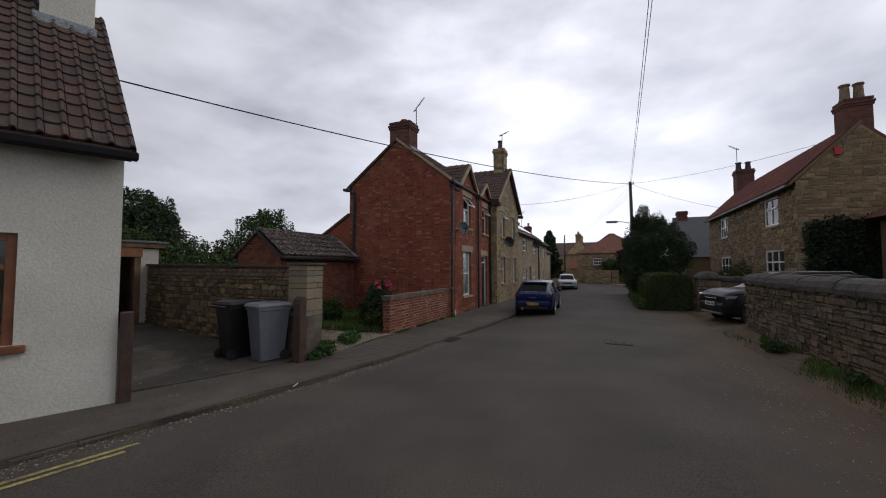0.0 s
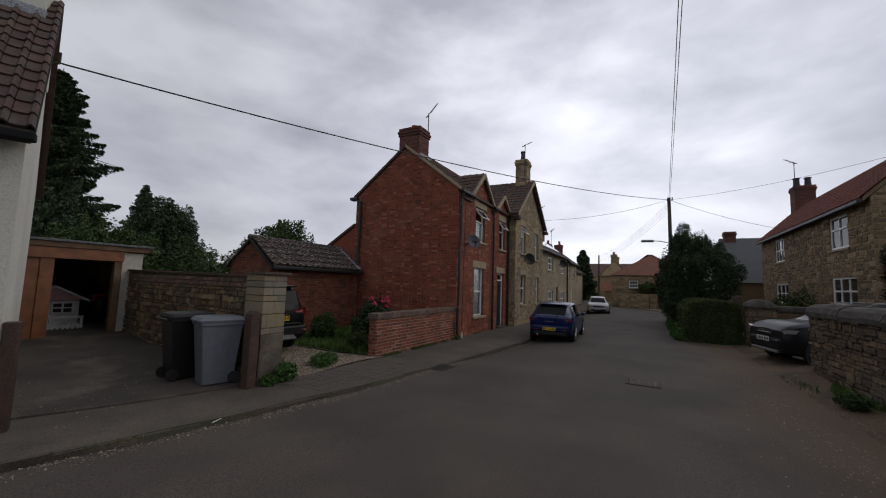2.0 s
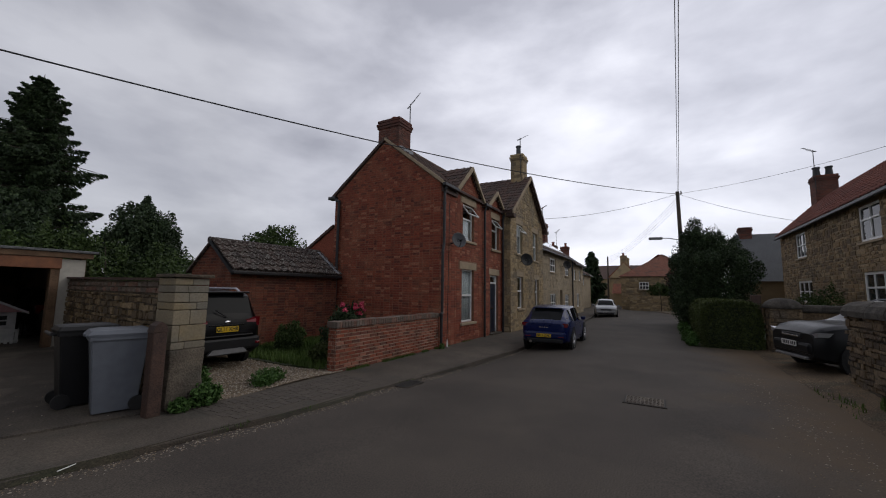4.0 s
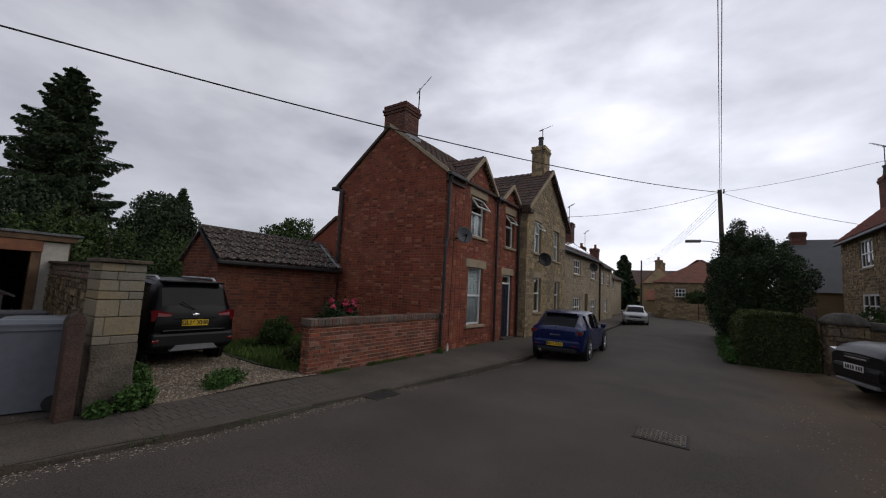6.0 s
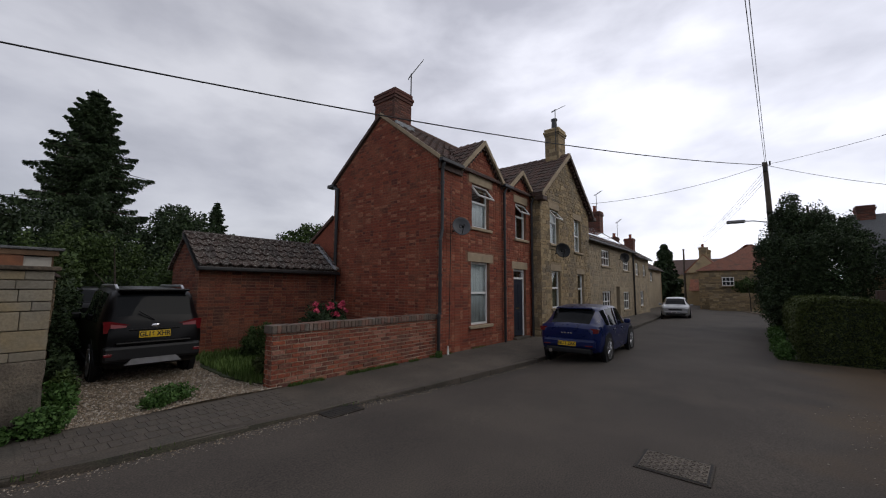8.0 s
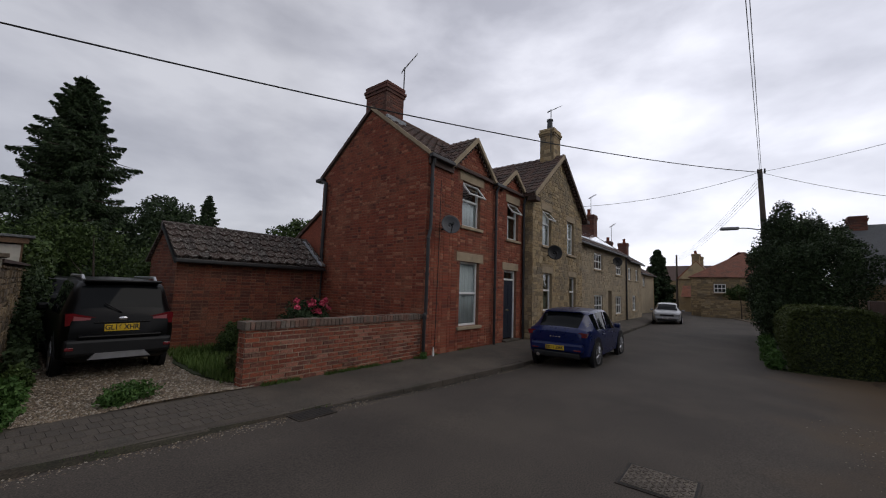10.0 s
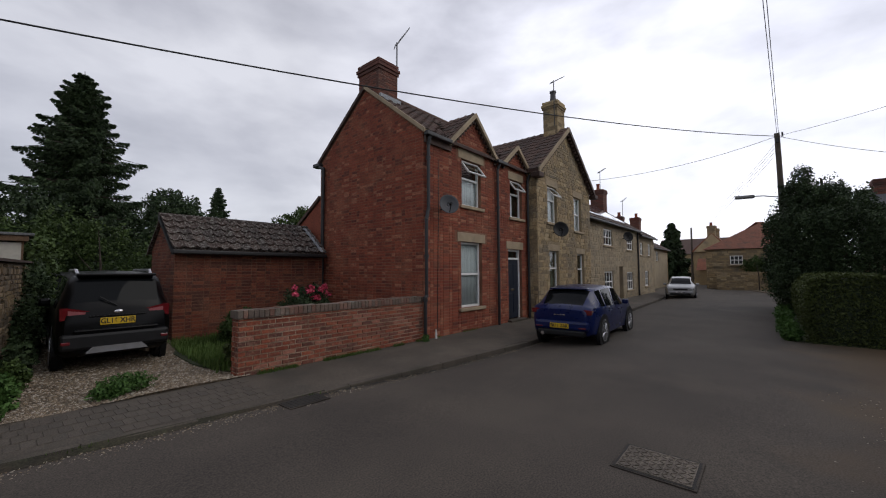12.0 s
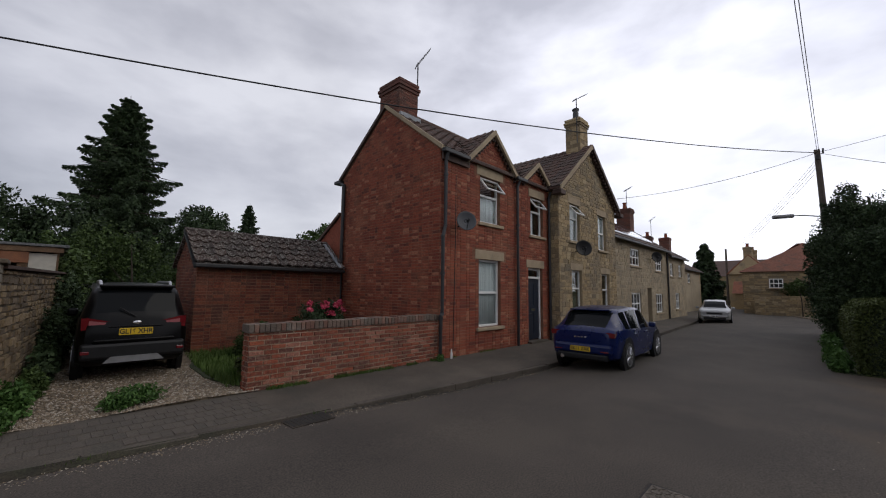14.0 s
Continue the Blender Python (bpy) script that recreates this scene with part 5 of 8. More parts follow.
slab_wall("rear_wall", CC + gu_ * GD, cu_, -cn_, 9.0, -0.15, C_EAVE + 0.1, 0.35, [], WHITEWASH, cottage, trim=(0.352, 0))
ce = CC + cn_ * 0.24 - cu_ * 0.10
cr = CC + gu_ * (GD / 2) - cu_ * 0.10
roof_slab("roof", [ce + Vector((0, 0, C_EAVE)), ce + cu_ * 9 + Vector((0, 0, C_EAVE)), cr + cu_ * 9 + Vector((0, 0, C_RIDGE)), cr + Vector((0, 0, C_RIDGE))], 0.05, TILE, cottage)
cb_ = CC + gu_ * (GD + 0.24) - cu_ * 0.10
roof_slab("roof", [cb_ + Vector((0, 0, C_EAVE)), cb_ + cu_ * 9 + Vector((0, 0, C_EAVE)), cr + cu_ * 9 + Vector((0, 0, C_RIDGE)), cr + Vector((0, 0, C_RIDGE))], 0.05, TILE, cottage)
tile_field("roof_tiles", ce + Vector((0, 0, C_EAVE + 0.01)), cu_ * 6.0, cr - ce + Vector((0, 0, C_RIDGE - C_EAVE)), TILE, cottage, 0.25, 0.20, roll=0.042, lift=0.034)
CM = wall_frame(CC, cu_, cn_)
window(CM, *ch[0], cottage, bars=(1.72,), mull=(1.46,), frame_mat=ORANGE_WOOD, sill_mat=ORANGE_WOOD, fw=0.09, depth=0.04)
part("gutter", boxes((-0.12, 9, 0.22, 0.34, C_EAVE - 0.13, C_EAVE - 0.03), m=CM, bevel=0.02), BLACK_GUTTER, cottage)
part("fascia", boxes((-0.06, 9, 0.14, 0.2, C_EAVE - 0.12, C_EAVE + 0.02), m=CM), BLACK_GUTTER, cottage)
part("bargeboard", (lambda b: (prism(b, [ce + Vector((0, 0, C_EAVE + 0.03)), cr + Vector((0, 0, C_RIDGE + 0.03)), cr + Vector((0, 0, C_RIDGE - 0.13)), ce + Vector((0, 0, C_EAVE - 0.13))], cu_ * 0.04), b)[1])(bmesh.new()), BLACK_GUTTER, cottage)
cm2 = wall_frame(cr + cu_ * 0.12, cu_, cn_)
part("chimney", boxes((0.0, 0.62, -0.42, 0.42, 4.6, 7.9), m=cm2, bevel=0.01), WHITEWASH, cottage)
part("flashing", boxes((-0.03, 0.68, 0.1, 0.56, 5.3, 5.52), m=cm2, bevel=0.02), LEAD, cottage, "grey lead flashing")
post = part("gate_post", boxes((-0.13, 0.0, -0.06, 0.08, 0, 1.15), m=wall_frame(CC - cu_ * 0.02, cu_, cn_), bevel=0.012), BROWN_WOOD)
tagged(post, "brown stained timber gate post at the cottage corner", "gate post")
# yellow road lines
def stripe(name, x0, x1, off, w):
    vs, fs = [], []
    n = 24
    for i in range(n + 1):
        x = x0 + (x1 - x0) * i / n
        y = at_x(KERB_LINE, x) - off
        vs += [(x, y - w / 2, road_z(x, y) + 0.005), (x, y + w / 2, road_z(x, y) + 0.005)]
    for i in range(n):
        fs.append((2 * i, 2 * i + 2, 2 * i + 3, 2 * i + 1))
    return setting(raw(name, vs, fs, YELLOW_LINE), "worn yellow no-parking line", "road marking")


stripe("road_marking", -20, 2.36, 0.42, 0.055)
stripe("road_marking", -20, 2.20, 0.54, 0.055)

# ---- surfaces beside the road ----
def sheet(name, poly, z_of, material, label, category, step=0.5, bottom=-0.15):
    """A ground patch over a convex outline, following z_of, with a skirt down into the ground."""
    bm = bmesh.new()
    f = bm.faces.new([bm.verts.new((x, y, 0)) for x, y in poly])
    bmesh.ops.triangulate(bm, faces=[f])
    bmesh.ops.subdivide_edges(bm, edges=bm.edges[:], cuts=5, use_grid_fill=True)
    for v in bm.verts:
        v.co.z = z_of(v.co.x, v.co.y)
    edge = [e for e in bm.edges if len(e.link_faces) == 1]
    r = bmesh.ops.extrude_edge_only(bm, edges=edge)
    for v in r["geom"]:
        if isinstance(v, bmesh.types.BMVert):
            v.co.z = bottom
    return setting(part(name, bm, material), label, category)


drive_z = lambda x, y: 0.05 + max(0, y - 5.4) * 0.043 + 0.012 * math.sin(x * 2.3) * math.sin(y * 1.9)
sheet("driveway", [(3.02, 5.95), (4.4, 5.42), (5.56, 5.14), (6.45, 11.5), (6.6, 14.5), (1.5, 14.5), (1.5, 12), (3.6, 9.0)], drive_z, CONCRETE, "cracked dark concrete driveway", "driveway")
gravel_z = lambda x, y: 0.035 + 0.012 * math.sin(x * 3.1) * math.sin(y * 2.2) + max(0, y - 6) * 0.012
sheet("gravel_drive", [(5.85, 5.08), (8.44, 5.02), (8.62, 7.5), (8.6, 16), (6.4, 16), (6.1, 9)], gravel_z, GRAVEL, "pale gravel drive", "driveway")
lawn_z = lambda x, y: 0.055 + 0.02 * math.sin(x * 1.7 + y)
sheet("lawn", [(8.46, 5.26), (12.40, 5.26), (12.40, 8.94), (8.75, 8.94), (8.25, 7.4), (8.2, 6.2)], lawn_z, SOIL, "small front lawn", "lawn")
verge_z = lambda x, y: road_z(x, max(y, at_x(VERGE_LINE, x))) - 0.022 + max(0.0, -2.6 - y) * 0.13 + 0.01 * math.sin(x * 2.1) * min(1, max(0.0, -2.9 - y))
sheet("verge", [(-10 + i * 0.68, -2.98 + 0.020 * i * 0.68 + 0.10 * math.sin(i * 1.3) + 0.08 * math.sin(i * 2.9 + 1)) for i in range(41)] + [(17.6, -3.6), (12.6, -3.75), (-10, -4.4)], verge_z, DIRT, "bare dirt and grit verge along the wall", "verge")
sheet("forecourt", [(12.65, -2.95), (16.8, -2.9), (16.9, -8), (12.65, -8)], lambda x, y: 0.0 + max(0.0, -2.95 - y) * 0.022, CONCRETE, "pale concrete parking bay", "forecourt")
sheet("side_verge", [(17.3, -1.42), (26, -1.5), (36, -1.75), (36, -9), (17.3, -9)], lambda x, y: 0.0, SOIL, "rough grass verge under the hedge", "verge")
sheet("side_drive", [(36.2, -1.7), (43.2, 0.2), (43.2, -4), (36.2, -6)], lambda x, y: 0.03, GRAVEL, "pale side drive by the far wall", "driveway")

# pebbles and grit
def scatter(name, spots, size, material, label, category, seed):
    rng = np.random.default_rng(seed)
    p = np.array(spots)
    n = len(p)
    s = size * rng.uniform(0.5, 1.4, (n, 1))
    o = np.array([(1, 0, 0), (0, 1, 0), (-1, 0, 0), (0, -1, 0), (0, 0, 0.7), (0, 0, -0.5)])
    a = rng.uniform(0, 6.28, n)
    R = np.stack([np.stack([np.cos(a), -np.sin(a), 0 * a], 1), np.stack([np.sin(a), np.cos(a), 0 * a], 1), np.stack([0 * a, 0 * a, 1 + 0 * a], 1)], 1)
    v = (np.einsum('nij,kj->nki', R, o * np.array([1.25, 0.85, 1])) * s[:, None] + p[:, None]).reshape(-1, 3)
    f = np.array([(0, 1, 4), (1, 2, 4), (2, 3, 4), (3, 0, 4), (1, 0, 5), (2, 1, 5), (3, 2, 5), (0, 3, 5)])
    f = (f[None] + 6 * np.arange(n)[:, None, None]).reshape(-1, 3)
    return tagged(raw(name, v.tolist(), f.tolist(), material), label, category, "", "stuff")


rq = np.random.default_rng(40)
sp = []
while len(sp) < 9000:
    x, y = rq.uniform(5.95, 8.6), 5.0 + rq.uniform(0, 1) ** 1.4 * 5.0
    if x < 6.05 + (y - 5) * 0.09 or (x > 8.25 and y > 5.6 and rq.random() < 0.85):
        continue
    sp.append((x, y, gravel_z(x, y) + 0.004))
scatter("gravel", sp, 0.017, PEBBLE, "loose buff gravel", "gravel", 41)
sp = []
for _ in range(3600):
    x = rq.uniform(0.5, 9.5) if rq.random() < 0.7 else rq.uniform(9.5, 16)
    sp.append((x, at_x(KERB_LINE, x) - abs(rq.normal(0, 0.16)) - 0.02, road_z(x, at_x(KERB_LINE, x) - 0.1) + 0.003))
for _ in range(4200):
    x = rq.uniform(0.5, 13)
    y = -2.45 + rq.normal(0, 0.42)
    sp.append((x, y, max(road_z(x, y), verge_z(x, y)) + 0.002))
for _ in range(160):
    x, y = rq.uniform(3.2, 6), rq.uniform(5.1, 7.5)
    sp.append((x, y, drive_z(x, y) + 0.003))
scatter("grit", sp, 0.008, PEBBLE, "loose grit along the road edges", "grit", 42)

# ---- stone wall with ashlar pier ----
PX0, PX1, PY0, PY1 = 5.50, 5.93, 5.06, 5.50
wall_a, wall_b = Vector((5.56, 5.50, 0)), Vector((6.22, 11.4, 0))
wu = (wall_b - wall_a).normalized()
wn_ = Vector((-wu.y, wu.x, 0))
sw = thing("stone_garden_wall", (5.6, 5.3, 0.05), "old rubble stone wall with ashlar and cement pier end", "wall")
WL = (wall_b - wall_a).length
bm = bmesh.new()
prism(bm, [wall_a + Vector((0, 0, -0.1)), wall_b + Vector((0, 0, -0.1)), wall_b + Vector((0, 0, 1.76)), wall_a + Vector((0, 0, 1.70))], -wn_ * 0.34)
part("core", bm, WALL_MORTAR, sw)
R_LEFT = surface("brown_rubble", (0.12, 0.085, 0.048), (0.20, 0.145, 0.082), 2.2, 30, 0.93, 0.7, 0.015, pieces=[(0.16, 0.112, 0.060), (0.23, 0.165, 0.09), (0.10, 0.071, 0.042), (0.27, 0.20, 0.115), (0.14, 0.10, 0.06), (0.07, 0.052, 0.034)], stain=((0.10, 0.085, 0.065), 1.5, 0.5), fine_mix=0.3)
ra = random.Random(17)
wrows = lay(lambda a, b: [(0, WL)], 0.0, 1.52, 0.10, (0.09, 0.27), 0.026, ra, bond=False, wobble=0.5)
pieces(wrows, wall_a, wu, wn_, R_LEFT, sw, "stone", 200, key=lambda r: r[0], proud=0.03, rough=0.016, rng=ra, jag=0.016)
pieces(lay(lambda a, b: [(0, WL)], 0.0, 1.70, 0.095, (0.12, 0.34), 0.02, ra, bond=False, wobble=0.3), wall_a - wn_ * 0.34, wu, -wn_, R_LEFT, sw, "stone", 0, proud=0.022, rough=0.012, rng=ra, jag=0.008)
pieces(lay(lambda a, b: [(0, WL)], 1.53, 1.70, 0.085, (0.2, 0.24), 0.014, ra), wall_a, wu, wn_, COPING_BRICK, sw, "brick", 0, proud=0.02, rng=ra)
bm = bmesh.new()
prism(bm, [wall_a + wn_ * 0.05 + Vector((0, 0, 1.71)), wall_b + wn_ * 0.05 + Vector((0, 0, 1.77)), wall_b + wn_ * 0.05 + Vector((0, 0, 1.81)), wall_a + wn_ * 0.05 + Vector((0, 0, 1.75))], -wn_ * 0.46)
part("coping", bm, BROWN_WOOD, sw)
part("coping", boxes((PX0 - 0.04, PX1 + 0.05, PY0 - 0.05, PY1 + 0.02, 1.755, 1.80), bevel=0.01), WALL_MORTAR, sw)
bm = boxes((PX0, PX1, PY0, PY1, -0.1, 0.80), bevel=0.02)
bmesh.ops.subdivide_edges(bm, edges=bm.edges[:], cuts=6, use_grid_fill=True)
for v in bm.verts:
    d = noise.noise(v.co * 4.0) * 0.03 + noise.noise(v.co * 11) * 0.012
    c = Vector(((PX0 + PX1) / 2, (PY0 + PY1) / 2, v.co.z))
    v.co += (v.co - c).normalized() * (d + 0.01)
part("pier_base", bm, RENDERED, sw, "crumbling cement render", smooth=True)
zc = 0.80
for i, hh in enumerate((0.10, 0.22, 0.20, 0.10, 0.13, 0.10, 0.10)):
    cut = PX0 + (PX1 - PX0) * (0.38, 0.20, 0.48, 0.66, 0.42, 0.36, 0.5)[i]
    for a, b in ((PX0, cut - 0.004), (cut + 0.004, PX1)):
        j = ra.uniform(0, 0.008)
        part("ashlar", boxes((a - j, b + j * 0.5, PY0 - j, PY1, zc + 0.004, zc + hh - 0.004), bevel=0.009), ASHLAR, sw)
    zc += hh
gate_post = part("gate_post", boxes((5.26, 5.42, 4.98, 5.14, 0.0, 1.06), bevel=0.015), BROWN_WOOD)
bm = bmesh.new()
prism(bm, [(5.255, 4.975, 1.06), (5.425, 4.975, 1.06), (5.40, 4.975, 1.14), (5.34, 4.975, 1.19), (5.28, 4.975, 1.14)], (0, 0.17, 0))
part("rounded_top", bm, BROWN_WOOD, gate_post)
tagged(gate_post, "weathered dark brown timber gate post with rounded top", "gate post")


# ---- wheelie bins ----
def wheelie_bin(at, turn, body_mat, lid_mat, label):
    t = thing("wheelie_bin", at, label, "wheelie bin", "wheelie bins")
    m = Matrix.Translation(at) @ Matrix.Rotation(radians(turn), 4, 'Z') @ Matrix.Diagonal((0.86, 0.86, 0.97, 1))
    P = lambda x, y, z: m @ Vector((x, y, z))
    sq = lambda w, d, z, o=0: [P(x, y + o, z) for x, y in ((-w, -d * .94), (-w * .94, -d), (w * .94, -d), (w, -d * .94), (w, d * .94), (w * .94, d), (-w * .94, d), (-w, d * .94))]
    bm = bmesh.new()
    rings(bm, [sq(0.205, 0.25, 0.03), sq(0.235, 0.29, 0.5), sq(0.265, 0.335, 0.93), sq(0.29, 0.36, 0.935), sq(0.29, 0.36, 0.985)])
    part("body", bm, body_mat, t)
    bm = bmesh.new()
    rings(bm, [sq(0.30, 0.375, 0.985, -0.01), sq(0.305, 0.38, 1.01, -0.01), sq(0.27, 0.34, 1.055, 0.0), sq(0.20, 0.26, 1.07, 0.02)])
    box(bm, -0.07, 0.07, -0.41, -0.36, 0.98, 1.02, m=m, bevel=0.01)
    part("lid", bm, lid_mat, t)
    bm = bmesh.new()
    cyl(bm, P(-0.26, 0.42, 0.97), P(0.26, 0.42, 0.97), 0.02, n=8)
    for s in (-0.2, 0, 0.2):
        cyl(bm, P(s, 0.35, 0.95), P(s, 0.42, 0.97), 0.018, n=6)
    part("handle", bm, lid_mat, t)
    for s in (-1, 1):
        bm = bmesh.new()
        cyl(bm, P(s * 0.20, 0.25, 0.1), P(s * 0.25, 0.25, 0.1), 0.09, n=18)
        part("wheel", bm, TYRE, t)
    return t


wheelie_bin((5.16, 5.62, 0.055), -105, GREY_PLASTIC, GREY_PLASTIC, "grey plastic wheelie bin standing by the gate post")
wheelie_bin((5.02, 6.22, 0.08), 82, BLACK_PLASTIC, BLACK_PLASTIC, "black plastic wheelie bin against the stone wall")

# ---- open-fronted garage with a play house in it ----
gar = thing("garage", (5.0, 11.0, 0.25), "flat-roofed timber garage standing open", "garage")
part("wall", boxes((6.0, 6.42, 11.0, 11.1, 0.15, 2.2)), CREAM_PAINT, gar, "white painted end panel")
part("wall", boxes((6.36, 6.46, 11.1, 15.5, 0.15, 2.25)), RAW_WOOD, gar)
part("wall", boxes((2.0, 6.36, 15.4, 15.5, 0.15, 2.2)), BROWN_WOOD, gar)
part("wall", boxes((2.0, 2.1, 11.0, 15.4, 0.15, 2.2)), BROWN_WOOD, gar)
part("wall", boxes((2.1, 4.55, 11.0, 11.08, 0.15, 2.1)), ORANGE_WOOD, gar)
part("door_post", boxes((4.55, 4.78, 10.97, 11.12, 0.15, 2.0), bevel=0.01), ORANGE_WOOD, gar)
part("door_post", boxes((5.84, 5.99, 10.97, 11.12, 0.15, 2.0), bevel=0.01), RAW_WOOD, gar)
part("fascia", boxes((2.0, 6.0, 10.93, 11.0, 1.98, 2.22), bevel=0.008), ORANGE_WOOD, gar)
part("fascia", boxes((2.0, 6.52, 10.90, 10.96, 2.225, 2.34), bevel=0.008), RAW_WOOD, gar)
part("roof", boxes((1.9, 6.6, 10.86, 15.7, 2.345, 2.40), bevel=0.01), SLATE, gar)
play = thing("play_house", (5.2, 12.300, 0.3), "small white and pink childrens play house with picket fence", "play house")
# white greyed down to paint in the dim light inside the garage
PLAY_WHITE = plain("white_plastic_in_shade", (0.40, 0.40, 0.39), 0.7)
PINK = plain("faded_pink_paint", (0.30, 0.16, 0.16), 0.7)
part("wall", boxes((4.7, 5.72, 12.300, 12.900, 0.3, 1.0)), PLAY_WHITE, play)
part("opening", boxes((4.78, 5.1, 12.285, 12.299, 0.62, 0.95)), ROOM_DARK, play)
bm = bmesh.new()
prism(bm, [(4.6, 12.220, 1.0), (5.82, 12.220, 1.0), (5.21, 12.220, 1.32)], (0, 0.75, 0))
part("roof", bm, PINK, play)
for s in (-1, 1):
    bm = bmesh.new()
    prism(bm, [(5.21, 12.180, 1.36), (5.21 + s * 0.68, 12.180, 1.0), (5.21 + s * 0.68, 12.180, 0.95), (5.21, 12.180, 1.31)], (0, 0.8, 0))
    part("bargeboard", bm, PLAY_WHITE, play)
part("window", boxes((5.2, 5.6, 12.270, 12.300, 0.68, 0.95)), PLAY_WHITE, play)
for a in (5.23, 5.42):
    for b in (0.71, 0.83):
        part("pane", boxes((a, a + 0.15, 12.260, 12.268, b, b + 0.09)), PANE, play)
for i in range(12):
    part("picket", boxes((4.6 + i * 0.09, 4.65 + i * 0.09, 11.950, 11.970, 0.28, 0.46)), PLAY_WHITE, play)
part("rail", boxes((4.58, 5.72, 11.970, 11.990, 0.58, 0.63)), PLAY_WHITE, play)
part("rail", boxes((4.58, 5.72, 11.970, 11.990, 0.36, 0.40)), PLAY_WHITE, play)
for a in (4.58, 5.1, 5.66):
    part("post", boxes((a, a + 0.05, 11.970, 12.020, 0.27, 0.62)), PLAY_WHITE, play)

# ---- right-hand stone wall with rounded coping ----
rw = thing("boundary_wall", (8, -3.6, 0), "old rubble stone boundary wall with rounded dark coping", "wall")
RWY, RWX = -3.45, 12.6
part("core", boxes((-8, RWX - 0.02, RWY - 0.4, RWY - 0.02, -0.15, 1.28)), WALL_MORTAR, rw)
rr_ = random.Random(27)
rrows = lay(lambda a, b: [(0, RWX + 8)], 0.0, 1.27, 0.095, (0.10, 0.34), 0.02, rr_, bond=False, wobble=0.4)
pieces(rrows, (-8, RWY - 0.02, 0), (1, 0, 0), (0, 1, 0), WALL_STONE, rw, "stone", 280, key=lambda r: -r[0], proud=0.035, rough=0.018, rng=rr_, jag=0.012)
erows = lay(lambda a, b: [(0, 0.38)], 0.0, 1.27, 0.13, (0.16, 0.3), 0.024, rr_, bond=False, wobble=0.3)
pieces(erows, (RWX - 0.02, RWY - 0.4, 0), (0, 1, 0), (1, 0, 0), WALL_STONE, rw, "stone", 0, proud=0.03, rough=0.012, rng=rr_, jag=0.01)
COPE = surface("dark_cope_stone", (0.04, 0.035, 0.03), (0.08, 0.07, 0.057), 3, 40, 0.95, 0.8, 0.02, stain=((0.13, 0.12, 0.10), 7, 0.5), fine_mix=0.35)
cx = -8.0
while cx < RWX:
    ln = min(rr_.uniform(0.45, 0.8), RWX + 0.04 - cx)
    if ln < 0.08:
        break
    j = rr_.uniform(-0.012, 0.012)
    bm = bmesh.new()
    prof = [(-0.26, 0.0), (-0.27, 0.09), (-0.22, 0.19), (-0.12, 0.255), (0, 0.275), (0.12, 0.255), (0.22, 0.19), (0.27, 0.09), (0.26, 0.0)]
    rings(bm, [[Vector((x, RWY - 0.21 + a, 1.27 + b + j)) for a, b in prof] for x in (cx + 0.006, cx + ln * 0.5, cx + ln - 0.006)])
    for v in bm.verts:
        v.co.z += noise.noise(v.co * 3) * 0.018
        v.co.y += noise.noise(v.co * 4 + Vector((3, 1, 2))) * 0.02
    part("coping_stone", bm, COPE, rw, smooth=False)
    cx += ln


def stone_pier(name, x0, x1, y0, y1, z1, label):
    t = thing(name, ((x0 + x1) / 2, (y0 + y1) / 2, 0), label, "gate pier")
    part("core", boxes((x0 + 0.02, x1 - 0.02, y0 + 0.02, y1 - 0.02, -0.1, z1)), WALL_MORTAR, t)
    r = random.Random(5)
    for o, u, n, w in (((x0 + 0.02, y0, 0), (0, 1, 0), (-1, 0, 0), y1 - y0), ((x0, y1 - 0.02, 0), (1, 0, 0), (0, 1, 0), x1 - x0), ((x1 - 0.02, y0, 0), (0, 1, 0), (1, 0, 0), y1 - y0), ((x0, y0 + 0.02, 0), (1, 0, 0), (0, -1, 0), x1 - x0)):
        pieces(lay(lambda a, b: [(0, w)], 0, z1, 0.15, (0.18, 0.4), 0.022, r, bond=False, wobble=0.3), o, u, n, WALL_STONE, t, "stone", 30, proud=0.035, rough=0.012, rng=r)
    bm = bmesh.new()
    cxm, cym, w, d = (x0 + x1) / 2, (y0 + y1) / 2, (x1 - x0) / 2 + 0.05, (y1 - y0) / 2 + 0.05
    rws = []
    for k in range(6):
        a = k / 5 * math.pi / 2
        s, h = math.cos(a) * 0.97 + 0.03, math.sin(a) * 0.3
        rws.append([Vector((cxm + w * s * math.cos(q) * (1 + 0.25 * abs(math.sin(2 * q))), cym + d * s * math.sin(q) * (1 + 0.25 * abs(math.sin(2 * q))), z1 + h)) for q in [2 * math.pi * i / 16 for i in range(16)]])
    rings(bm, rws)
    part("cap", bm, COPE, t, smooth=True)
    return t


stone_pier("gate_pier", 16.9, 17.55, -3.9, -3.2, 1.25, "squat stone gate pier with domed dark cap")
bw = thing("low_stone_wall", (17.2, -5.5, 0), "low stone wall with dark coping behind the parked car", "wall")
part("core", boxes((17.05, 17.4, -6.3, -3.92, -0.1, 1.15)), WALL_STONE, bw)
part("coping", boxes((17.0, 17.45, -6.32, -3.92, 1.15, 1.36), bevel=0.06), COPE, bw)


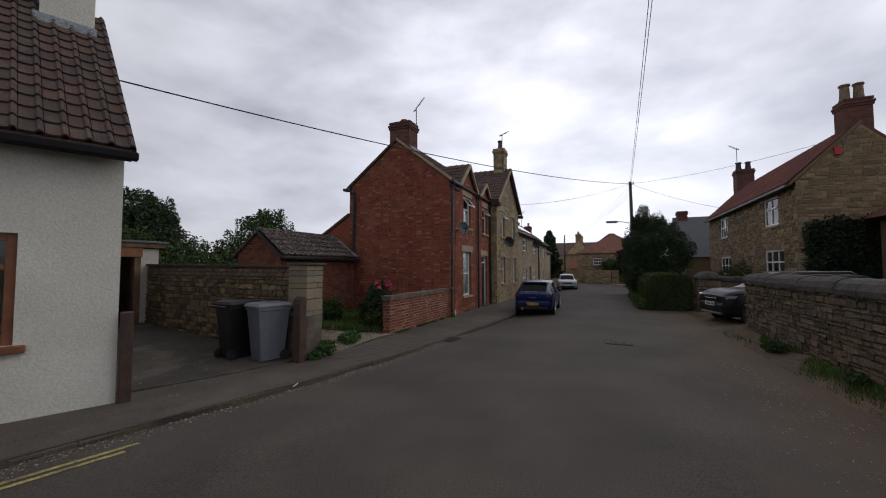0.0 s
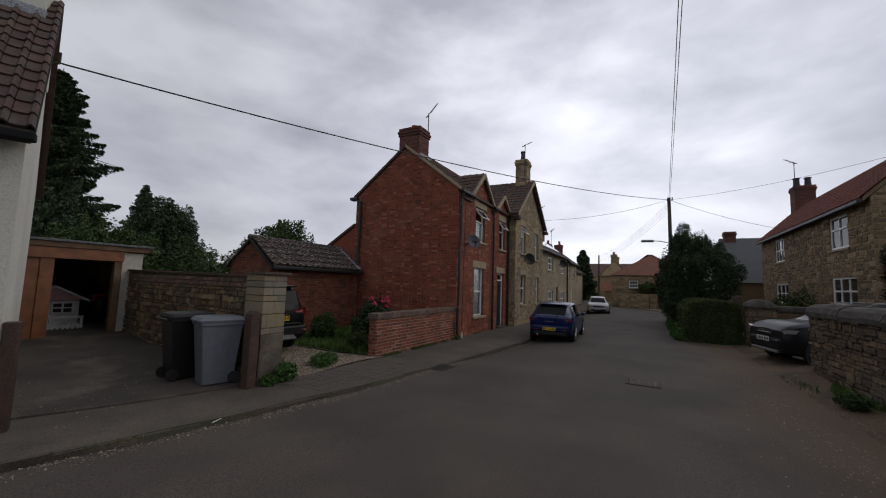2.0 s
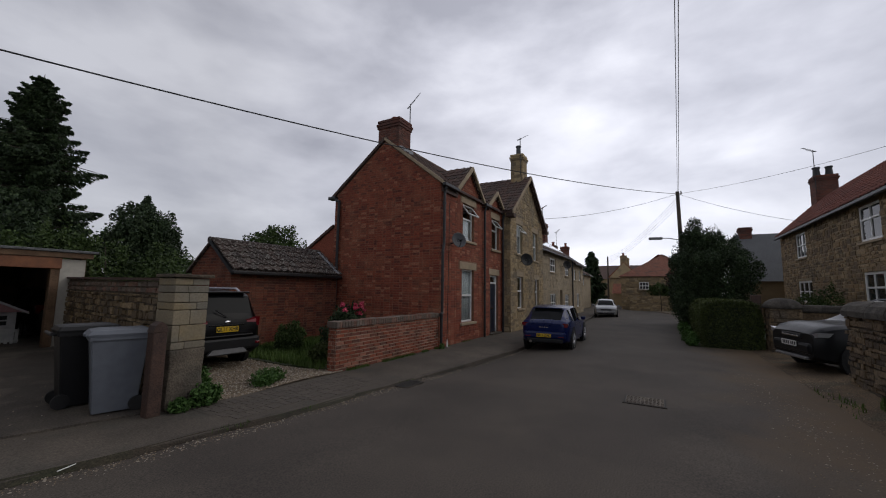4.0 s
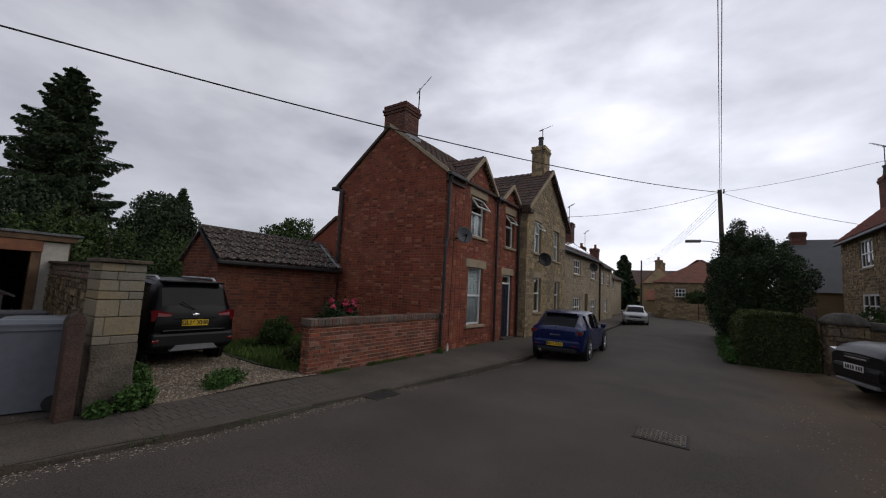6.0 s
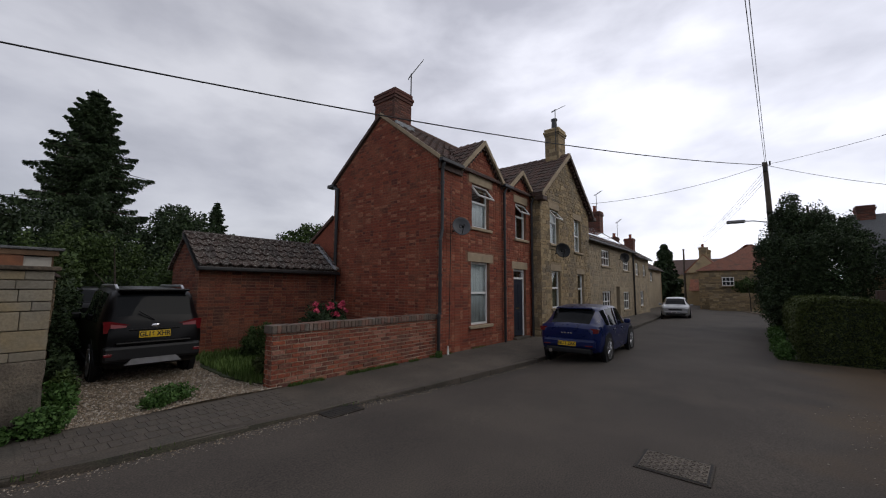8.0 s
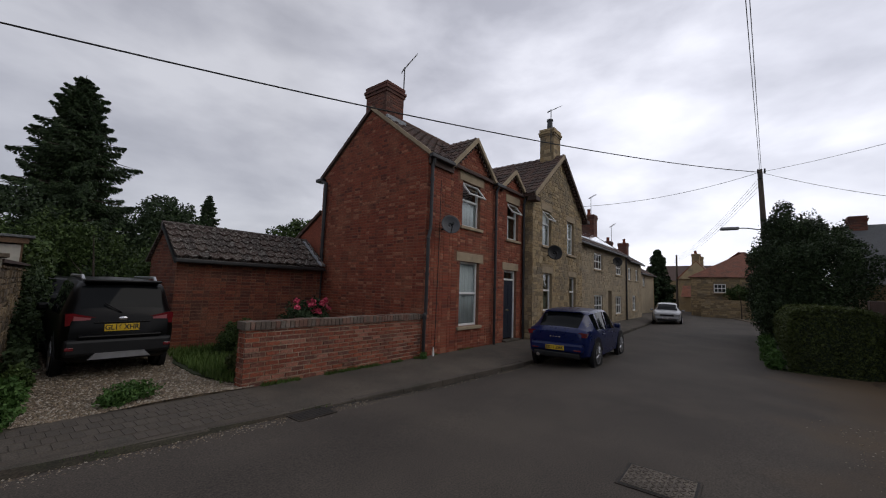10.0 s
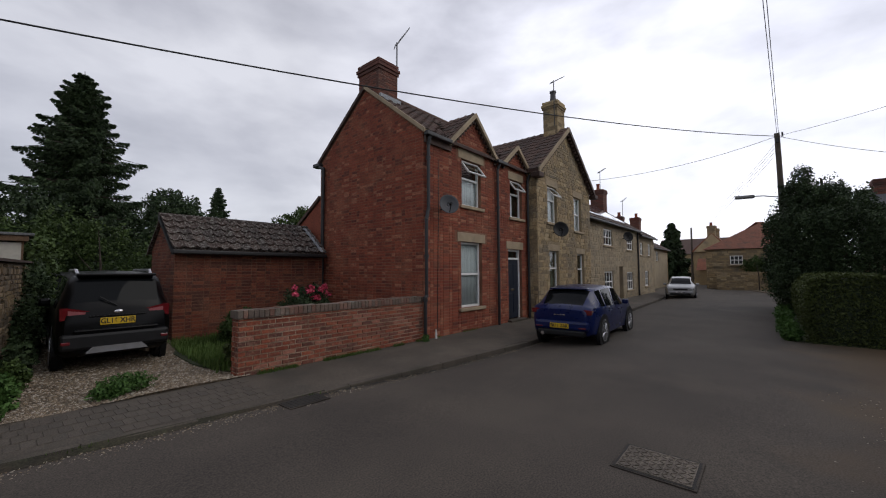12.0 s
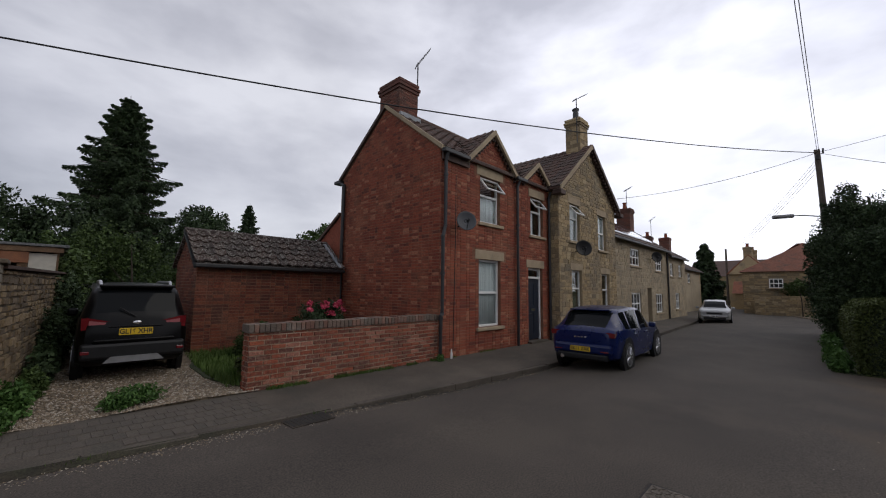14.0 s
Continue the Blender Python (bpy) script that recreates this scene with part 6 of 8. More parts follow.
# ---- right-hand stone house ----
rh = thing("pantiled_stone_house", (17.8, -6.5, 0), "brown stone house with red pantiled roof and white windows", "house")
RX0, RX1, RFY, RRY, RBY = 17.8, 30.4, -6.5, -8.35, -10.2
R_EAVE, R_RIDGE = 4.85, 6.75
BROWN_STONES = [(0.25, 0.165, 0.080), (0.38, 0.275, 0.155), (0.13, 0.088, 0.050), (0.29, 0.195, 0.10), (0.19, 0.13, 0.075), (0.095, 0.066, 0.040)]
R_STONE = surface("brown_ironstone", (0.19, 0.13, 0.07), (0.28, 0.20, 0.11), 2.2, 30, 0.93, 0.7, 0.015, pieces=BROWN_STONES, stain=((0.12, 0.095, 0.07), 1.3, 0.5), fine_mix=0.3)
R_PALE = surface("buff_ironstone", (0.17, 0.12, 0.066), (0.24, 0.175, 0.10), 2.2, 30, 0.93, 0.7, 0.015, pieces=[(0.21, 0.145, 0.075), (0.28, 0.20, 0.11), (0.14, 0.098, 0.056), (0.33, 0.245, 0.14), (0.18, 0.125, 0.068)], stain=((0.12, 0.095, 0.065), 1.3, 0.5), fine_mix=0.35)
POT_BUFF = surface("buff_chimney_pot", (0.19, 0.13, 0.085), (0.27, 0.19, 0.125), 4, 50, 0.9, 0.4, 0.005, stain=((0.07, 0.055, 0.045), 5, 0.6))
RM = wall_frame((RX0, RFY, 0), (1, 0, 0), (0, 1, 0))
r_holes = [(19.4 - RX0, 20.9 - RX0, 3.42, 4.62), (26.3 - RX0, 27.8 - RX0, 3.4, 4.6), (19.0 - RX0, 20.95 - RX0, 1.4, 2.42), (25.9 - RX0, 27.9 - RX0, 1.3, 2.3)]
slab_wall("wall", (RX0, RFY, 0), (1, 0, 0), (0, 1, 0), RX1 - RX0, -0.1, R_EAVE, 0.4, r_holes, STONE_MORTAR, rh, trim=(0.402, 0.402))
gt = [(0, R_EAVE), (RFY - RBY, R_EAVE), (RFY - RRY, R_RIDGE)]
slab_wall("gable_wall", (RX0, RFY, 0), (0, -1, 0), (-1, 0, 0), RFY - RBY, -0.1, R_EAVE, 0.4, [], STONE_MORTAR, rh, top=gt)
slab_wall("gable_wall", (RX1, RFY, 0), (0, -1, 0), (1, 0, 0), RFY - RBY, -0.1, R_EAVE, 0.4, [], R_STONE, rh, top=gt)
slab_wall("rear_wall", (RX0, RBY, 0), (1, 0, 0), (0, -1, 0), RX1 - RX0, -0.1, R_EAVE, 0.4, [], R_STONE, rh, trim=(0.402, 0.402))
r5 = random.Random(55)
pieces(lay(lambda a, b: minus(0, RX1 - RX0, r_holes, a, b), 0, R_EAVE, 0.15, (0.14, 0.42), 0.03, r5, bond=False, wobble=0.4), (RX0, RFY, 0), (1, 0, 0), (0, 1, 0), R_STONE, rh, "stone", 0, proud=0.02, rough=0.008, rng=r5, jag=0.02)


def r_gable(za, zb):
    if zb <= R_EAVE:
        return [(0, RFY - RBY)]
    f = max(0.0, (R_RIDGE - zb) / (R_RIDGE - R_EAVE))
    h = RFY - RRY
    return [(h * (1 - f), h * (1 + f))] if f > 0.05 else []


pieces(lay(r_gable, 0, R_RIDGE, 0.13, (0.16, 0.42), 0.024, r5, bond=False, wobble=0.35), (RX0, RFY, 0), (0, -1, 0), (-1, 0, 0), R_PALE, rh, "stone", 0, proud=0.018, rough=0.006, rng=r5, jag=0.015)
for s in (0, 1):
    y0 = RFY + 0.2 if s == 0 else RBY - 0.2
    roof_slab("roof", [(RX0 - 0.02, y0, R_EAVE - 0.05), (RX1, y0, R_EAVE - 0.05), (RX1, RRY, R_RIDGE + 0.08), (RX0 - 0.02, RRY, R_RIDGE + 0.08)], 0.1, RED_TILE, rh)
tile_field("roof_tiles", (RX0 - 0.04, RFY + 0.22, R_EAVE - 0.05), (RX1 - RX0, 0, 0), (0, RRY - RFY - 0.22, R_RIDGE - R_EAVE + 0.13), RED_TILE, rh, 0.3, 0.26, shape="pan", roll=0.05)
bm = bmesh.new()
prism(bm, [(RX0 - 0.06, RFY + 0.2, R_EAVE - 0.02), (RX0 - 0.06, RRY, R_RIDGE + 0.14), (RX0 - 0.06, RRY, R_RIDGE - 0.02), (RX0 - 0.06, RFY + 0.2, R_EAVE - 0.16)], (0.06, 0, 0))
part("verge", bm, R_PALE, rh)
part("gutter", boxes((RX0, RX1, RFY + 0.2, RFY + 0.32, R_EAVE - 0.2, R_EAVE - 0.09), bevel=0.02), BLACK_IRON, rh)
for i, h in enumerate(r_holes):
    w = h[1] - h[0]
    window(RM, *h, rh, bars=((h[2] + h[3]) / 2,) if i else (4.15,), mull=(h[0] + w / 2,) if i == 0 else (h[0] + w / 3, h[0] + 2 * w / 3), pane=PANE, depth=0.03, fw=0.085)
chimney(RX0 + 0.02, RX0 + 0.7, -8.7, -7.95, 6.3, 7.68, rh, CHIMNEY_BRICK, SOOT_MORTAR, pots=((RX0 + 0.36, -8.12, 0.14, 0.55), (RX0 + 0.36, -8.5, 0.14, 0.55)), pot_mat=POT_BUFF)
chimney(RX1 - 0.8, RX1, -8.8, -7.9, 6.3, 7.95, rh, CHIMNEY_BRICK, SOOT_MORTAR, pots=((RX1 - 0.4, -8.1, 0.15, 0.45), (RX1 - 0.4, -8.6, 0.15, 0.45)), pot_mat=BLACK_IRON)
aerial(RX1 - 0.9, -7.9, 7.0, 9.3, 0.3, length=0.9)
part("alarm_box", boxes((RX0 - 0.1, RX0 - 0.02, -7.78, -7.58, 5.68, 5.98), bevel=0.02), plain("red_alarm_box", (0.4, 0.02, 0.02), 0.4), rh, "red alarm box")
rng = np.random.default_rng(77)
leaves("ivy", rng, [(RX0 - 0.08, -6.95 - 0.33 * (i % 6), 1.3 + 0.55 * (i // 6) + 0.1 * (i % 3), 0.14, 0.36, 0.42) for i in range(24)], 14000, 0.07, IVY_HEDGE_SHADE, rh, "dark ivy on the gable", hollow=0.2)
# small gabled porch in front of that gable
po = thing("stone_outhouse", (16.6, -9.3, 0), "small stone outhouse with low gabled roof", "outbuilding")
part("wall", boxes((15.2, 17.6, -11.5, -8.6, -0.1, 3.3)), R_PALE, po)
bm = bmesh.new()
prism(bm, [(15.0, -8.2, 3.35), (15.0, -10.0, 4.6), (15.0, -11.8, 3.35)], (2.7, 0, 0))
part("roof", bm, RED_TILE, po)

# ---- slate-roofed barn and far houses ----
def far_house(name, x0, x1, y0, y1, eave, ridge, axis, wall_mat, roof_mat, label, wins=(), hip=False):
    t = thing(name, ((x0 + x1) / 2, (y0 + y1) / 2, 0), label, "house")
    part("wall", boxes((x0, x1, y0, y1, -0.15, eave)), wall_mat, t)
    o = 0.2
    bm = bmesh.new()
    if axis == "x":
        ym = (y0 + y1) / 2
        h = (y1 - y0) / 2 if hip else 0
        prism_pts = [(x0 - o, y0 - o, eave - 0.1), (x1 + o, y0 - o, eave - 0.1), (x1 + o, y1 + o, eave - 0.1), (x0 - o, y1 + o, eave - 0.1)]
        v = [bm.verts.new(p) for p in prism_pts]
        a, b = bm.verts.new((x0 - o + h, ym, ridge)), bm.verts.new((x1 + o - h, ym, ridge))
        for q in ((v[0], v[1], b, a), (v[2], v[3], a, b), (v[1], v[2], b), (v[3], v[0], a), (v[3], v[2], v[1], v[0])):
            bm.faces.new(q)
        part("roof", bm, roof_mat, t)
        if not hip:
            for xx, ww in ((x0, 0.25), (x1 - 0.25, 0.25)):
                b2 = bmesh.new()
                prism(b2, [(xx - 0.23, y0, eave - 0.12), (xx - 0.23, y1, eave - 0.12), (xx - 0.23, ym, ridge - 0.1)], (0.3 if xx == x0 else 0.7, 0, 0))
                part("gable_wall", b2, wall_mat, t)
    else:
        xm = (x0 + x1) / 2
        h = (x1 - x0) / 2 if hip else 0
        v = [bm.verts.new(p) for p in [(x0 - o, y0 - o, eave - 0.1), (x1 + o, y0 - o, eave - 0.1), (x1 + o, y1 + o, eave - 0.1), (x0 - o, y1 + o, eave - 0.1)]]
        a, b = bm.verts.new((xm, y0 - o + h, ridge)), bm.verts.new((xm, y1 + o - h, ridge))
        for q in ((v[1], v[2], b, a), (v[3], v[0], a, b), (v[0], v[1], a), (v[2], v[3], b), (v[3], v[2], v[1], v[0])):
            bm.faces.new(q)
        part("roof", bm, roof_mat, t)
    for kind, c, a, b, z0, z1 in wins:
        if kind == "x":
            m = wall_frame((c, 0, 0), (0, 1, 0), (-1, 0, 0))
        else:
            m = wall_frame((0, c, 0), (1, 0, 0), (0, -1 if c < 3 else -1, 0))
        window(m @ Matrix.Translation((0, 0.13, 0)), a, b, z0, z1, t, bars=((z0 + z1) / 2,), mull=((a * 2 + b) / 3, (a + 2 * b) / 3), pane=PANE, sill=True, depth=0.08)
    return t


barn = far_house("slate_barn", 31.5, 38, -12.5, -5.2, 2.5, 5.6, "y", R_PALE, SLATE, "stone barn with grey slate roof behind the trees")
chimney(34.4, 35.1, -5.95, -5.3, 4.9, 6.05, barn, CHIMNEY_BRICK, SOOT_MORTAR)
far_cottage = far_house("pantiled_cottage", 44.2, 52, -4.2, 2.75, 3.3, 5.6, "y", STONE, PANTILE, "stone cottage with orange pantiled hipped roof at the bend", wins=[("x", 44.2, 0.35, 1.15, 1.95, 2.65)], hip=True)
pieces(lay(lambda a, b: minus(0, 6.95, [(4.5, 5.4, 1.85, 2.75)], a, b), 0.0, 3.2, 0.17, (0.18, 0.5), 0.035, r5, bond=False, wobble=0.4), (44.2, -4.2, 0), (0, 1, 0), (-1, 0, 0), STONE, far_cottage, "stone", 0, proud=0.025, rough=0.01, rng=r5, jag=0.02)
fw_ = thing("far_garden_wall", (42.6, 0, 0), "rubble stone garden wall in front of the far cottage", "wall")
part("core", boxes((42.6, 42.9, -1.3, 1.95, -0.1, 1.38)), STONE_MORTAR, fw_)
pieces(lay(lambda a, b: [(0, 3.25)], 0, 1.38, 0.14, (0.2, 0.45), 0.025, r5, bond=False, wobble=0.3), (42.6, -1.3, 0), (0, 1, 0), (-1, 0, 0), STONE, fw_, "stone", 0, proud=0.02, rng=r5)
part("core", boxes((42.95, 44.1, 1.75, 2.0, -0.1, 1.3)), STONE, fw_)
fh2 = far_house("tall_stone_house", 56, 66, 1.6, 5.0, 3.6, 5.5, "x", STONE, PANTILE, "tall stone house with chimneys further along the bend")
chimney(56.1, 56.7, 3.0, 3.7, 4.9, 6.3, fh2, STONE, STONE_MORTAR, course=0.2, ln=(0.4, 0.3), pots=((56.4, 3.35, 0.13, 0.3),))
chimney(61.1, 61.7, 3.0, 3.7, 4.9, 6.4, fh2, STONE, STONE_MORTAR, course=0.2, ln=(0.4, 0.3), pots=((61.4, 3.35, 0.13, 0.3),))
far_house("low_pantiled_barn", 52.5, 55.5, 2.9, 4.2, 1.6, 2.7, "y", STONE, PANTILE, "low stone outbuilding with orange pantiles")
far_house("distant_house", 74, 84, -2, 12, 4, 6.5, "y", STONE, TILE, "distant stone house where the street ends")

# ---- lettering ----
def lettering(name, text, size, m, material, parent):
    """Raised characters in the plane of m, centred on its origin."""
    cu = bpy.data.curves.new(name, 'FONT')
    cu.body, cu.size, cu.align_x, cu.align_y, cu.extrude, cu.offset = text, size, 'CENTER', 'CENTER', 0.001, size * 0.028
    tmp = bpy.data.objects.new(name, cu)
    scene.collection.objects.link(tmp)
    me = bpy.data.meshes.new_from_object(tmp.evaluated_get(bpy.context.evaluated_depsgraph_get()))
    bpy.data.objects.remove(tmp)
    me.transform(m)
    me.materials.append(material)
    return adopt(new(name, me), parent)


# ---- vehicles ----
def spline(xs, ctrl):
    """Smooth values at xs through control rows (x, v...)."""
    c = np.array(ctrl, float)
    out = []
    for x in xs:
        i = min(max(np.searchsorted(c[:, 0], x) - 1, 0), len(c) - 2)
        a, b = c[i], c[i + 1]
        h = b[0] - a[0]
        t = min(max((x - a[0]) / h, 0), 1)
        ma = (b[1:] - c[max(i - 1, 0), 1:]) / (b[0] - c[max(i - 1, 0), 0])
        mb = (c[min(i + 2, len(c) - 1), 1:] - a[1:]) / (c[min(i + 2, len(c) - 1), 0] - a[0])
        t2, t3 = t * t, t * t * t
        out.append((2 * t3 - 3 * t2 + 1) * a[1:] + (t3 - 2 * t2 + t) * h * ma * 0.8 + (-2 * t3 + 3 * t2) * b[1:] + (t3 - t2) * h * mb * 0.8)
    return out


def car(name, at, heading, ctrl, glass, paint, label, wheels, rim, width=1.0, tall=1.0, size=1.0):
    """ctrl rows: x, floor, belt, top, half width at belt, half width at roof. glass: (screens [(x0, x1)], sides [(x0, x1)])."""
    t = thing(name, at, label, "car")
    M = Matrix.Translation(at) @ Matrix.Rotation(radians(heading), 4, 'Z') @ Matrix.Diagonal((size, width * size, tall * size, 1))
    screens, sides = glass
    x0, x1 = ctrl[0][0], ctrl[-1][0]
    cuts = {v for g in screens + sides for v in g}
    xs = sorted({round(v, 4) for v in list(np.linspace(x0, x1, 56)) if min(abs(v - c) for c in cuts) > 0.025} | cuts | {x0, x1})
    rows = []
    for x, (zb, ze, zt, wb, wr) in zip(xs, spline(xs, ctrl)):
        zt = max(zt, ze + 0.012)
        wr = min(wr, wb * 0.985)
        half = [(0.0, zb), (wb * 0.80, zb), (wb * 0.955, zb + 0.07), (wb * 0.995, zb + (ze - zb) * 0.42), (wb, zb + (ze - zb) * 0.62), (wb * 0.985, ze - 0.05), (wb * 0.965, ze),
                (wr + (wb * 0.965 - wr) * 0.08, zt - 0.075 * min(1, (zt - ze) / 0.3)), (wr * 0.93, zt - 0.018 * min(1, (zt - ze) / 0.3)), (wr * 0.62, zt + 0.004), (0.0, zt + 0.016)]
        ring = half + [(-y, z) for y, z in half[-2:0:-1]]
        rows.append([M @ Vector((x, y, z)) for y, z in ring])
    n, k = len(rows[0]), 10
    body, gl = ([], []), {}
    flat = [p for r in rows for p in r]
    bf = []
    for i in range(len(xs) - 1):
        xm = (xs[i] + xs[i + 1]) / 2
        for j in range(n):
            jj = j if j < k else n - 1 - j
            f = (i * n + j, i * n + (j + 1) % n, (i + 1) * n + (j + 1) % n, (i + 1) * n + j)
            tag = None
            if jj == 6 and any(a < xm < b for a, b in sides):
                s = [q for q, (a, b) in enumerate(sides) if a < xm < b][0]
                tag = ("side_window", s, j < k)
            if jj in (8, 9) and any(a < xm < b for a, b in screens):
                s = [q for q, (a, b) in enumerate(screens) if a < xm < b][0]
                tag = ("rear_window" if xm < 0 else "windscreen", s, True)
            if tag:
                gl.setdefault(tag, []).append(f)
            else:
                bf.append(f)
    bf.append(tuple(range(n))[::-1])
    bf.append(tuple((len(xs) - 1) * n + q for q in range(n)))

    def sub(fs):
        used = sorted({v for f in fs for v in f})
        ix = {v: q for q, v in enumerate(used)}
        return [flat[v] for v in used], [tuple(ix[v] for v in f) for f in fs]

    v, f = sub(bf)
    ob = raw("body", v, f, paint, t, smooth=True)
    es = ob.modifiers.new("edges", 'EDGE_SPLIT')
    es.split_angle = radians(38)
    for (nm, s, side), fs in gl.items():
        v, f = sub(fs)
        raw(nm, v, f, CAR_GLASS, t, smooth=True)
    W = max(c[4] for c in ctrl)
    for wx, r in wheels:
        for s in (-1, 1):
            bm = bmesh.new()
            cyl(bm, M @ Vector((wx, s * (W - 0.10), r + 0.0)), M @ Vector((wx, s * (W + 0.004), r + 0.0)), r + 0.055, n=28)
            part("wheel_arch", bm, BLACK_PLASTIC, t)
            bm = bmesh.new()
            prof = [(r * 0.66, W - 0.16), (r * 0.95, W - 0.17), (r, W - 0.13), (r, W - 0.03), (r * 0.95, W + 0.012), (r * 0.70, W + 0.014)]
            rings(bm, [[M @ Vector((wx + q * math.cos(a), s * w, r + q * math.sin(a))) for a in [2 * math.pi * i / 28 for i in range(28)]] for q, w in prof], cap=False)
            wheel = part("wheel", bm, TYRE, t, smooth=True)
            bm = bmesh.new()
            cyl(bm, M @ Vector((wx, s * (W - 0.05), r)), M @ Vector((wx, s * (W - 0.03), r)), r * 0.68, n=24)
            part("brake_disc", bm, BLACK_PLASTIC, wheel)
            bm = bmesh.new()
            for i in range(10):
                a = 2 * math.pi * (i + 0.5) / 10
                cyl(bm, M @ Vector((wx + 0.04 * math.cos(a), s * (W + 0.006), r + 0.04 * math.sin(a))), M @ Vector((wx + r * 0.66 * math.cos(a + (0.1 if i % 2 else -0.1)), s * (W + 0.008), r + r * 0.66 * math.sin(a + (0.1 if i % 2 else -0.1)))), 0.022, 0.017, n=5)
            rings(bm, [[M @ Vector((wx + q * math.cos(a), s * w, r + q * math.sin(a))) for a in [2 * math.pi * i / 28 for i in range(28)]] for q, w in ((r * 0.72, W + 0.0), (r * 0.72, W + 0.018), (r * 0.64, W + 0.016), (r * 0.64, W - 0.03))], cap=False)
            cyl(bm, M @ Vector((wx, s * (W - 0.02), r)), M @ Vector((wx, s * (W + 0.02), r)), 0.06, n=12)
            part("rim", bm, rim, wheel)
    return t, M


def block(t, name, m, r, mat, bevel=0.015, label="", parent=None):
    return part(name, boxes(r, m=m, bevel=bevel), mat, parent or t, label)


def plate(t, m, pos, text, mat, facing=-1):
    """A number plate with its characters; facing -1 for the rear."""
    x, y, z = pos
    pl = block(t, "number_plate", m, (x - 0.008, x + 0.008, y - 0.26, y + 0.26, z - 0.056, z + 0.056), mat, 0.003)
    q = m @ Matrix.Translation((x + facing * 0.0095, y, z)) @ Matrix.Rotation(radians(90 * facing), 4, 'Z') @ Matrix.Rotation(radians(90), 4, 'X')
    if text:
        lettering("characters", text, 0.112, q, INK, pl)
    else:
        for i in range(7):
            a = -0.21 + i * 0.065 + (0.03 if i > 3 else 0)
            block(t, "character_bar", m, (x + facing * 0.009 - 0.001, x + facing * 0.009 + 0.001, y + a, y + a + 0.04, z - 0.036, z + 0.036), INK, 0, parent=pl)
    return pl


# black compact off-roader on the gravel
suv_ctrl = [(-1.99, 0.36, 0.94, 0.98, 0.74, 0.62), (-1.93, 0.30, 1.00, 1.12, 0.83, 0.66), (-1.76, 0.28, 1.03, 1.50, 0.865, 0.66), (-1.60, 0.27, 1.03, 1.575, 0.875, 0.68), (-0.6, 0.22, 1.00, 1.635, 0.875, 0.70), (0.3, 0.2, 0.97, 1.60, 0.875, 0.68),
            (0.62, 0.2, 0.97, 1.50, 0.875, 0.61), (1.12, 0.2, 0.99, 1.08, 0.87, 0.66), (1.55, 0.22, 0.95, 1.0, 0.85, 0.66), (1.86, 0.28, 0.85, 0.9, 0.78, 0.62), (1.97, 0.34, 0.72, 0.76, 0.66, 0.52)]
SUV_AT, SUV_TURN = (7.46, 8.86, 0.02), 87
suv, sm = car("suv_car", SUV_AT, SUV_TURN, suv_ctrl, ([(-1.92, -1.76), (0.64, 1.10)], [(-1.5, -0.95), (-0.88, 0.0), (0.08, 0.75)]), BLACK_PAINT, "black compact SUV parked on gravel, seen from behind", ((-1.22, 0.33), (1.3, 0.33)), ALLOY, width=0.82, tall=0.955)
block(suv, "spoiler", sm, (-1.86, -1.58, -0.60, 0.60, 1.555, 1.60), BLACK_PAINT, 0.02)
block(suv, "bumper", sm, (-2.06, -1.80, -0.80, 0.80, 0.40, 0.66), BLACK_PLASTIC, 0.05)
block(suv, "bumper_ledge", sm, (-2.05, -1.9, -0.62, 0.62, 0.67, 0.72), BLACK_PAINT, 0.02)
bm = bmesh.new()
prism(bm, [sm @ Vector((-2.085, y, z)) for y, z in ((-0.46, 0.35), (0.46, 0.35), (0.36, 0.445), (-0.36, 0.445))], (sm.to_3x3() @ Vector((0.08, 0, 0))))
part("skid_plate", bm, SILVER_TRIM, suv, "silver skid plate")
for s in (-1, 1):
    bm = bmesh.new()
    prism(bm, [sm @ Vector((-1.985, s * y, z)) for y, z in ((0.80, 0.87), (0.81, 1.06), (0.72, 1.065), (0.40, 0.995), (0.43, 0.94), (0.64, 0.89))], sm.to_3x3() @ Vector((0.26, 0, 0)))
    lamp = part("tail_light", bm, RED_LENS, suv)
    bm = bmesh.new()
    prism(bm, [sm @ Vector((-1.995, s * y, z)) for y, z in ((0.70, 0.95), (0.70, 1.02), (0.46, 0.985), (0.47, 0.955))], sm.to_3x3() @ Vector((0.02, 0, 0)))
    part("pale_lens", bm, PALE_RED_LENS, lamp, "pale pink lamp lens")
    block(suv, "reflector", sm, (-2.068, -2.03, s * 0.72 - 0.06, s * 0.72 + 0.06, 0.50, 0.55), RED_LENS, 0.008)
    bm = bmesh.new()
    tube(bm, [sm @ Vector(p) for p in ((-1.5, s * 0.57, 1.585), (-1.35, s * 0.58, 1.655), (0.2, s * 0.58, 1.66), (0.4, s * 0.57, 1.58))], 0.024, 8)
    part("roof_rail", bm, ALLOY, suv)
    block(suv, "door_mirror", sm, (0.62, 0.78, s * 0.96 - 0.1, s * 0.96 + 0.1, 0.95, 1.1), BLACK_PAINT, 0.04)
    block(suv, "sill_cladding", sm, (-0.95, 1.0, s * 0.86 - 0.025, s * 0.86 + 0.025, 0.2, 0.34), BLACK_PLASTIC, 0.01)
bm = bmesh.new()
cyl(bm, sm @ Vector((-1.955, 0.28, 1.22)), sm @ Vector((-1.985, 0.02, 1.07)), 0.011, n=6)
part("rear_wiper", bm, BLACK_PLASTIC, suv)
bm = bmesh.new()
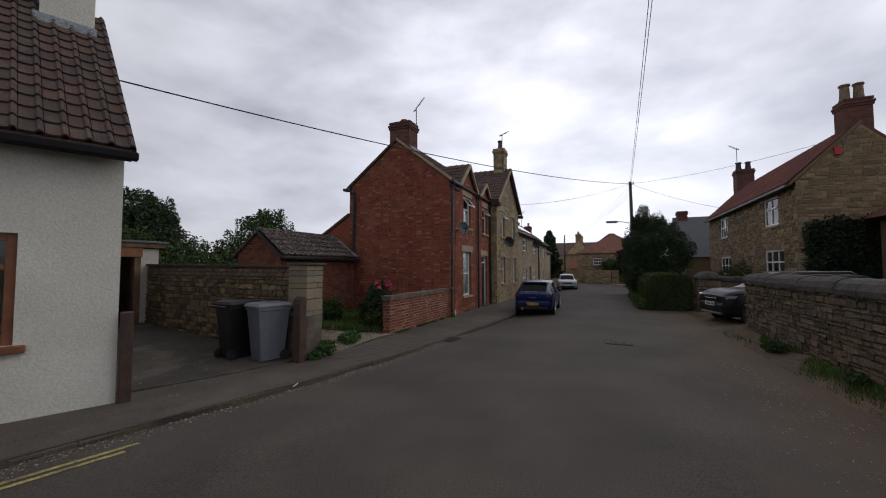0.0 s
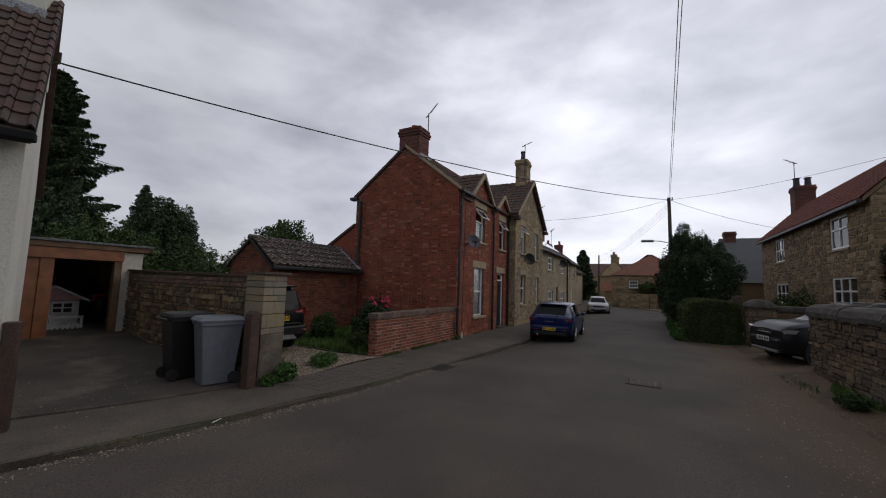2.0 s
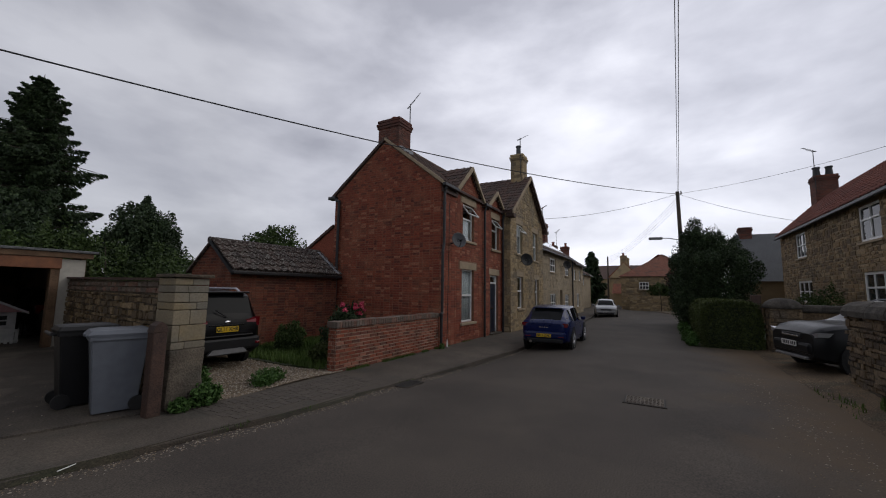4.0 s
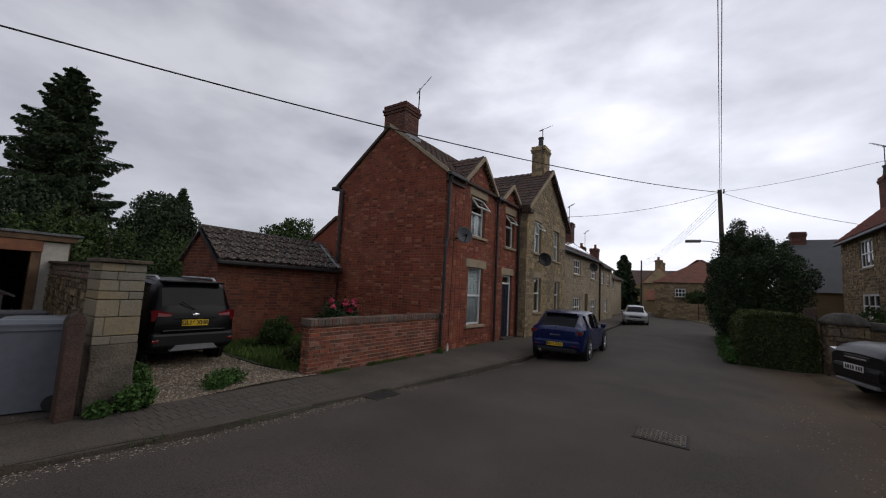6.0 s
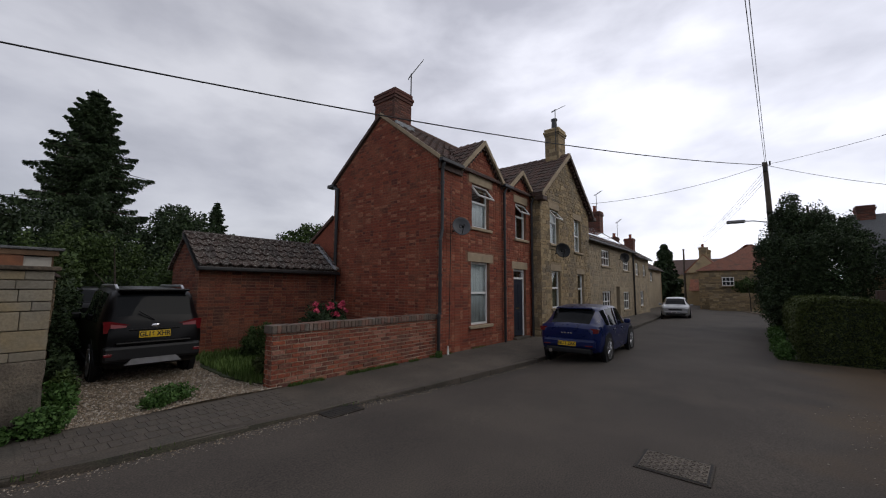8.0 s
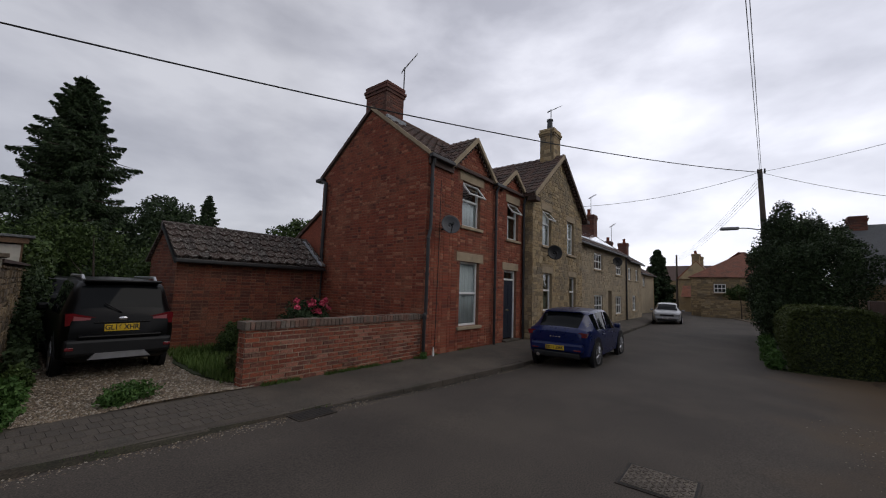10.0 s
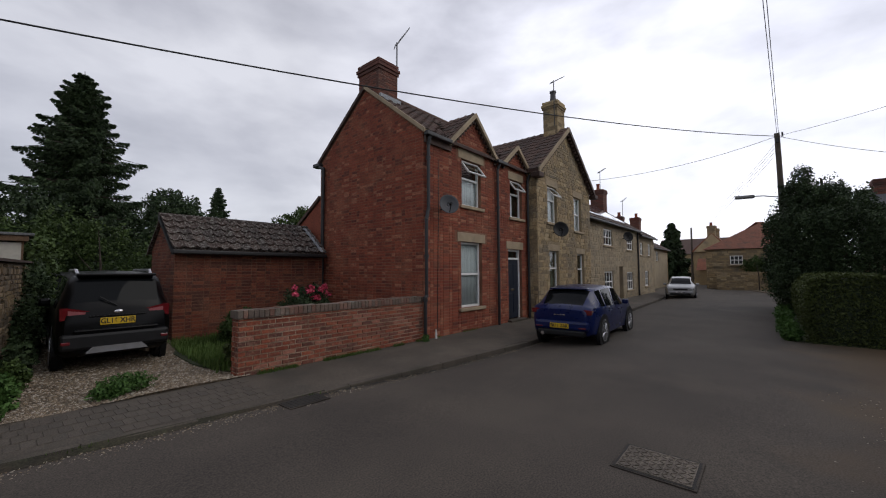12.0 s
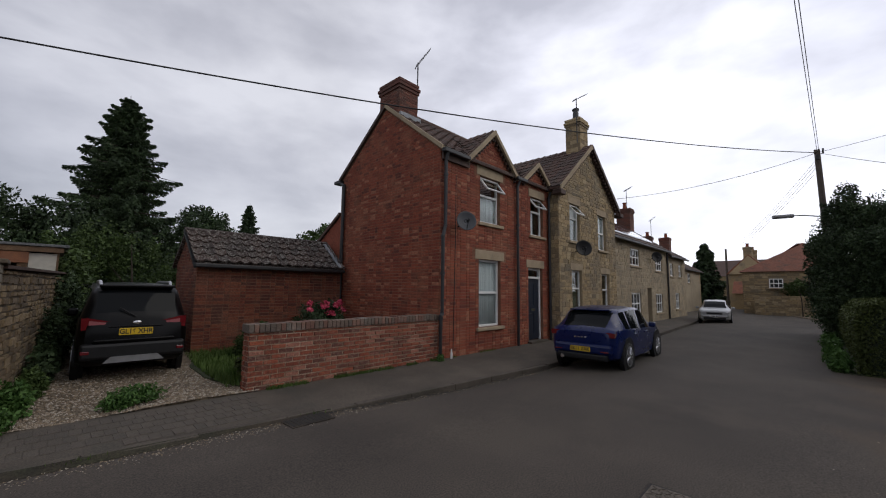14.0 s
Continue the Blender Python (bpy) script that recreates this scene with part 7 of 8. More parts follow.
bmesh.ops.create_uvsphere(bm, u_segments=14, v_segments=8, radius=1, matrix=sm @ Matrix.Translation((-1.995, 0, 0.975)) @ Matrix.Diagonal((0.012, 0.075, 0.03, 1)))
part("badge", bm, CHROME, suv)
plate(suv, sm, (-2.0, 0, 0.83), "GL16 XHR", YELLOW_PLATE)
block(suv, "plate_lamp_strip", sm, (-2.005, -1.96, -0.42, 0.42, 0.90, 0.925), BLACK_PAINT, 0.008)

# blue hatchback at the kerb
hat_ctrl = [(-2.12, 0.40, 0.86, 0.90, 0.70, 0.6), (-2.05, 0.30, 0.93, 0.97, 0.82, 0.62), (-1.98, 0.27, 0.95, 1.0, 0.86, 0.6), (-1.45, 0.22, 0.96, 1.38, 0.90, 0.65), (-1.15, 0.2, 0.95, 1.425, 0.905, 0.69), (-0.4, 0.18, 0.92, 1.455, 0.905, 0.72), (0.2, 0.18, 0.90, 1.41, 0.90, 0.71),
            (0.55, 0.18, 0.89, 1.27, 0.90, 0.70), (1.05, 0.18, 0.90, 0.97, 0.89, 0.72), (1.6, 0.2, 0.84, 0.89, 0.86, 0.68), (1.95, 0.26, 0.72, 0.77, 0.76, 0.6), (2.1, 0.32, 0.6, 0.64, 0.62, 0.5)]
hatch, hm = car("hatchback_car", (15.66, 2.44, -0.03), 2.0, hat_ctrl, ([(-1.96, -1.5), (0.32, 1.02)], [(-1.42, -1.12), (-1.04, -0.32), (-0.24, 0.55)]), BLUE_PAINT, "dark blue five-door hatchback parked by the kerb", ((-1.32, 0.325), (1.3, 0.325)), ALLOY, width=0.88, tall=0.98, size=0.87)
block(hatch, "spoiler", hm, (-1.62, -1.36, -0.54, 0.54, 1.375, 1.405), BLUE_PAINT, 0.012)
block(hatch, "bumper", hm, (-2.17, -1.85, -0.76, 0.76, 0.40, 0.64), BLUE_PAINT, 0.07)
block(hatch, "diffuser", hm, (-2.16, -1.85, -0.66, 0.66, 0.26, 0.41), BLACK_PLASTIC, 0.04)
for s in (-1, 1):
    bm = bmesh.new()
    prism(bm, [hm @ Vector((-2.11, s * y, z)) for y, z in ((0.83, 0.80), (0.85, 0.90), (0.70, 0.915), (0.34, 0.865), (0.32, 0.82), (0.60, 0.79))], hm.to_3x3() @ Vector((0.30, 0, 0)))
    part("tail_light", bm, RED_LENS, hatch)
    block(hatch, "reflector", hm, (-2.175, -2.1, s * 0.6 - 0.1, s * 0.6 + 0.1, 0.46, 0.49), RED_LENS, 0.006)
    block(hatch, "door_mirror", hm, (0.46, 0.62, s * 0.98 - 0.09, s * 0.98 + 0.09, 0.90, 1.03), BLUE_PAINT, 0.035)
    block(hatch, "door_handle", hm, (-0.86, -0.66, s * 0.905 - 0.02, s * 0.905 + 0.02, 0.80, 0.825), BLUE_PAINT, 0.006)
    block(hatch, "door_handle", hm, (0.05, 0.25, s * 0.905 - 0.02, s * 0.905 + 0.02, 0.79, 0.815), BLUE_PAINT, 0.006)
plate(hatch, hm, (-2.175, 0.02, 0.51), "EK61 ZAK", YELLOW_PLATE)
block(hatch, "badge", hm, (-2.075, -2.05, -0.05, 0.05, 0.83, 0.91), CHROME, 0.012)
for i in range(4):
    block(hatch, "badge_bar", hm, (-2.125, -2.10, 0.16 - i * 0.085 - 0.025, 0.16 - i * 0.085 + 0.025, 0.755, 0.785), CHROME, 0.003)
part("exhaust_tip", (lambda b: (cyl(b, hm @ Vector((-2.19, 0.5, 0.3)), hm @ Vector((-2.0, 0.5, 0.3)), 0.04, n=10), b)[1])(bmesh.new()), CHROME, hatch)

# silver saloon estate, nose towards the viewer
est_ctrl = [(-2.35, 0.38, 0.86, 0.9, 0.72, 0.6), (-2.2, 0.28, 0.93, 1.02, 0.86, 0.62), (-1.9, 0.24, 0.95, 1.38, 0.90, 0.6), (-1.2, 0.2, 0.94, 1.47, 0.91, 0.61), (-0.3, 0.18, 0.92, 1.49, 0.91, 0.62), (0.25, 0.18, 0.90, 1.42, 0.91, 0.61), (0.55, 0.18, 0.90, 1.28, 0.91, 0.61),
            (1.1, 0.18, 0.91, 0.97, 0.90, 0.7), (1.75, 0.2, 0.87, 0.92, 0.88, 0.74), (2.15, 0.22, 0.80, 0.86, 0.82, 0.68), (2.33, 0.27, 0.70, 0.76, 0.74, 0.6)]
est, em = car("estate_car", (32.3, 2.86, -0.05), 187, est_ctrl, ([(-2.15, -1.9), (0.35, 1.06)], [(-1.8, -1.2), (-1.1, -0.35), (-0.27, 0.55)]), SILVER_PAINT, "silver estate car parked facing down the street", ((-1.4, 0.32), (1.38, 0.32)), ALLOY, size=0.80)
for s in (-1, 1):
    block(est, "headlight", em, (2.02, 2.31, s * 0.60 - 0.18, s * 0.60 + 0.18, 0.62, 0.75), CLEAR_LENS, 0.03)
    block(est, "door_mirror", em, (0.5, 0.66, s * 1.0 - 0.1, s * 1.0 + 0.1, 0.9, 1.03), SILVER_PAINT, 0.035)
gr_ = block(est, "grille", em, (2.24, 2.345, -0.42, 0.42, 0.60, 0.71), BLACK_PLASTIC, 0.015)
for i in range(3):
    block(est, "grille_bar", em, (2.32, 2.34, -0.40, 0.40, 0.615 + i * 0.025, 0.622 + i * 0.025), CHROME, 0.002, parent=gr_)
block(est, "bumper", em, (2.05, 2.38, -0.72, 0.72, 0.40, 0.55), SILVER_PAINT, 0.06)
block(est, "lower_intake", em, (2.2, 2.375, -0.6, 0.6, 0.27, 0.40), BLACK_PLASTIC, 0.02)
plate(est, em, (2.388, 0, 0.475), "", WHITE_PLATE, 1)

# dark crossover nosing out of the forecourt
cro_ctrl = [(-2.05, 0.38, 0.95, 1.0, 0.72, 0.6), (-1.95, 0.3, 1.0, 1.1, 0.84, 0.62), (-1.7, 0.26, 1.02, 1.42, 0.87, 0.6), (-1.0, 0.22, 1.0, 1.5, 0.88, 0.62), (-0.2, 0.2, 0.97, 1.51, 0.88, 0.62), (0.3, 0.2, 0.95, 1.43, 0.88, 0.61),
            (0.6, 0.2, 0.95, 1.3, 0.88, 0.61), (1.1, 0.2, 0.97, 1.04, 0.88, 0.70), (1.6, 0.22, 0.94, 1.01, 0.87, 0.74), (1.92, 0.25, 0.87, 0.93, 0.82, 0.70), (2.05, 0.30, 0.76, 0.81, 0.74, 0.62)]
cro, cm_ = car("crossover_car", (14.6, -5.0, 0.035), 104, cro_ctrl, ([(-1.9, -1.7), (0.4, 1.06)], [(-1.6, -1.05), (-0.97, -0.2), (-0.12, 0.6)]), DARK_GREY_PAINT, "dark grey crossover car parked nose out between stone walls", ((-1.26, 0.33), (1.32, 0.33)), ALLOY)
for s in (-1, 1):
    bm = bmesh.new()
    prism(bm, [cm_ @ Vector((2.03, s * y, z)) for y, z in ((0.36, 0.70), (0.36, 0.76), (0.60, 0.80), (0.84, 0.85), (0.83, 0.76), (0.62, 0.69))], cm_.to_3x3() @ Vector((-0.42, 0, 0)))
    head = part("headlight", bm, CLEAR_LENS, cro)
    block(cro, "headlight_bowl", cm_, (2.0, 2.04, s * 0.58 - 0.09, s * 0.58 + 0.09, 0.715, 0.775), BLACK_PLASTIC, 0.015, parent=head)
    block(cro, "fog_light", cm_, (1.95, 2.06, s * 0.58 - 0.06, s * 0.58 + 0.06, 0.45, 0.53), CLEAR_LENS, 0.02)
    block(cro, "door_mirror", cm_, (0.55, 0.71, s * 0.98 - 0.1, s * 0.98 + 0.1, 0.95, 1.09), BLACK_PAINT, 0.04)
    bm = bmesh.new()
    tube(bm, [cm_ @ Vector(p) for p in ((-1.4, s * 0.57, 1.47), (-1.25, s * 0.57, 1.54), (0.1, s * 0.57, 1.53), (0.3, s * 0.57, 1.45))], 0.016, 8)
    part("roof_rail", bm, SILVER_TRIM, cro)
block(cro, "grille", cm_, (1.9, 2.07, -0.36, 0.36, 0.68, 0.79), BLACK_PLASTIC, 0.02)
block(cro, "grille_trim", cm_, (1.98, 2.085, -0.30, 0.30, 0.715, 0.745), CHROME, 0.004)
block(cro, "bumper", cm_, (1.8, 2.10, -0.68, 0.68, 0.38, 0.62), DARK_GREY_PAINT, 0.07)
block(cro, "skid_strip", cm_, (1.9, 2.115, -0.55, 0.55, 0.27, 0.33), SILVER_TRIM, 0.02)
plate(cro, cm_, (2.108, 0, 0.57), "", WHITE_PLATE, 1)

# a second car behind the off-roader
bak, bkm = car("small_car", (7.05, 14.6, 0.12), 86, hat_ctrl, ([(-1.96, -1.5), (0.32, 1.02)], [(-1.42, -1.12), (-1.04, -0.32), (-0.24, 0.55)]), BLACK_PAINT, "dark hatchback parked further up the gravel drive", ((-1.32, 0.325), (1.3, 0.325)), ALLOY)
for s in (-1, 1):
    block(bak, "tail_light", bkm, (-2.09, -1.80, s * 0.68 - 0.16, s * 0.68 + 0.16, 0.80, 1.02), RED_LENS, 0.03)

# ---- pole, lamp and wires ----
PO = Vector((26.0, -1.64, 0))
pole = thing("telegraph_pole", PO, "tall dark timber telegraph pole with insulators", "telegraph pole")
bm = bmesh.new()
cyl(bm, PO + Vector((0.0, 0, -0.1)), PO + Vector((0, 0.10, 6.95)), 0.125, 0.085, 14)
part("shaft", bm, POLE_WOOD, pole)
part("top_bracket", boxes((25.85, 26.15, -1.60, -1.48, 6.55, 6.75), bevel=0.02), BLACK_IRON, pole)
part("junction_box", boxes((25.80, 25.9, -1.66, -1.50, 4.3, 4.7), bevel=0.02), WIRE_GREY, pole)
for dy in (-0.16, -0.05, 0.06):
    part("insulator", (lambda b: (cyl(b, PO + Vector((0, dy + 0.1, 6.8)), PO + Vector((0, dy + 0.1, 6.98)), 0.03, n=8), b)[1])(bmesh.new()), BLACK_IRON, pole)
lamp = thing("street_lamp", PO + Vector((0, 0.1, 4.5)), "grey street lamp on a bracket arm of the pole", "street lamp")
part("arm", (lambda b: (tube(b, [PO + Vector((0, 0.1, 4.4)), PO + Vector((-0.1, 0.6, 4.5)), PO + Vector((-0.15, 0.95, 4.52))], 0.022), b)[1])(bmesh.new()), WIRE_GREY, lamp)
part("lamp_head", boxes((-0.11, 0.11, -0.32, 0.32, -0.06, 0.07), m=Matrix.Translation(PO + Vector((-0.2, 1.2, 4.5))) @ Matrix.Rotation(radians(8), 4, 'Z'), bevel=0.04), SILVER_TRIM, lamp)


def wire(name, a, b, sag, r, material, label):
    a, b = Vector(a), Vector(b)
    pts = []
    for i in range(25):
        f = i / 24
        p = a.lerp(b, f)
        p.z -= 4 * sag * f * (1 - f)
        pts.append(p)
    bm = bmesh.new()
    rows = []
    d = (b - a).normalized()
    u = d.cross(Vector((0, 0, 1))).normalized()
    w = Vector((0, 0, 1))
    rings(bm, [[p + (u * math.cos(q) + w * math.sin(q)) * r for q in [2 * math.pi * i / 6 for i in range(6)]] for p in pts])
    return tagged(part(name, bm, material, smooth=True), label, "cable", "overhead wires")


TOP = PO + Vector((0, 0.1, 6.85))
wire("overhead_cable", (3.62, 8.05, 5.06), TOP, 0.42, 0.0135, CABLE, "thick black service cable across the street")
for i in range(2):
    wire("overhead_wire", (-30, 0.51 + 0.07 * i, 7.6), TOP + Vector((0, -0.05 + 0.05 * i, 0.05)), 0.5, 0.0075, WIRE_GREY, "thin telephone wire along the street")
wire("overhead_wire", TOP, (22.6, 5.3, 5.45), 0.3, 0.009, CABLE, "thin wire to the stone house")
wire("overhead_wire", TOP, (26.0, -6.35, 5.0), 0.15, 0.009, CABLE, "thin wire to the house opposite")
wire("overhead_wire", TOP, (20.5, -8.2, 6.8), 0.2, 0.007, CABLE, "thin wire to the house opposite")
for i in range(4):
    wire("overhead_wire", TOP + Vector((0, -0.15 + 0.1 * i, -0.28 * i)), (57, 5.2 + 0.15 * i, 6.2 - 0.28 * i), 0.5, 0.0065, WIRE_GREY, "thin telephone wire to the next pole")
p2 = thing("telegraph_pole", (57, 5.3, 0), "distant slim timber pole by the bend", "telegraph pole")
part("shaft", (lambda b: (cyl(b, (57, 5.3, -0.1), (57, 5.25, 6.3), 0.13, 0.09, 10), b)[1])(bmesh.new()), POLE_WOOD, p2)
br = thing("cable_bracket", (3.62, 8.0, 5.05), "iron cable bracket with white insulator on the cottage gable", "bracket")
part("arm", (lambda b: (tube(b, [(3.55, 8.05, 5.0), (3.66, 8.02, 5.05), (3.66, 8.02, 5.23)], 0.018), b)[1])(bmesh.new()), BLACK_IRON, br)

# ---- covers and gullies ----
mh = thing("manhole_cover", (9.7, -0.26, 0.02), "rectangular cast iron cover with raised tread in the road", "manhole cover")
mz = road_z(9.7, -0.26)
MX = -0.20
part("frame", boxes((9.45 + MX, 9.95 + MX, -0.54, 0.04, mz - 0.1, mz + 0.010)), DRAIN_IRON, mh)
part("joint", boxes((9.466 + MX, 9.934 + MX, -0.524, 0.024, mz - 0.06, mz + 0.012)), SHADE_SILT, mh)
part("lid", boxes((9.485 + MX, 9.915 + MX, -0.505, 0.005, mz - 0.05, mz + 0.016)), CAST_IRON, mh)
bm = bmesh.new()
for i in range(9):
    for j in range(10):
        cxx, cyy = 9.515 + MX + i * 0.046, -0.478 + j * 0.0505
        m = Matrix.Translation((cxx, cyy, mz + 0.0165)) @ Matrix.Rotation(radians(45 if (i + j) % 2 else -45), 4, 'Z')
        box(bm, -0.021, 0.021, -0.006, 0.006, 0, 0.006, m=m)
tagged(part("tread", bm, CAST_IRON, mh), kind="stuff")
dr = thing("drain_grate", (8.55, 3.38, -0.04), "cast iron road gully grate by the kerb", "drain")
dz = road_z(8.5, 3.4) + 0.008
part("frame", boxes((8.30, 8.82, 3.24, 3.55, dz - 0.1, dz + 0.004)), DRAIN_IRON, dr)
# dark bars stand for the shade inside the slots
for i in range(9):
    part("slot", boxes((8.325 + i * 0.054, 8.358 + i * 0.054, 3.27, 3.52, dz + 0.002, dz + 0.007)), SHADE_SILT, dr)
cone = thing("pipe_stub", (12.75, FY - 0.12, -0.02), "small white plastic pipe stub by the wall foot", "pipe")
part("pipe", (lambda b: (cyl(b, (12.75, FY - 0.1, -0.03), (12.75, FY - 0.1, 0.12), 0.03, 0.026, 10), cyl(b, (12.75, FY - 0.1, 0.12), (12.75, FY - 0.1, 0.2), 0.018, 0.014, 8), b)[-1])(bmesh.new()), WHITE_UPVC, cone)

# ---- hedges, trees and small plants ----
rng = np.random.default_rng(5)
hedge = thing("clipped_hedge", (20, -2.6, 0), "dense clipped dark green hedge beside the road", "hedge")
# the added solid core is coloured dark for the shade between the leaves
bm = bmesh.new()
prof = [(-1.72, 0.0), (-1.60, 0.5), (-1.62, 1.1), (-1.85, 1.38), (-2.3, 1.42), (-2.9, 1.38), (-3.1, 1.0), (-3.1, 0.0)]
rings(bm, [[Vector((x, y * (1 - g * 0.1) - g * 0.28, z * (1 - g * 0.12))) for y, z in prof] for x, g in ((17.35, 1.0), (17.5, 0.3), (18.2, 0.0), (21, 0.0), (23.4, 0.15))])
part("core", bm, IVY_HEDGE_SHADE, hedge)
n = 65000
xs_ = rng.uniform(17.3, 23.4, n)
xs_ = 17.28 + (xs_ - 17.3) * rng.uniform(0.25, 1, n)
per = rng.uniform(0, 1, n)
seg = np.array(prof)
cl = np.r_[0, np.cumsum(np.hypot(*np.diff(seg, axis=0).T))]
yy = np.interp(per * cl[-1], cl, seg[:, 0])
zz = np.interp(per * cl[-1], cl, seg[:, 1])
endf = rng.uniform(0, 1, n) < 0.16
xs_[endf] = 17.3 + rng.uniform(0, 0.1, endf.sum())
yy[endf] = rng.uniform(-3.1, -1.58, endf.sum())
zz[endf] = rng.uniform(0, 1.36, endf.sum())
pp = np.stack([xs_, yy, zz], 1) + rng.normal(0, 0.022, (n, 3))
tt = rng.normal(size=(n, 3))
tt /= np.linalg.norm(tt, axis=1)[:, None]
ss = np.cross(tt, rng.normal(size=(n, 3)))
ss /= np.linalg.norm(ss, axis=1)[:, None]
LL = 0.025 * rng.uniform(0.6, 1.4, (n, 1))
vv = np.stack([pp - tt * LL, pp + ss * LL * 0.55, pp + tt * LL, pp - ss * LL * 0.55], 1).reshape(-1, 3)
raw("leaves", vv.tolist(), np.arange(4 * n).reshape(-1, 4).tolist(), LEAF_HEDGE, hedge)
part("gate_post", boxes((18.9, 19.15, -3.4, -3.15, 0, 1.62), bevel=0.02), BROWN_WOOD, hedge)

B = lambda x, y, z, a, b=None, c=None: (x, y, z, a, b or a, c or a)
YX, YY = 0.8, 1.2
limb_tree("yew_tree", (24.0 + YX, -3.9 + YY, 0), 5.6, [B(a + YX, b + YY, c, d, e, f) for a, b, c, d, e, f in ((23.2, -3.2, 2.2, 1.2, 1.0, 1.6), (25.0, -3.2, 3.0, 1.1, 0.9, 1.4), (24.0, -3.6, 3.7, 1.0, 0.9, 1.1), (24.6, -4.1, 3.7, 0.9, 0.9, 0.8), (22.8, -4.4, 2.4, 1.1, 1.1, 1.6), (24.6, -4.6, 2.6, 1.1, 0.8, 1.3), (26.0, -3.1, 1.5, 1.0, 0.8, 1.5), (22.8, -3.0, 1.1, 0.9, 0.8, 1.1), (24.3, -3.3, 4.75, 0.35, 0.35, 0.65), (24.0, -3.0, 4.2, 0.45, 0.4, 0.6), (24.9, -4.2, 4.2, 0.45, 0.45, 0.5), (24.6, -2.8, 1.4, 1.1, 0.7, 1.2))], 95000, 0.052, LEAF_DARK, "large dark evergreen tree behind the hedge", 6, gaps=0.35)
limb_tree("purple_shrub", (40.5, -2.3, 0), 3.6, [B(40.5, -1.8, 2.6, 0.8), B(40.9, -2.4, 3.2, 0.6), B(40.0, -2.6, 2.0, 0.9)], 5000, 0.12, leafy("purple_leaf", (0.018, 0.010, 0.014), (0.03, 0.016, 0.02), (0.045, 0.025, 0.03)), "dark purple shrub by the far cottage", 7, category="shrub", trunk=0.08)
limb_tree("garden_bush", (41.8, -0.6, 0), 2.4, [B(43.6, -0.6, 1.8, 0.7, 0.9, 0.7), B(43.5, -1.6, 1.6, 0.7, 0.8, 0.8)], 5000, 0.09, LEAF_MID, "green bush behind the far wall", 8, category="bush", trunk=0.05)
conifer("spruce_tree", (8.9, 26.9, 0), 12.5, 4.7, LEAF_DARK, "tall dark spruce behind the gardens", 9, n=180000, size=0.066, power=0.68, droop=0.30)
conifer("small_spruce", (25.7, 55.7, 0), 13.2, 4.6, LEAF_DARK, "small pointed spruce behind the outbuilding", 10, n=30000, size=0.12)
limb_tree("round_tree", (12.2, 21.5, 0), 5.6, [B(11.4, 21, 3.4, 1.5, 1.4, 1.6), B(12.0, 21.2, 3.7, 1.2, 1.3, 1.5), B(11.6, 22, 4.7, 0.9, 1.0, 1.0), B(12.4, 21, 2.4, 1.3, 1.3, 1.5), B(10.6, 20.6, 2.0, 1.5, 1.3, 1.7)], 34000, 0.085, LEAF_DARK, "rounded dark garden tree", 11)
limb_tree("left_tree", (5.6, 20.5, 0), 3.6, [B(4.6, 20, 3.0, 1.8, 1.6, 2.2), B(6.4, 19.6, 2.6, 1.8, 1.4, 2.0), B(3.0, 21, 2.9, 1.5, 1.5, 1.4), B(2.0, 21.5, 3.0, 1.5, 1.4, 1.4), B(1.5, 20, 3.6, 2.0, 1.6, 2.4)], 44000, 0.09, LEAF_DARK, "dark leafy trees behind the garage", 12)
limb_tree("apple_tree", (18.5, 20.5, 0), 4.8, [B(17.2, 20, 4.0, 1.1, 1.0, 0.9), B(18.7, 20.2, 4.7, 1.0, 1.0, 0.9), B(18.0, 20.4, 4.4, 0.9, 0.9, 0.8), B(20.0, 20.8, 3.9, 1.0, 1.0, 0.9), B(18.2, 21, 2.6, 1.5, 1.2, 1.2), B(16.2, 20.5, 2.4, 1.3, 1.2, 1.3)], 12000, 0.10, LEAF_MID, "light green fruit tree behind the brick house", 13)
limb_tree("garden_shrubs", (8.2, 15.2, 0), 3.4, [B(6.5, 16.2, 1.5, 1.0, 0.8, 1.6), B(8.4, 16.6, 1.7, 1.2, 0.8, 1.7), B(7.6, 16.8, 2.6, 1.0, 0.8, 1.0), B(10.2, 15.8, 1.6, 1.2, 0.9, 1.5), B(6.9, 13.2, 1.2, 0.35, 0.9, 1.3), B(6.7, 11.6, 1.2, 0.30, 0.9, 1.2), B(9.4, 13.4, 1.2, 0.9, 0.8, 1.2), B(12.0, 14.5, 1.6, 1.4, 0.9, 1.5)], 32000, 0.07, LEAF_MID, "thick garden shrubs at the end of the gravel drive", 14, category="shrub", trunk=0.06)
limb_tree("hedge_bank", (6.55, 9.4, 0), 1.2, [B(6.45, 8.9, 0.5, 0.22, 0.8, 0.6), B(6.6, 10.4, 0.9, 0.3, 0.8, 0.9), B(6.35, 7.6, 0.25, 0.18, 0.6, 0.35)], 9000, 0.045, LEAF_DARK, "climbing greenery along the stone wall", 15, category="shrub", trunk=0.03)
limb_tree("lawn_bush", (9.6, 7.8, 0.05), 0.8, [B(9.6, 7.8, 0.38, 0.34, 0.33, 0.34), B(9.35, 7.7, 0.28, 0.24, 0.24, 0.24)], 6000, 0.035, LEAF_MID, "small round green bush on the lawn", 16, category="bush", trunk=0.02)
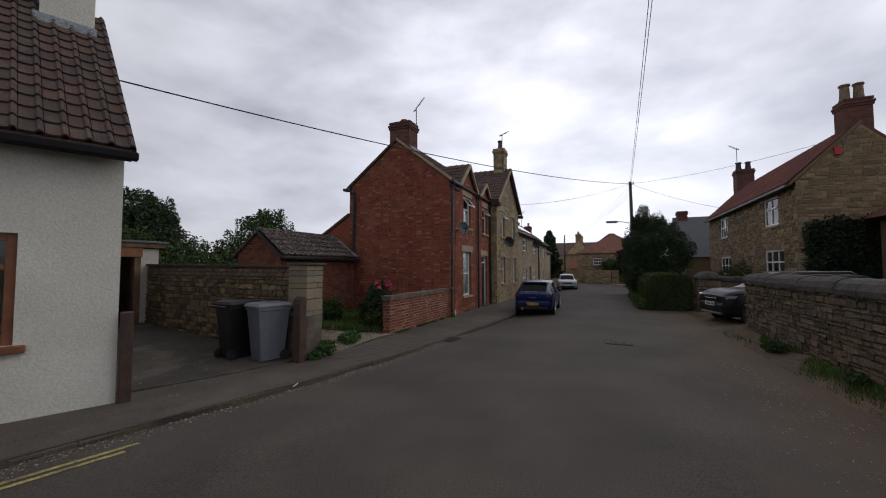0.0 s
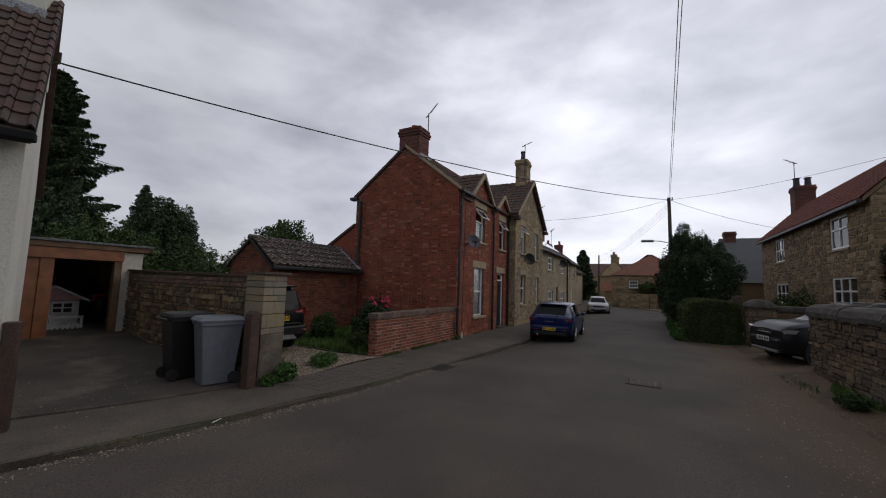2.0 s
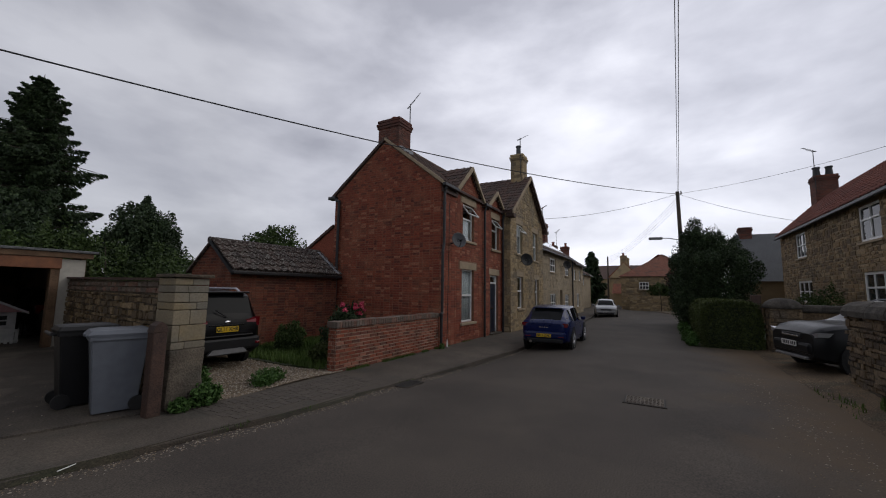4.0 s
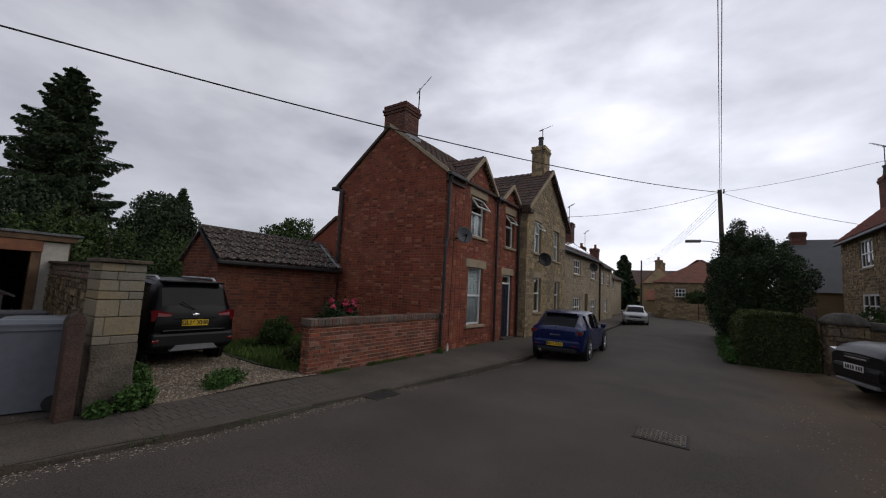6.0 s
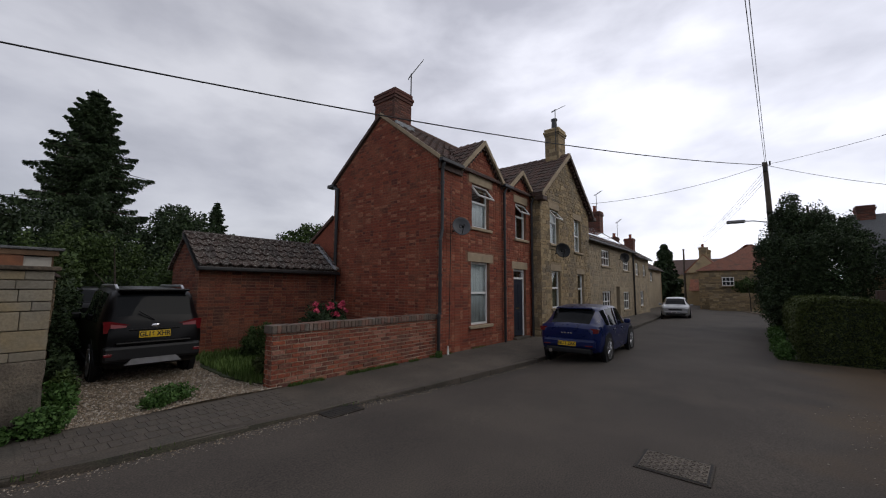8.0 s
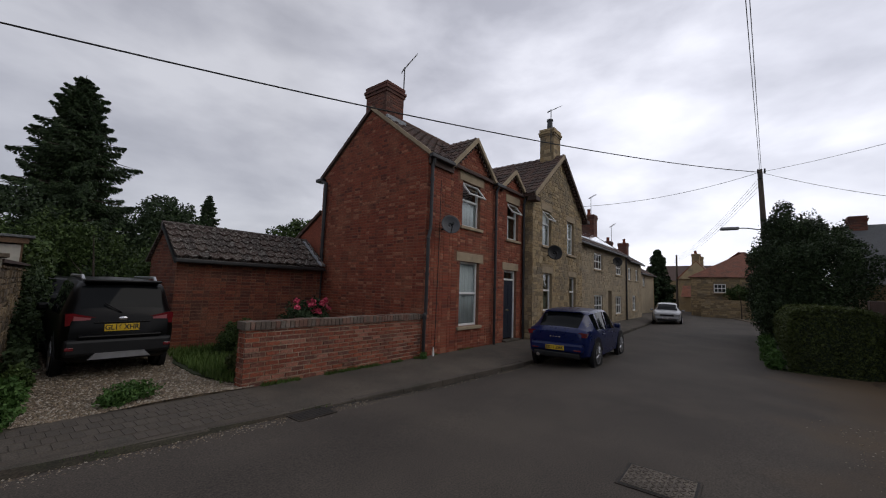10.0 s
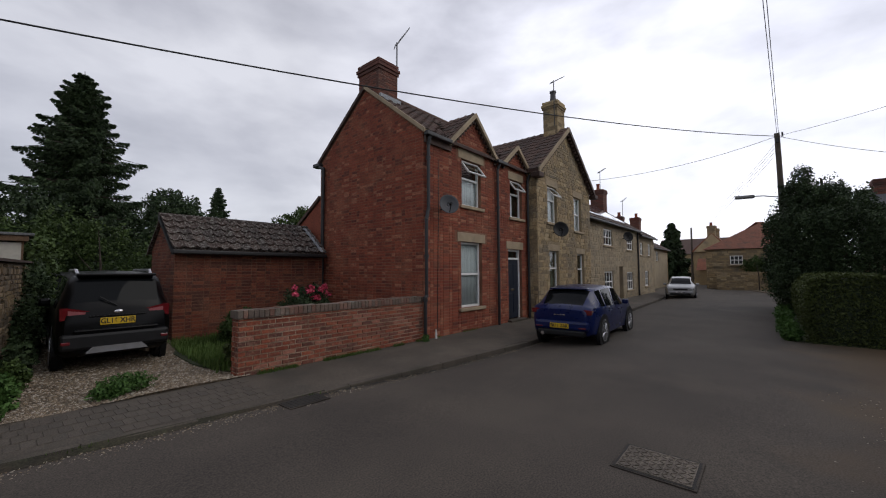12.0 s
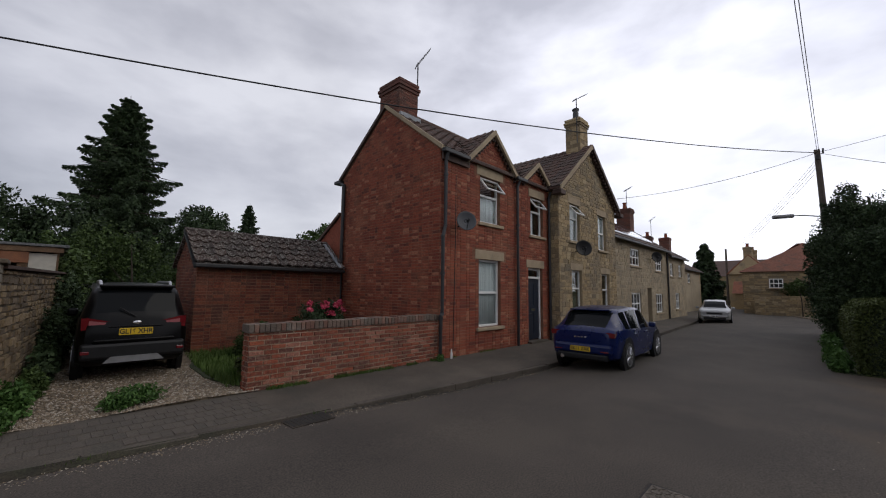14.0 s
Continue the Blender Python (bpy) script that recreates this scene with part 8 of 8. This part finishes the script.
limb_tree("lavender_clump", (8.75, 5.75, 0.05), 0.5, [B(8.72, 5.7, 0.24, 0.2, 0.3, 0.24), B(9.0, 6.1, 0.18, 0.22, 0.22, 0.18)], 3500, 0.035, LEAF_HEDGE, "grey-green clump behind the garden wall", 17, category="plant", trunk=0.012)
rose = limb_tree("rose_bush", (10.35, 6.6, 0.05), 1.2, [B(10.3, 6.55, 0.75, 0.5, 0.42, 0.42), B(10.65, 6.7, 0.9, 0.35, 0.35, 0.32), B(10.1, 6.7, 0.4, 0.4, 0.4, 0.4)], 7000, 0.045, LEAF_DARK, "rose bush with pink blooms above the garden wall", 18, category="rose bush", trunk=0.02)
rr2 = random.Random(2)
for i in range(14):
    c = Vector((10.05 + rr2.random() * 0.85, 6.22 + rr2.random() * 0.4, 1.0 + rr2.random() * 0.3))
    v, f = leaf_cloud(np.random.default_rng(100 + i), [(c.x, c.y, c.z, 0.065, 0.065, 0.05)], 40, 0.065, stretch=1.0, hollow=0.2)
    raw("bloom", v.tolist(), f.tolist(), PINK_PETAL, rose)
limb_tree("doorside_shrub", (22.6, -5.9, 0), 2.0, [B(22.4, -6.0, 1.3, 0.5, 0.4, 0.7), B(23.3, -6.0, 1.0, 0.5, 0.4, 0.6), B(24.8, -6.0, 1.1, 0.6, 0.4, 0.7)], 4000, 0.05, LEAF_MID, "mixed shrubs under the windows of the stone house", 19, category="shrub", trunk=0.02)
conifer("far_cypress", (62, 8.0, 0), 7.6, 2.3, LEAF_DARK, "dark conifer at the end of the street", 20, n=9000, size=0.2, droop=0.1, power=0.7)
limb_tree("far_trees", (66, 11, 0), 4, [B(64, 12, 2.5, 2.5, 2, 2), B(70, 9.5, 2.2, 3, 2, 1.8), B(60, 13, 2.2, 2.5, 2, 1.8)], 9000, 0.25, LEAF_DARK, "trees beyond the bend", 21)


def tuft(at, r, h, n, material, label, seed, size=0.05, name="weed_clump"):
    size, n = size * 0.68, int(n * 1.7)
    g = np.random.default_rng(seed)
    ob = leaves(name, g, [(at[0], at[1], at[2] + h * 0.4, r, r * 0.8, h * 0.6)], n, size, material, hollow=0.1)
    return tagged(ob, label, "weed")


tuft((5.95, 4.98, 0.04), 0.22, 0.28, 900, LEAF_BRIGHT, "bright green weeds at the foot of the pier", 30)
tuft((5.62, 4.94, 0.04), 0.14, 0.16, 450, LEAF_BRIGHT, "bright green weeds at the foot of the pier", 31)
tuft((6.1, 5.5, 0.05), 0.2, 0.42, 1100, LEAF_BRIGHT, "nettle clump beside the stone wall", 32)
tuft((6.25, 6.4, 0.05), 0.16, 0.4, 1000, LEAF_MID, "nettle clump beside the stone wall", 33)
tuft((7.2, 5.35, 0.05), 0.32, 0.22, 1100, LEAF_BRIGHT, "weeds growing through the gravel", 34, 0.04)
tuft((7.0, 5.2, 0.05), 0.2, 0.16, 600, LEAF_BRIGHT, "weeds growing through the gravel", 35, 0.04)
tuft((12.32, 4.86, -0.01), 0.1, 0.16, 350, LEAF_BRIGHT, "weeds at the foot of the downpipe", 36, 0.04)
for i, (x, y, r) in enumerate(((9.6, -3.05, 0.24), (7.2, -3.2, 0.16), (5.9, -3.15, 0.2), (5.0, -3.1, 0.3))):
    tuft((x, y, 0.06), r, 0.2, int(1200 * r / 0.3), LEAF_MID, "low weeds along the wall foot", 50 + i, 0.045)
for i, (x, y, r) in enumerate(((17.5, -1.35, 0.25), (18.6, -1.3, 0.25), (19.8, -1.32, 0.22), (21.5, -1.35, 0.3), (23.5, -1.4, 0.3))):
    tuft((x, y, 0.0), r, 0.42, 900, LEAF_BRIGHT, "long grass and weeds under the hedge", 60 + i, 0.06)
rg2 = np.random.default_rng(9)
sp = []
for _ in range(16000):
    x, y = rg2.uniform(8.25, 12.35), rg2.uniform(5.3, 8.9)
    if x > 8.25 + max(0, (y - 6.4) * 0.1):
        sp.append((x, y, lawn_z(x, y)))
blades("lawn_grass", rg2, sp, 0.11, GRASS_BLADE, "shaggy lawn grass")
sp = [(x, FY - 0.02 - abs(rg2.normal(0, 0.035)), pave_z(x) + 0.01) for x in rg2.uniform(8.7, 12.3, 2600) if math.sin(x * 3.1) + math.sin(x * 7.7) > -0.5]
sp += [(x, FY - 0.04 - abs(rg2.normal(0, 0.02)), pave_z(x) + 0.01) for x in rg2.uniform(12.8, 15.4, 500) if math.sin(x * 4.1) > 0.3]
sp += [(x, at_x(KERB_LINE, x) + rg2.normal(0, 0.012), pave_z(x) - 0.02) for x in rg2.uniform(-1, 9, 500) if math.sin(x * 2.3) + math.sin(x * 5.9) > 0.6]
blades("wall_foot_grass", rg2, sp, 0.055, GRASS_BLADE, "thin grass along the wall foot", width=0.007)
sp = [(x, y, verge_z(x, y)) for x, y in zip(rg2.uniform(2, 12.5, 9000), -3.42 + np.abs(rg2.normal(0, 0.22, 9000))) if math.sin(x * 1.9) + math.sin(y * 6 + x) > 0.1]
blades("verge_grass", rg2, sp, 0.07, GRASS_BLADE, "patchy grass on the verge", width=0.008)
# a belt of far woods closes the horizon
woods = []
for i in range(130):
    a = 2 * math.pi * i / 130
    r = rg2.uniform(125, 150)
    woods.append((r * math.cos(a), r * math.sin(a), 2.0, 6.0, 6.0, rg2.uniform(3.0, 5.0)))
ob = leaves("far_woods", rg2, woods, 26000, 0.8, LEAF_DARK)
tagged(ob, "belt of distant trees round the village", "woods", "", "stuff")

# a dark strip paints the kerb face's shade, with dirt, along the gutter
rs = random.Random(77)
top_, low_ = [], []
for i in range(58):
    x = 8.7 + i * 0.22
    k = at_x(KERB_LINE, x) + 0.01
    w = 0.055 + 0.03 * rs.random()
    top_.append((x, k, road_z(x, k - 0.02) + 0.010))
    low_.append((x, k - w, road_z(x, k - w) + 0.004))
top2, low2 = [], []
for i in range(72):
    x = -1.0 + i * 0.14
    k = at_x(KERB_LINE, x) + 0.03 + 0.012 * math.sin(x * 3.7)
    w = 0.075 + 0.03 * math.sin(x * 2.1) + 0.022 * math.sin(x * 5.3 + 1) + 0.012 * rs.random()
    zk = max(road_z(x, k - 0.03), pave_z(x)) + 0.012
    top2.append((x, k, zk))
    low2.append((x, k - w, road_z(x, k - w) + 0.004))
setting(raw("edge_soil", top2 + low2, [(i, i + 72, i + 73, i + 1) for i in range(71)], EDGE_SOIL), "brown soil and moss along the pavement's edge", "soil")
setting(raw("gutter_shade_silt", top_ + low_, [(i, i + 58, i + 59, i + 1) for i in range(57)], SHADE_SILT), "dark strip for shade and silt in the gutter under the kerb", "silt")
stick = part("litter_stick", (lambda b: (cyl(b, (4.24, 4.12, 0.02), (4.38, 4.16, 0.025), 0.005, 0.004, 6), b)[1])(bmesh.new()), WHITE_UPVC)
tagged(stick, "thin white stick of litter lying in the gutter", "litter")

# ---- bricks, stones and paving blocks ----
pieces(front_rows, fo, fu, fn, BRICK, house, "brick", 300, key=lambda r: r[0] + r[2] * 0.8, proud=0.007, rough=0.002, rng=random.Random(61))
pieces(gable_rows, (GX, FY, 0), (0, 1, 0), (-1, 0, 0), BRICK, house, "brick", 0, proud=0.007, rough=0.002, rng=random.Random(62))
pieces(stone_rows, (SX0, SY, 0), (1, 0, 0), (0, -1, 0), STONE, sh, "stone", 300, key=lambda r: r[0] + r[2] * 0.6, proud=0.012, rough=0.006, rng=random.Random(63))
pieces(lay(lambda a, b: [(0.0, FY - SY)], -0.1, S_EAVE, 0.15, (0.2, 0.34), 0.02, random.Random(71), bond=False, wobble=0.25), (SX0, SY, 0), (0, 1, 0), (-1, 0, 0), STONE, sh, "stone", 0, proud=0.012, rough=0.005, rng=random.Random(72), jag=0.008)
pieces(gw_rows, (8.42, FY + 0.012, 0), (1, 0, 0), (0, -1, 0), GARDEN_BRICK, gw, "brick", 300, key=lambda r: r[0], proud=0.014, rough=0.004, rng=random.Random(64))
ax_rows = lay(lambda a, b: [(0, AX1 - AX0)], 0.0, 2.12, 0.075, (0.235, 0.12), 0.011, random.Random(65))
pieces(ax_rows, (AX0, AY, 0), (1, 0, 0), (0, -1, 0), DARK_BRICK, annex, "brick", 280, key=lambda r: r[0], proud=0.007, rng=random.Random(66))


def annex_gable(za, zb):
    if zb <= 2.12:
        return [(0, AD)]
    f = max(0.0, (2.87 - zb) / (2.87 - 2.12))
    return [(AD / 2 * (1 - f), AD / 2 * (1 + f))] if f > 0.05 else []


pieces(lay(annex_gable, 0.0, 2.87, 0.075, (0.235, 0.12), 0.011, random.Random(67)), (AX0, AY, 0), (0, 1, 0), (-1, 0, 0), DARK_BRICK, annex, "brick", 0, proud=0.007, rng=random.Random(68))
# block-paved crossover in front of the gravel drive
KB = lambda x: at_x(KERB_LINE, x) + 0.125
cross = setting(raw("paved_crossover", [(5.75, KB(5.75) + 0.02, pave_z(5.75) + 0.003), (8.45, KB(8.45) + 0.02, pave_z(8.45) + 0.003), (8.45, 5.0, pave_z(8.45) + 0.018), (5.75, 5.0, pave_z(5.75) + 0.014)], [(0, 1, 2, 3)], PAVING), "strip of grey paving blocks across the pavement", "pavement")
blk = unit_for(BLOCK, "paving_block")
rp_ = random.Random(70)
for j in range(6):
    y = 3.86 + j * 0.208
    x = 5.80 + (0.05 if j % 2 else 0.0)
    while x < 8.36:
        if y > KB(x) + 0.03 and y + 0.2 < 5.02:
            ob = new("paving_block", blk)
            z = pave_z(x) + 0.018 * (y - KB(x)) / 1.4 + 0.002
            h = 0.006 + rp_.uniform(-0.002, 0.002)
            ob.matrix_basis = Matrix(((0.094, 0, 0, x), (0, 0, 0.2, y), (0, h, 0, z), (0, 0, 0, 1)))
            adopt(ob, cross)
        x += 0.102
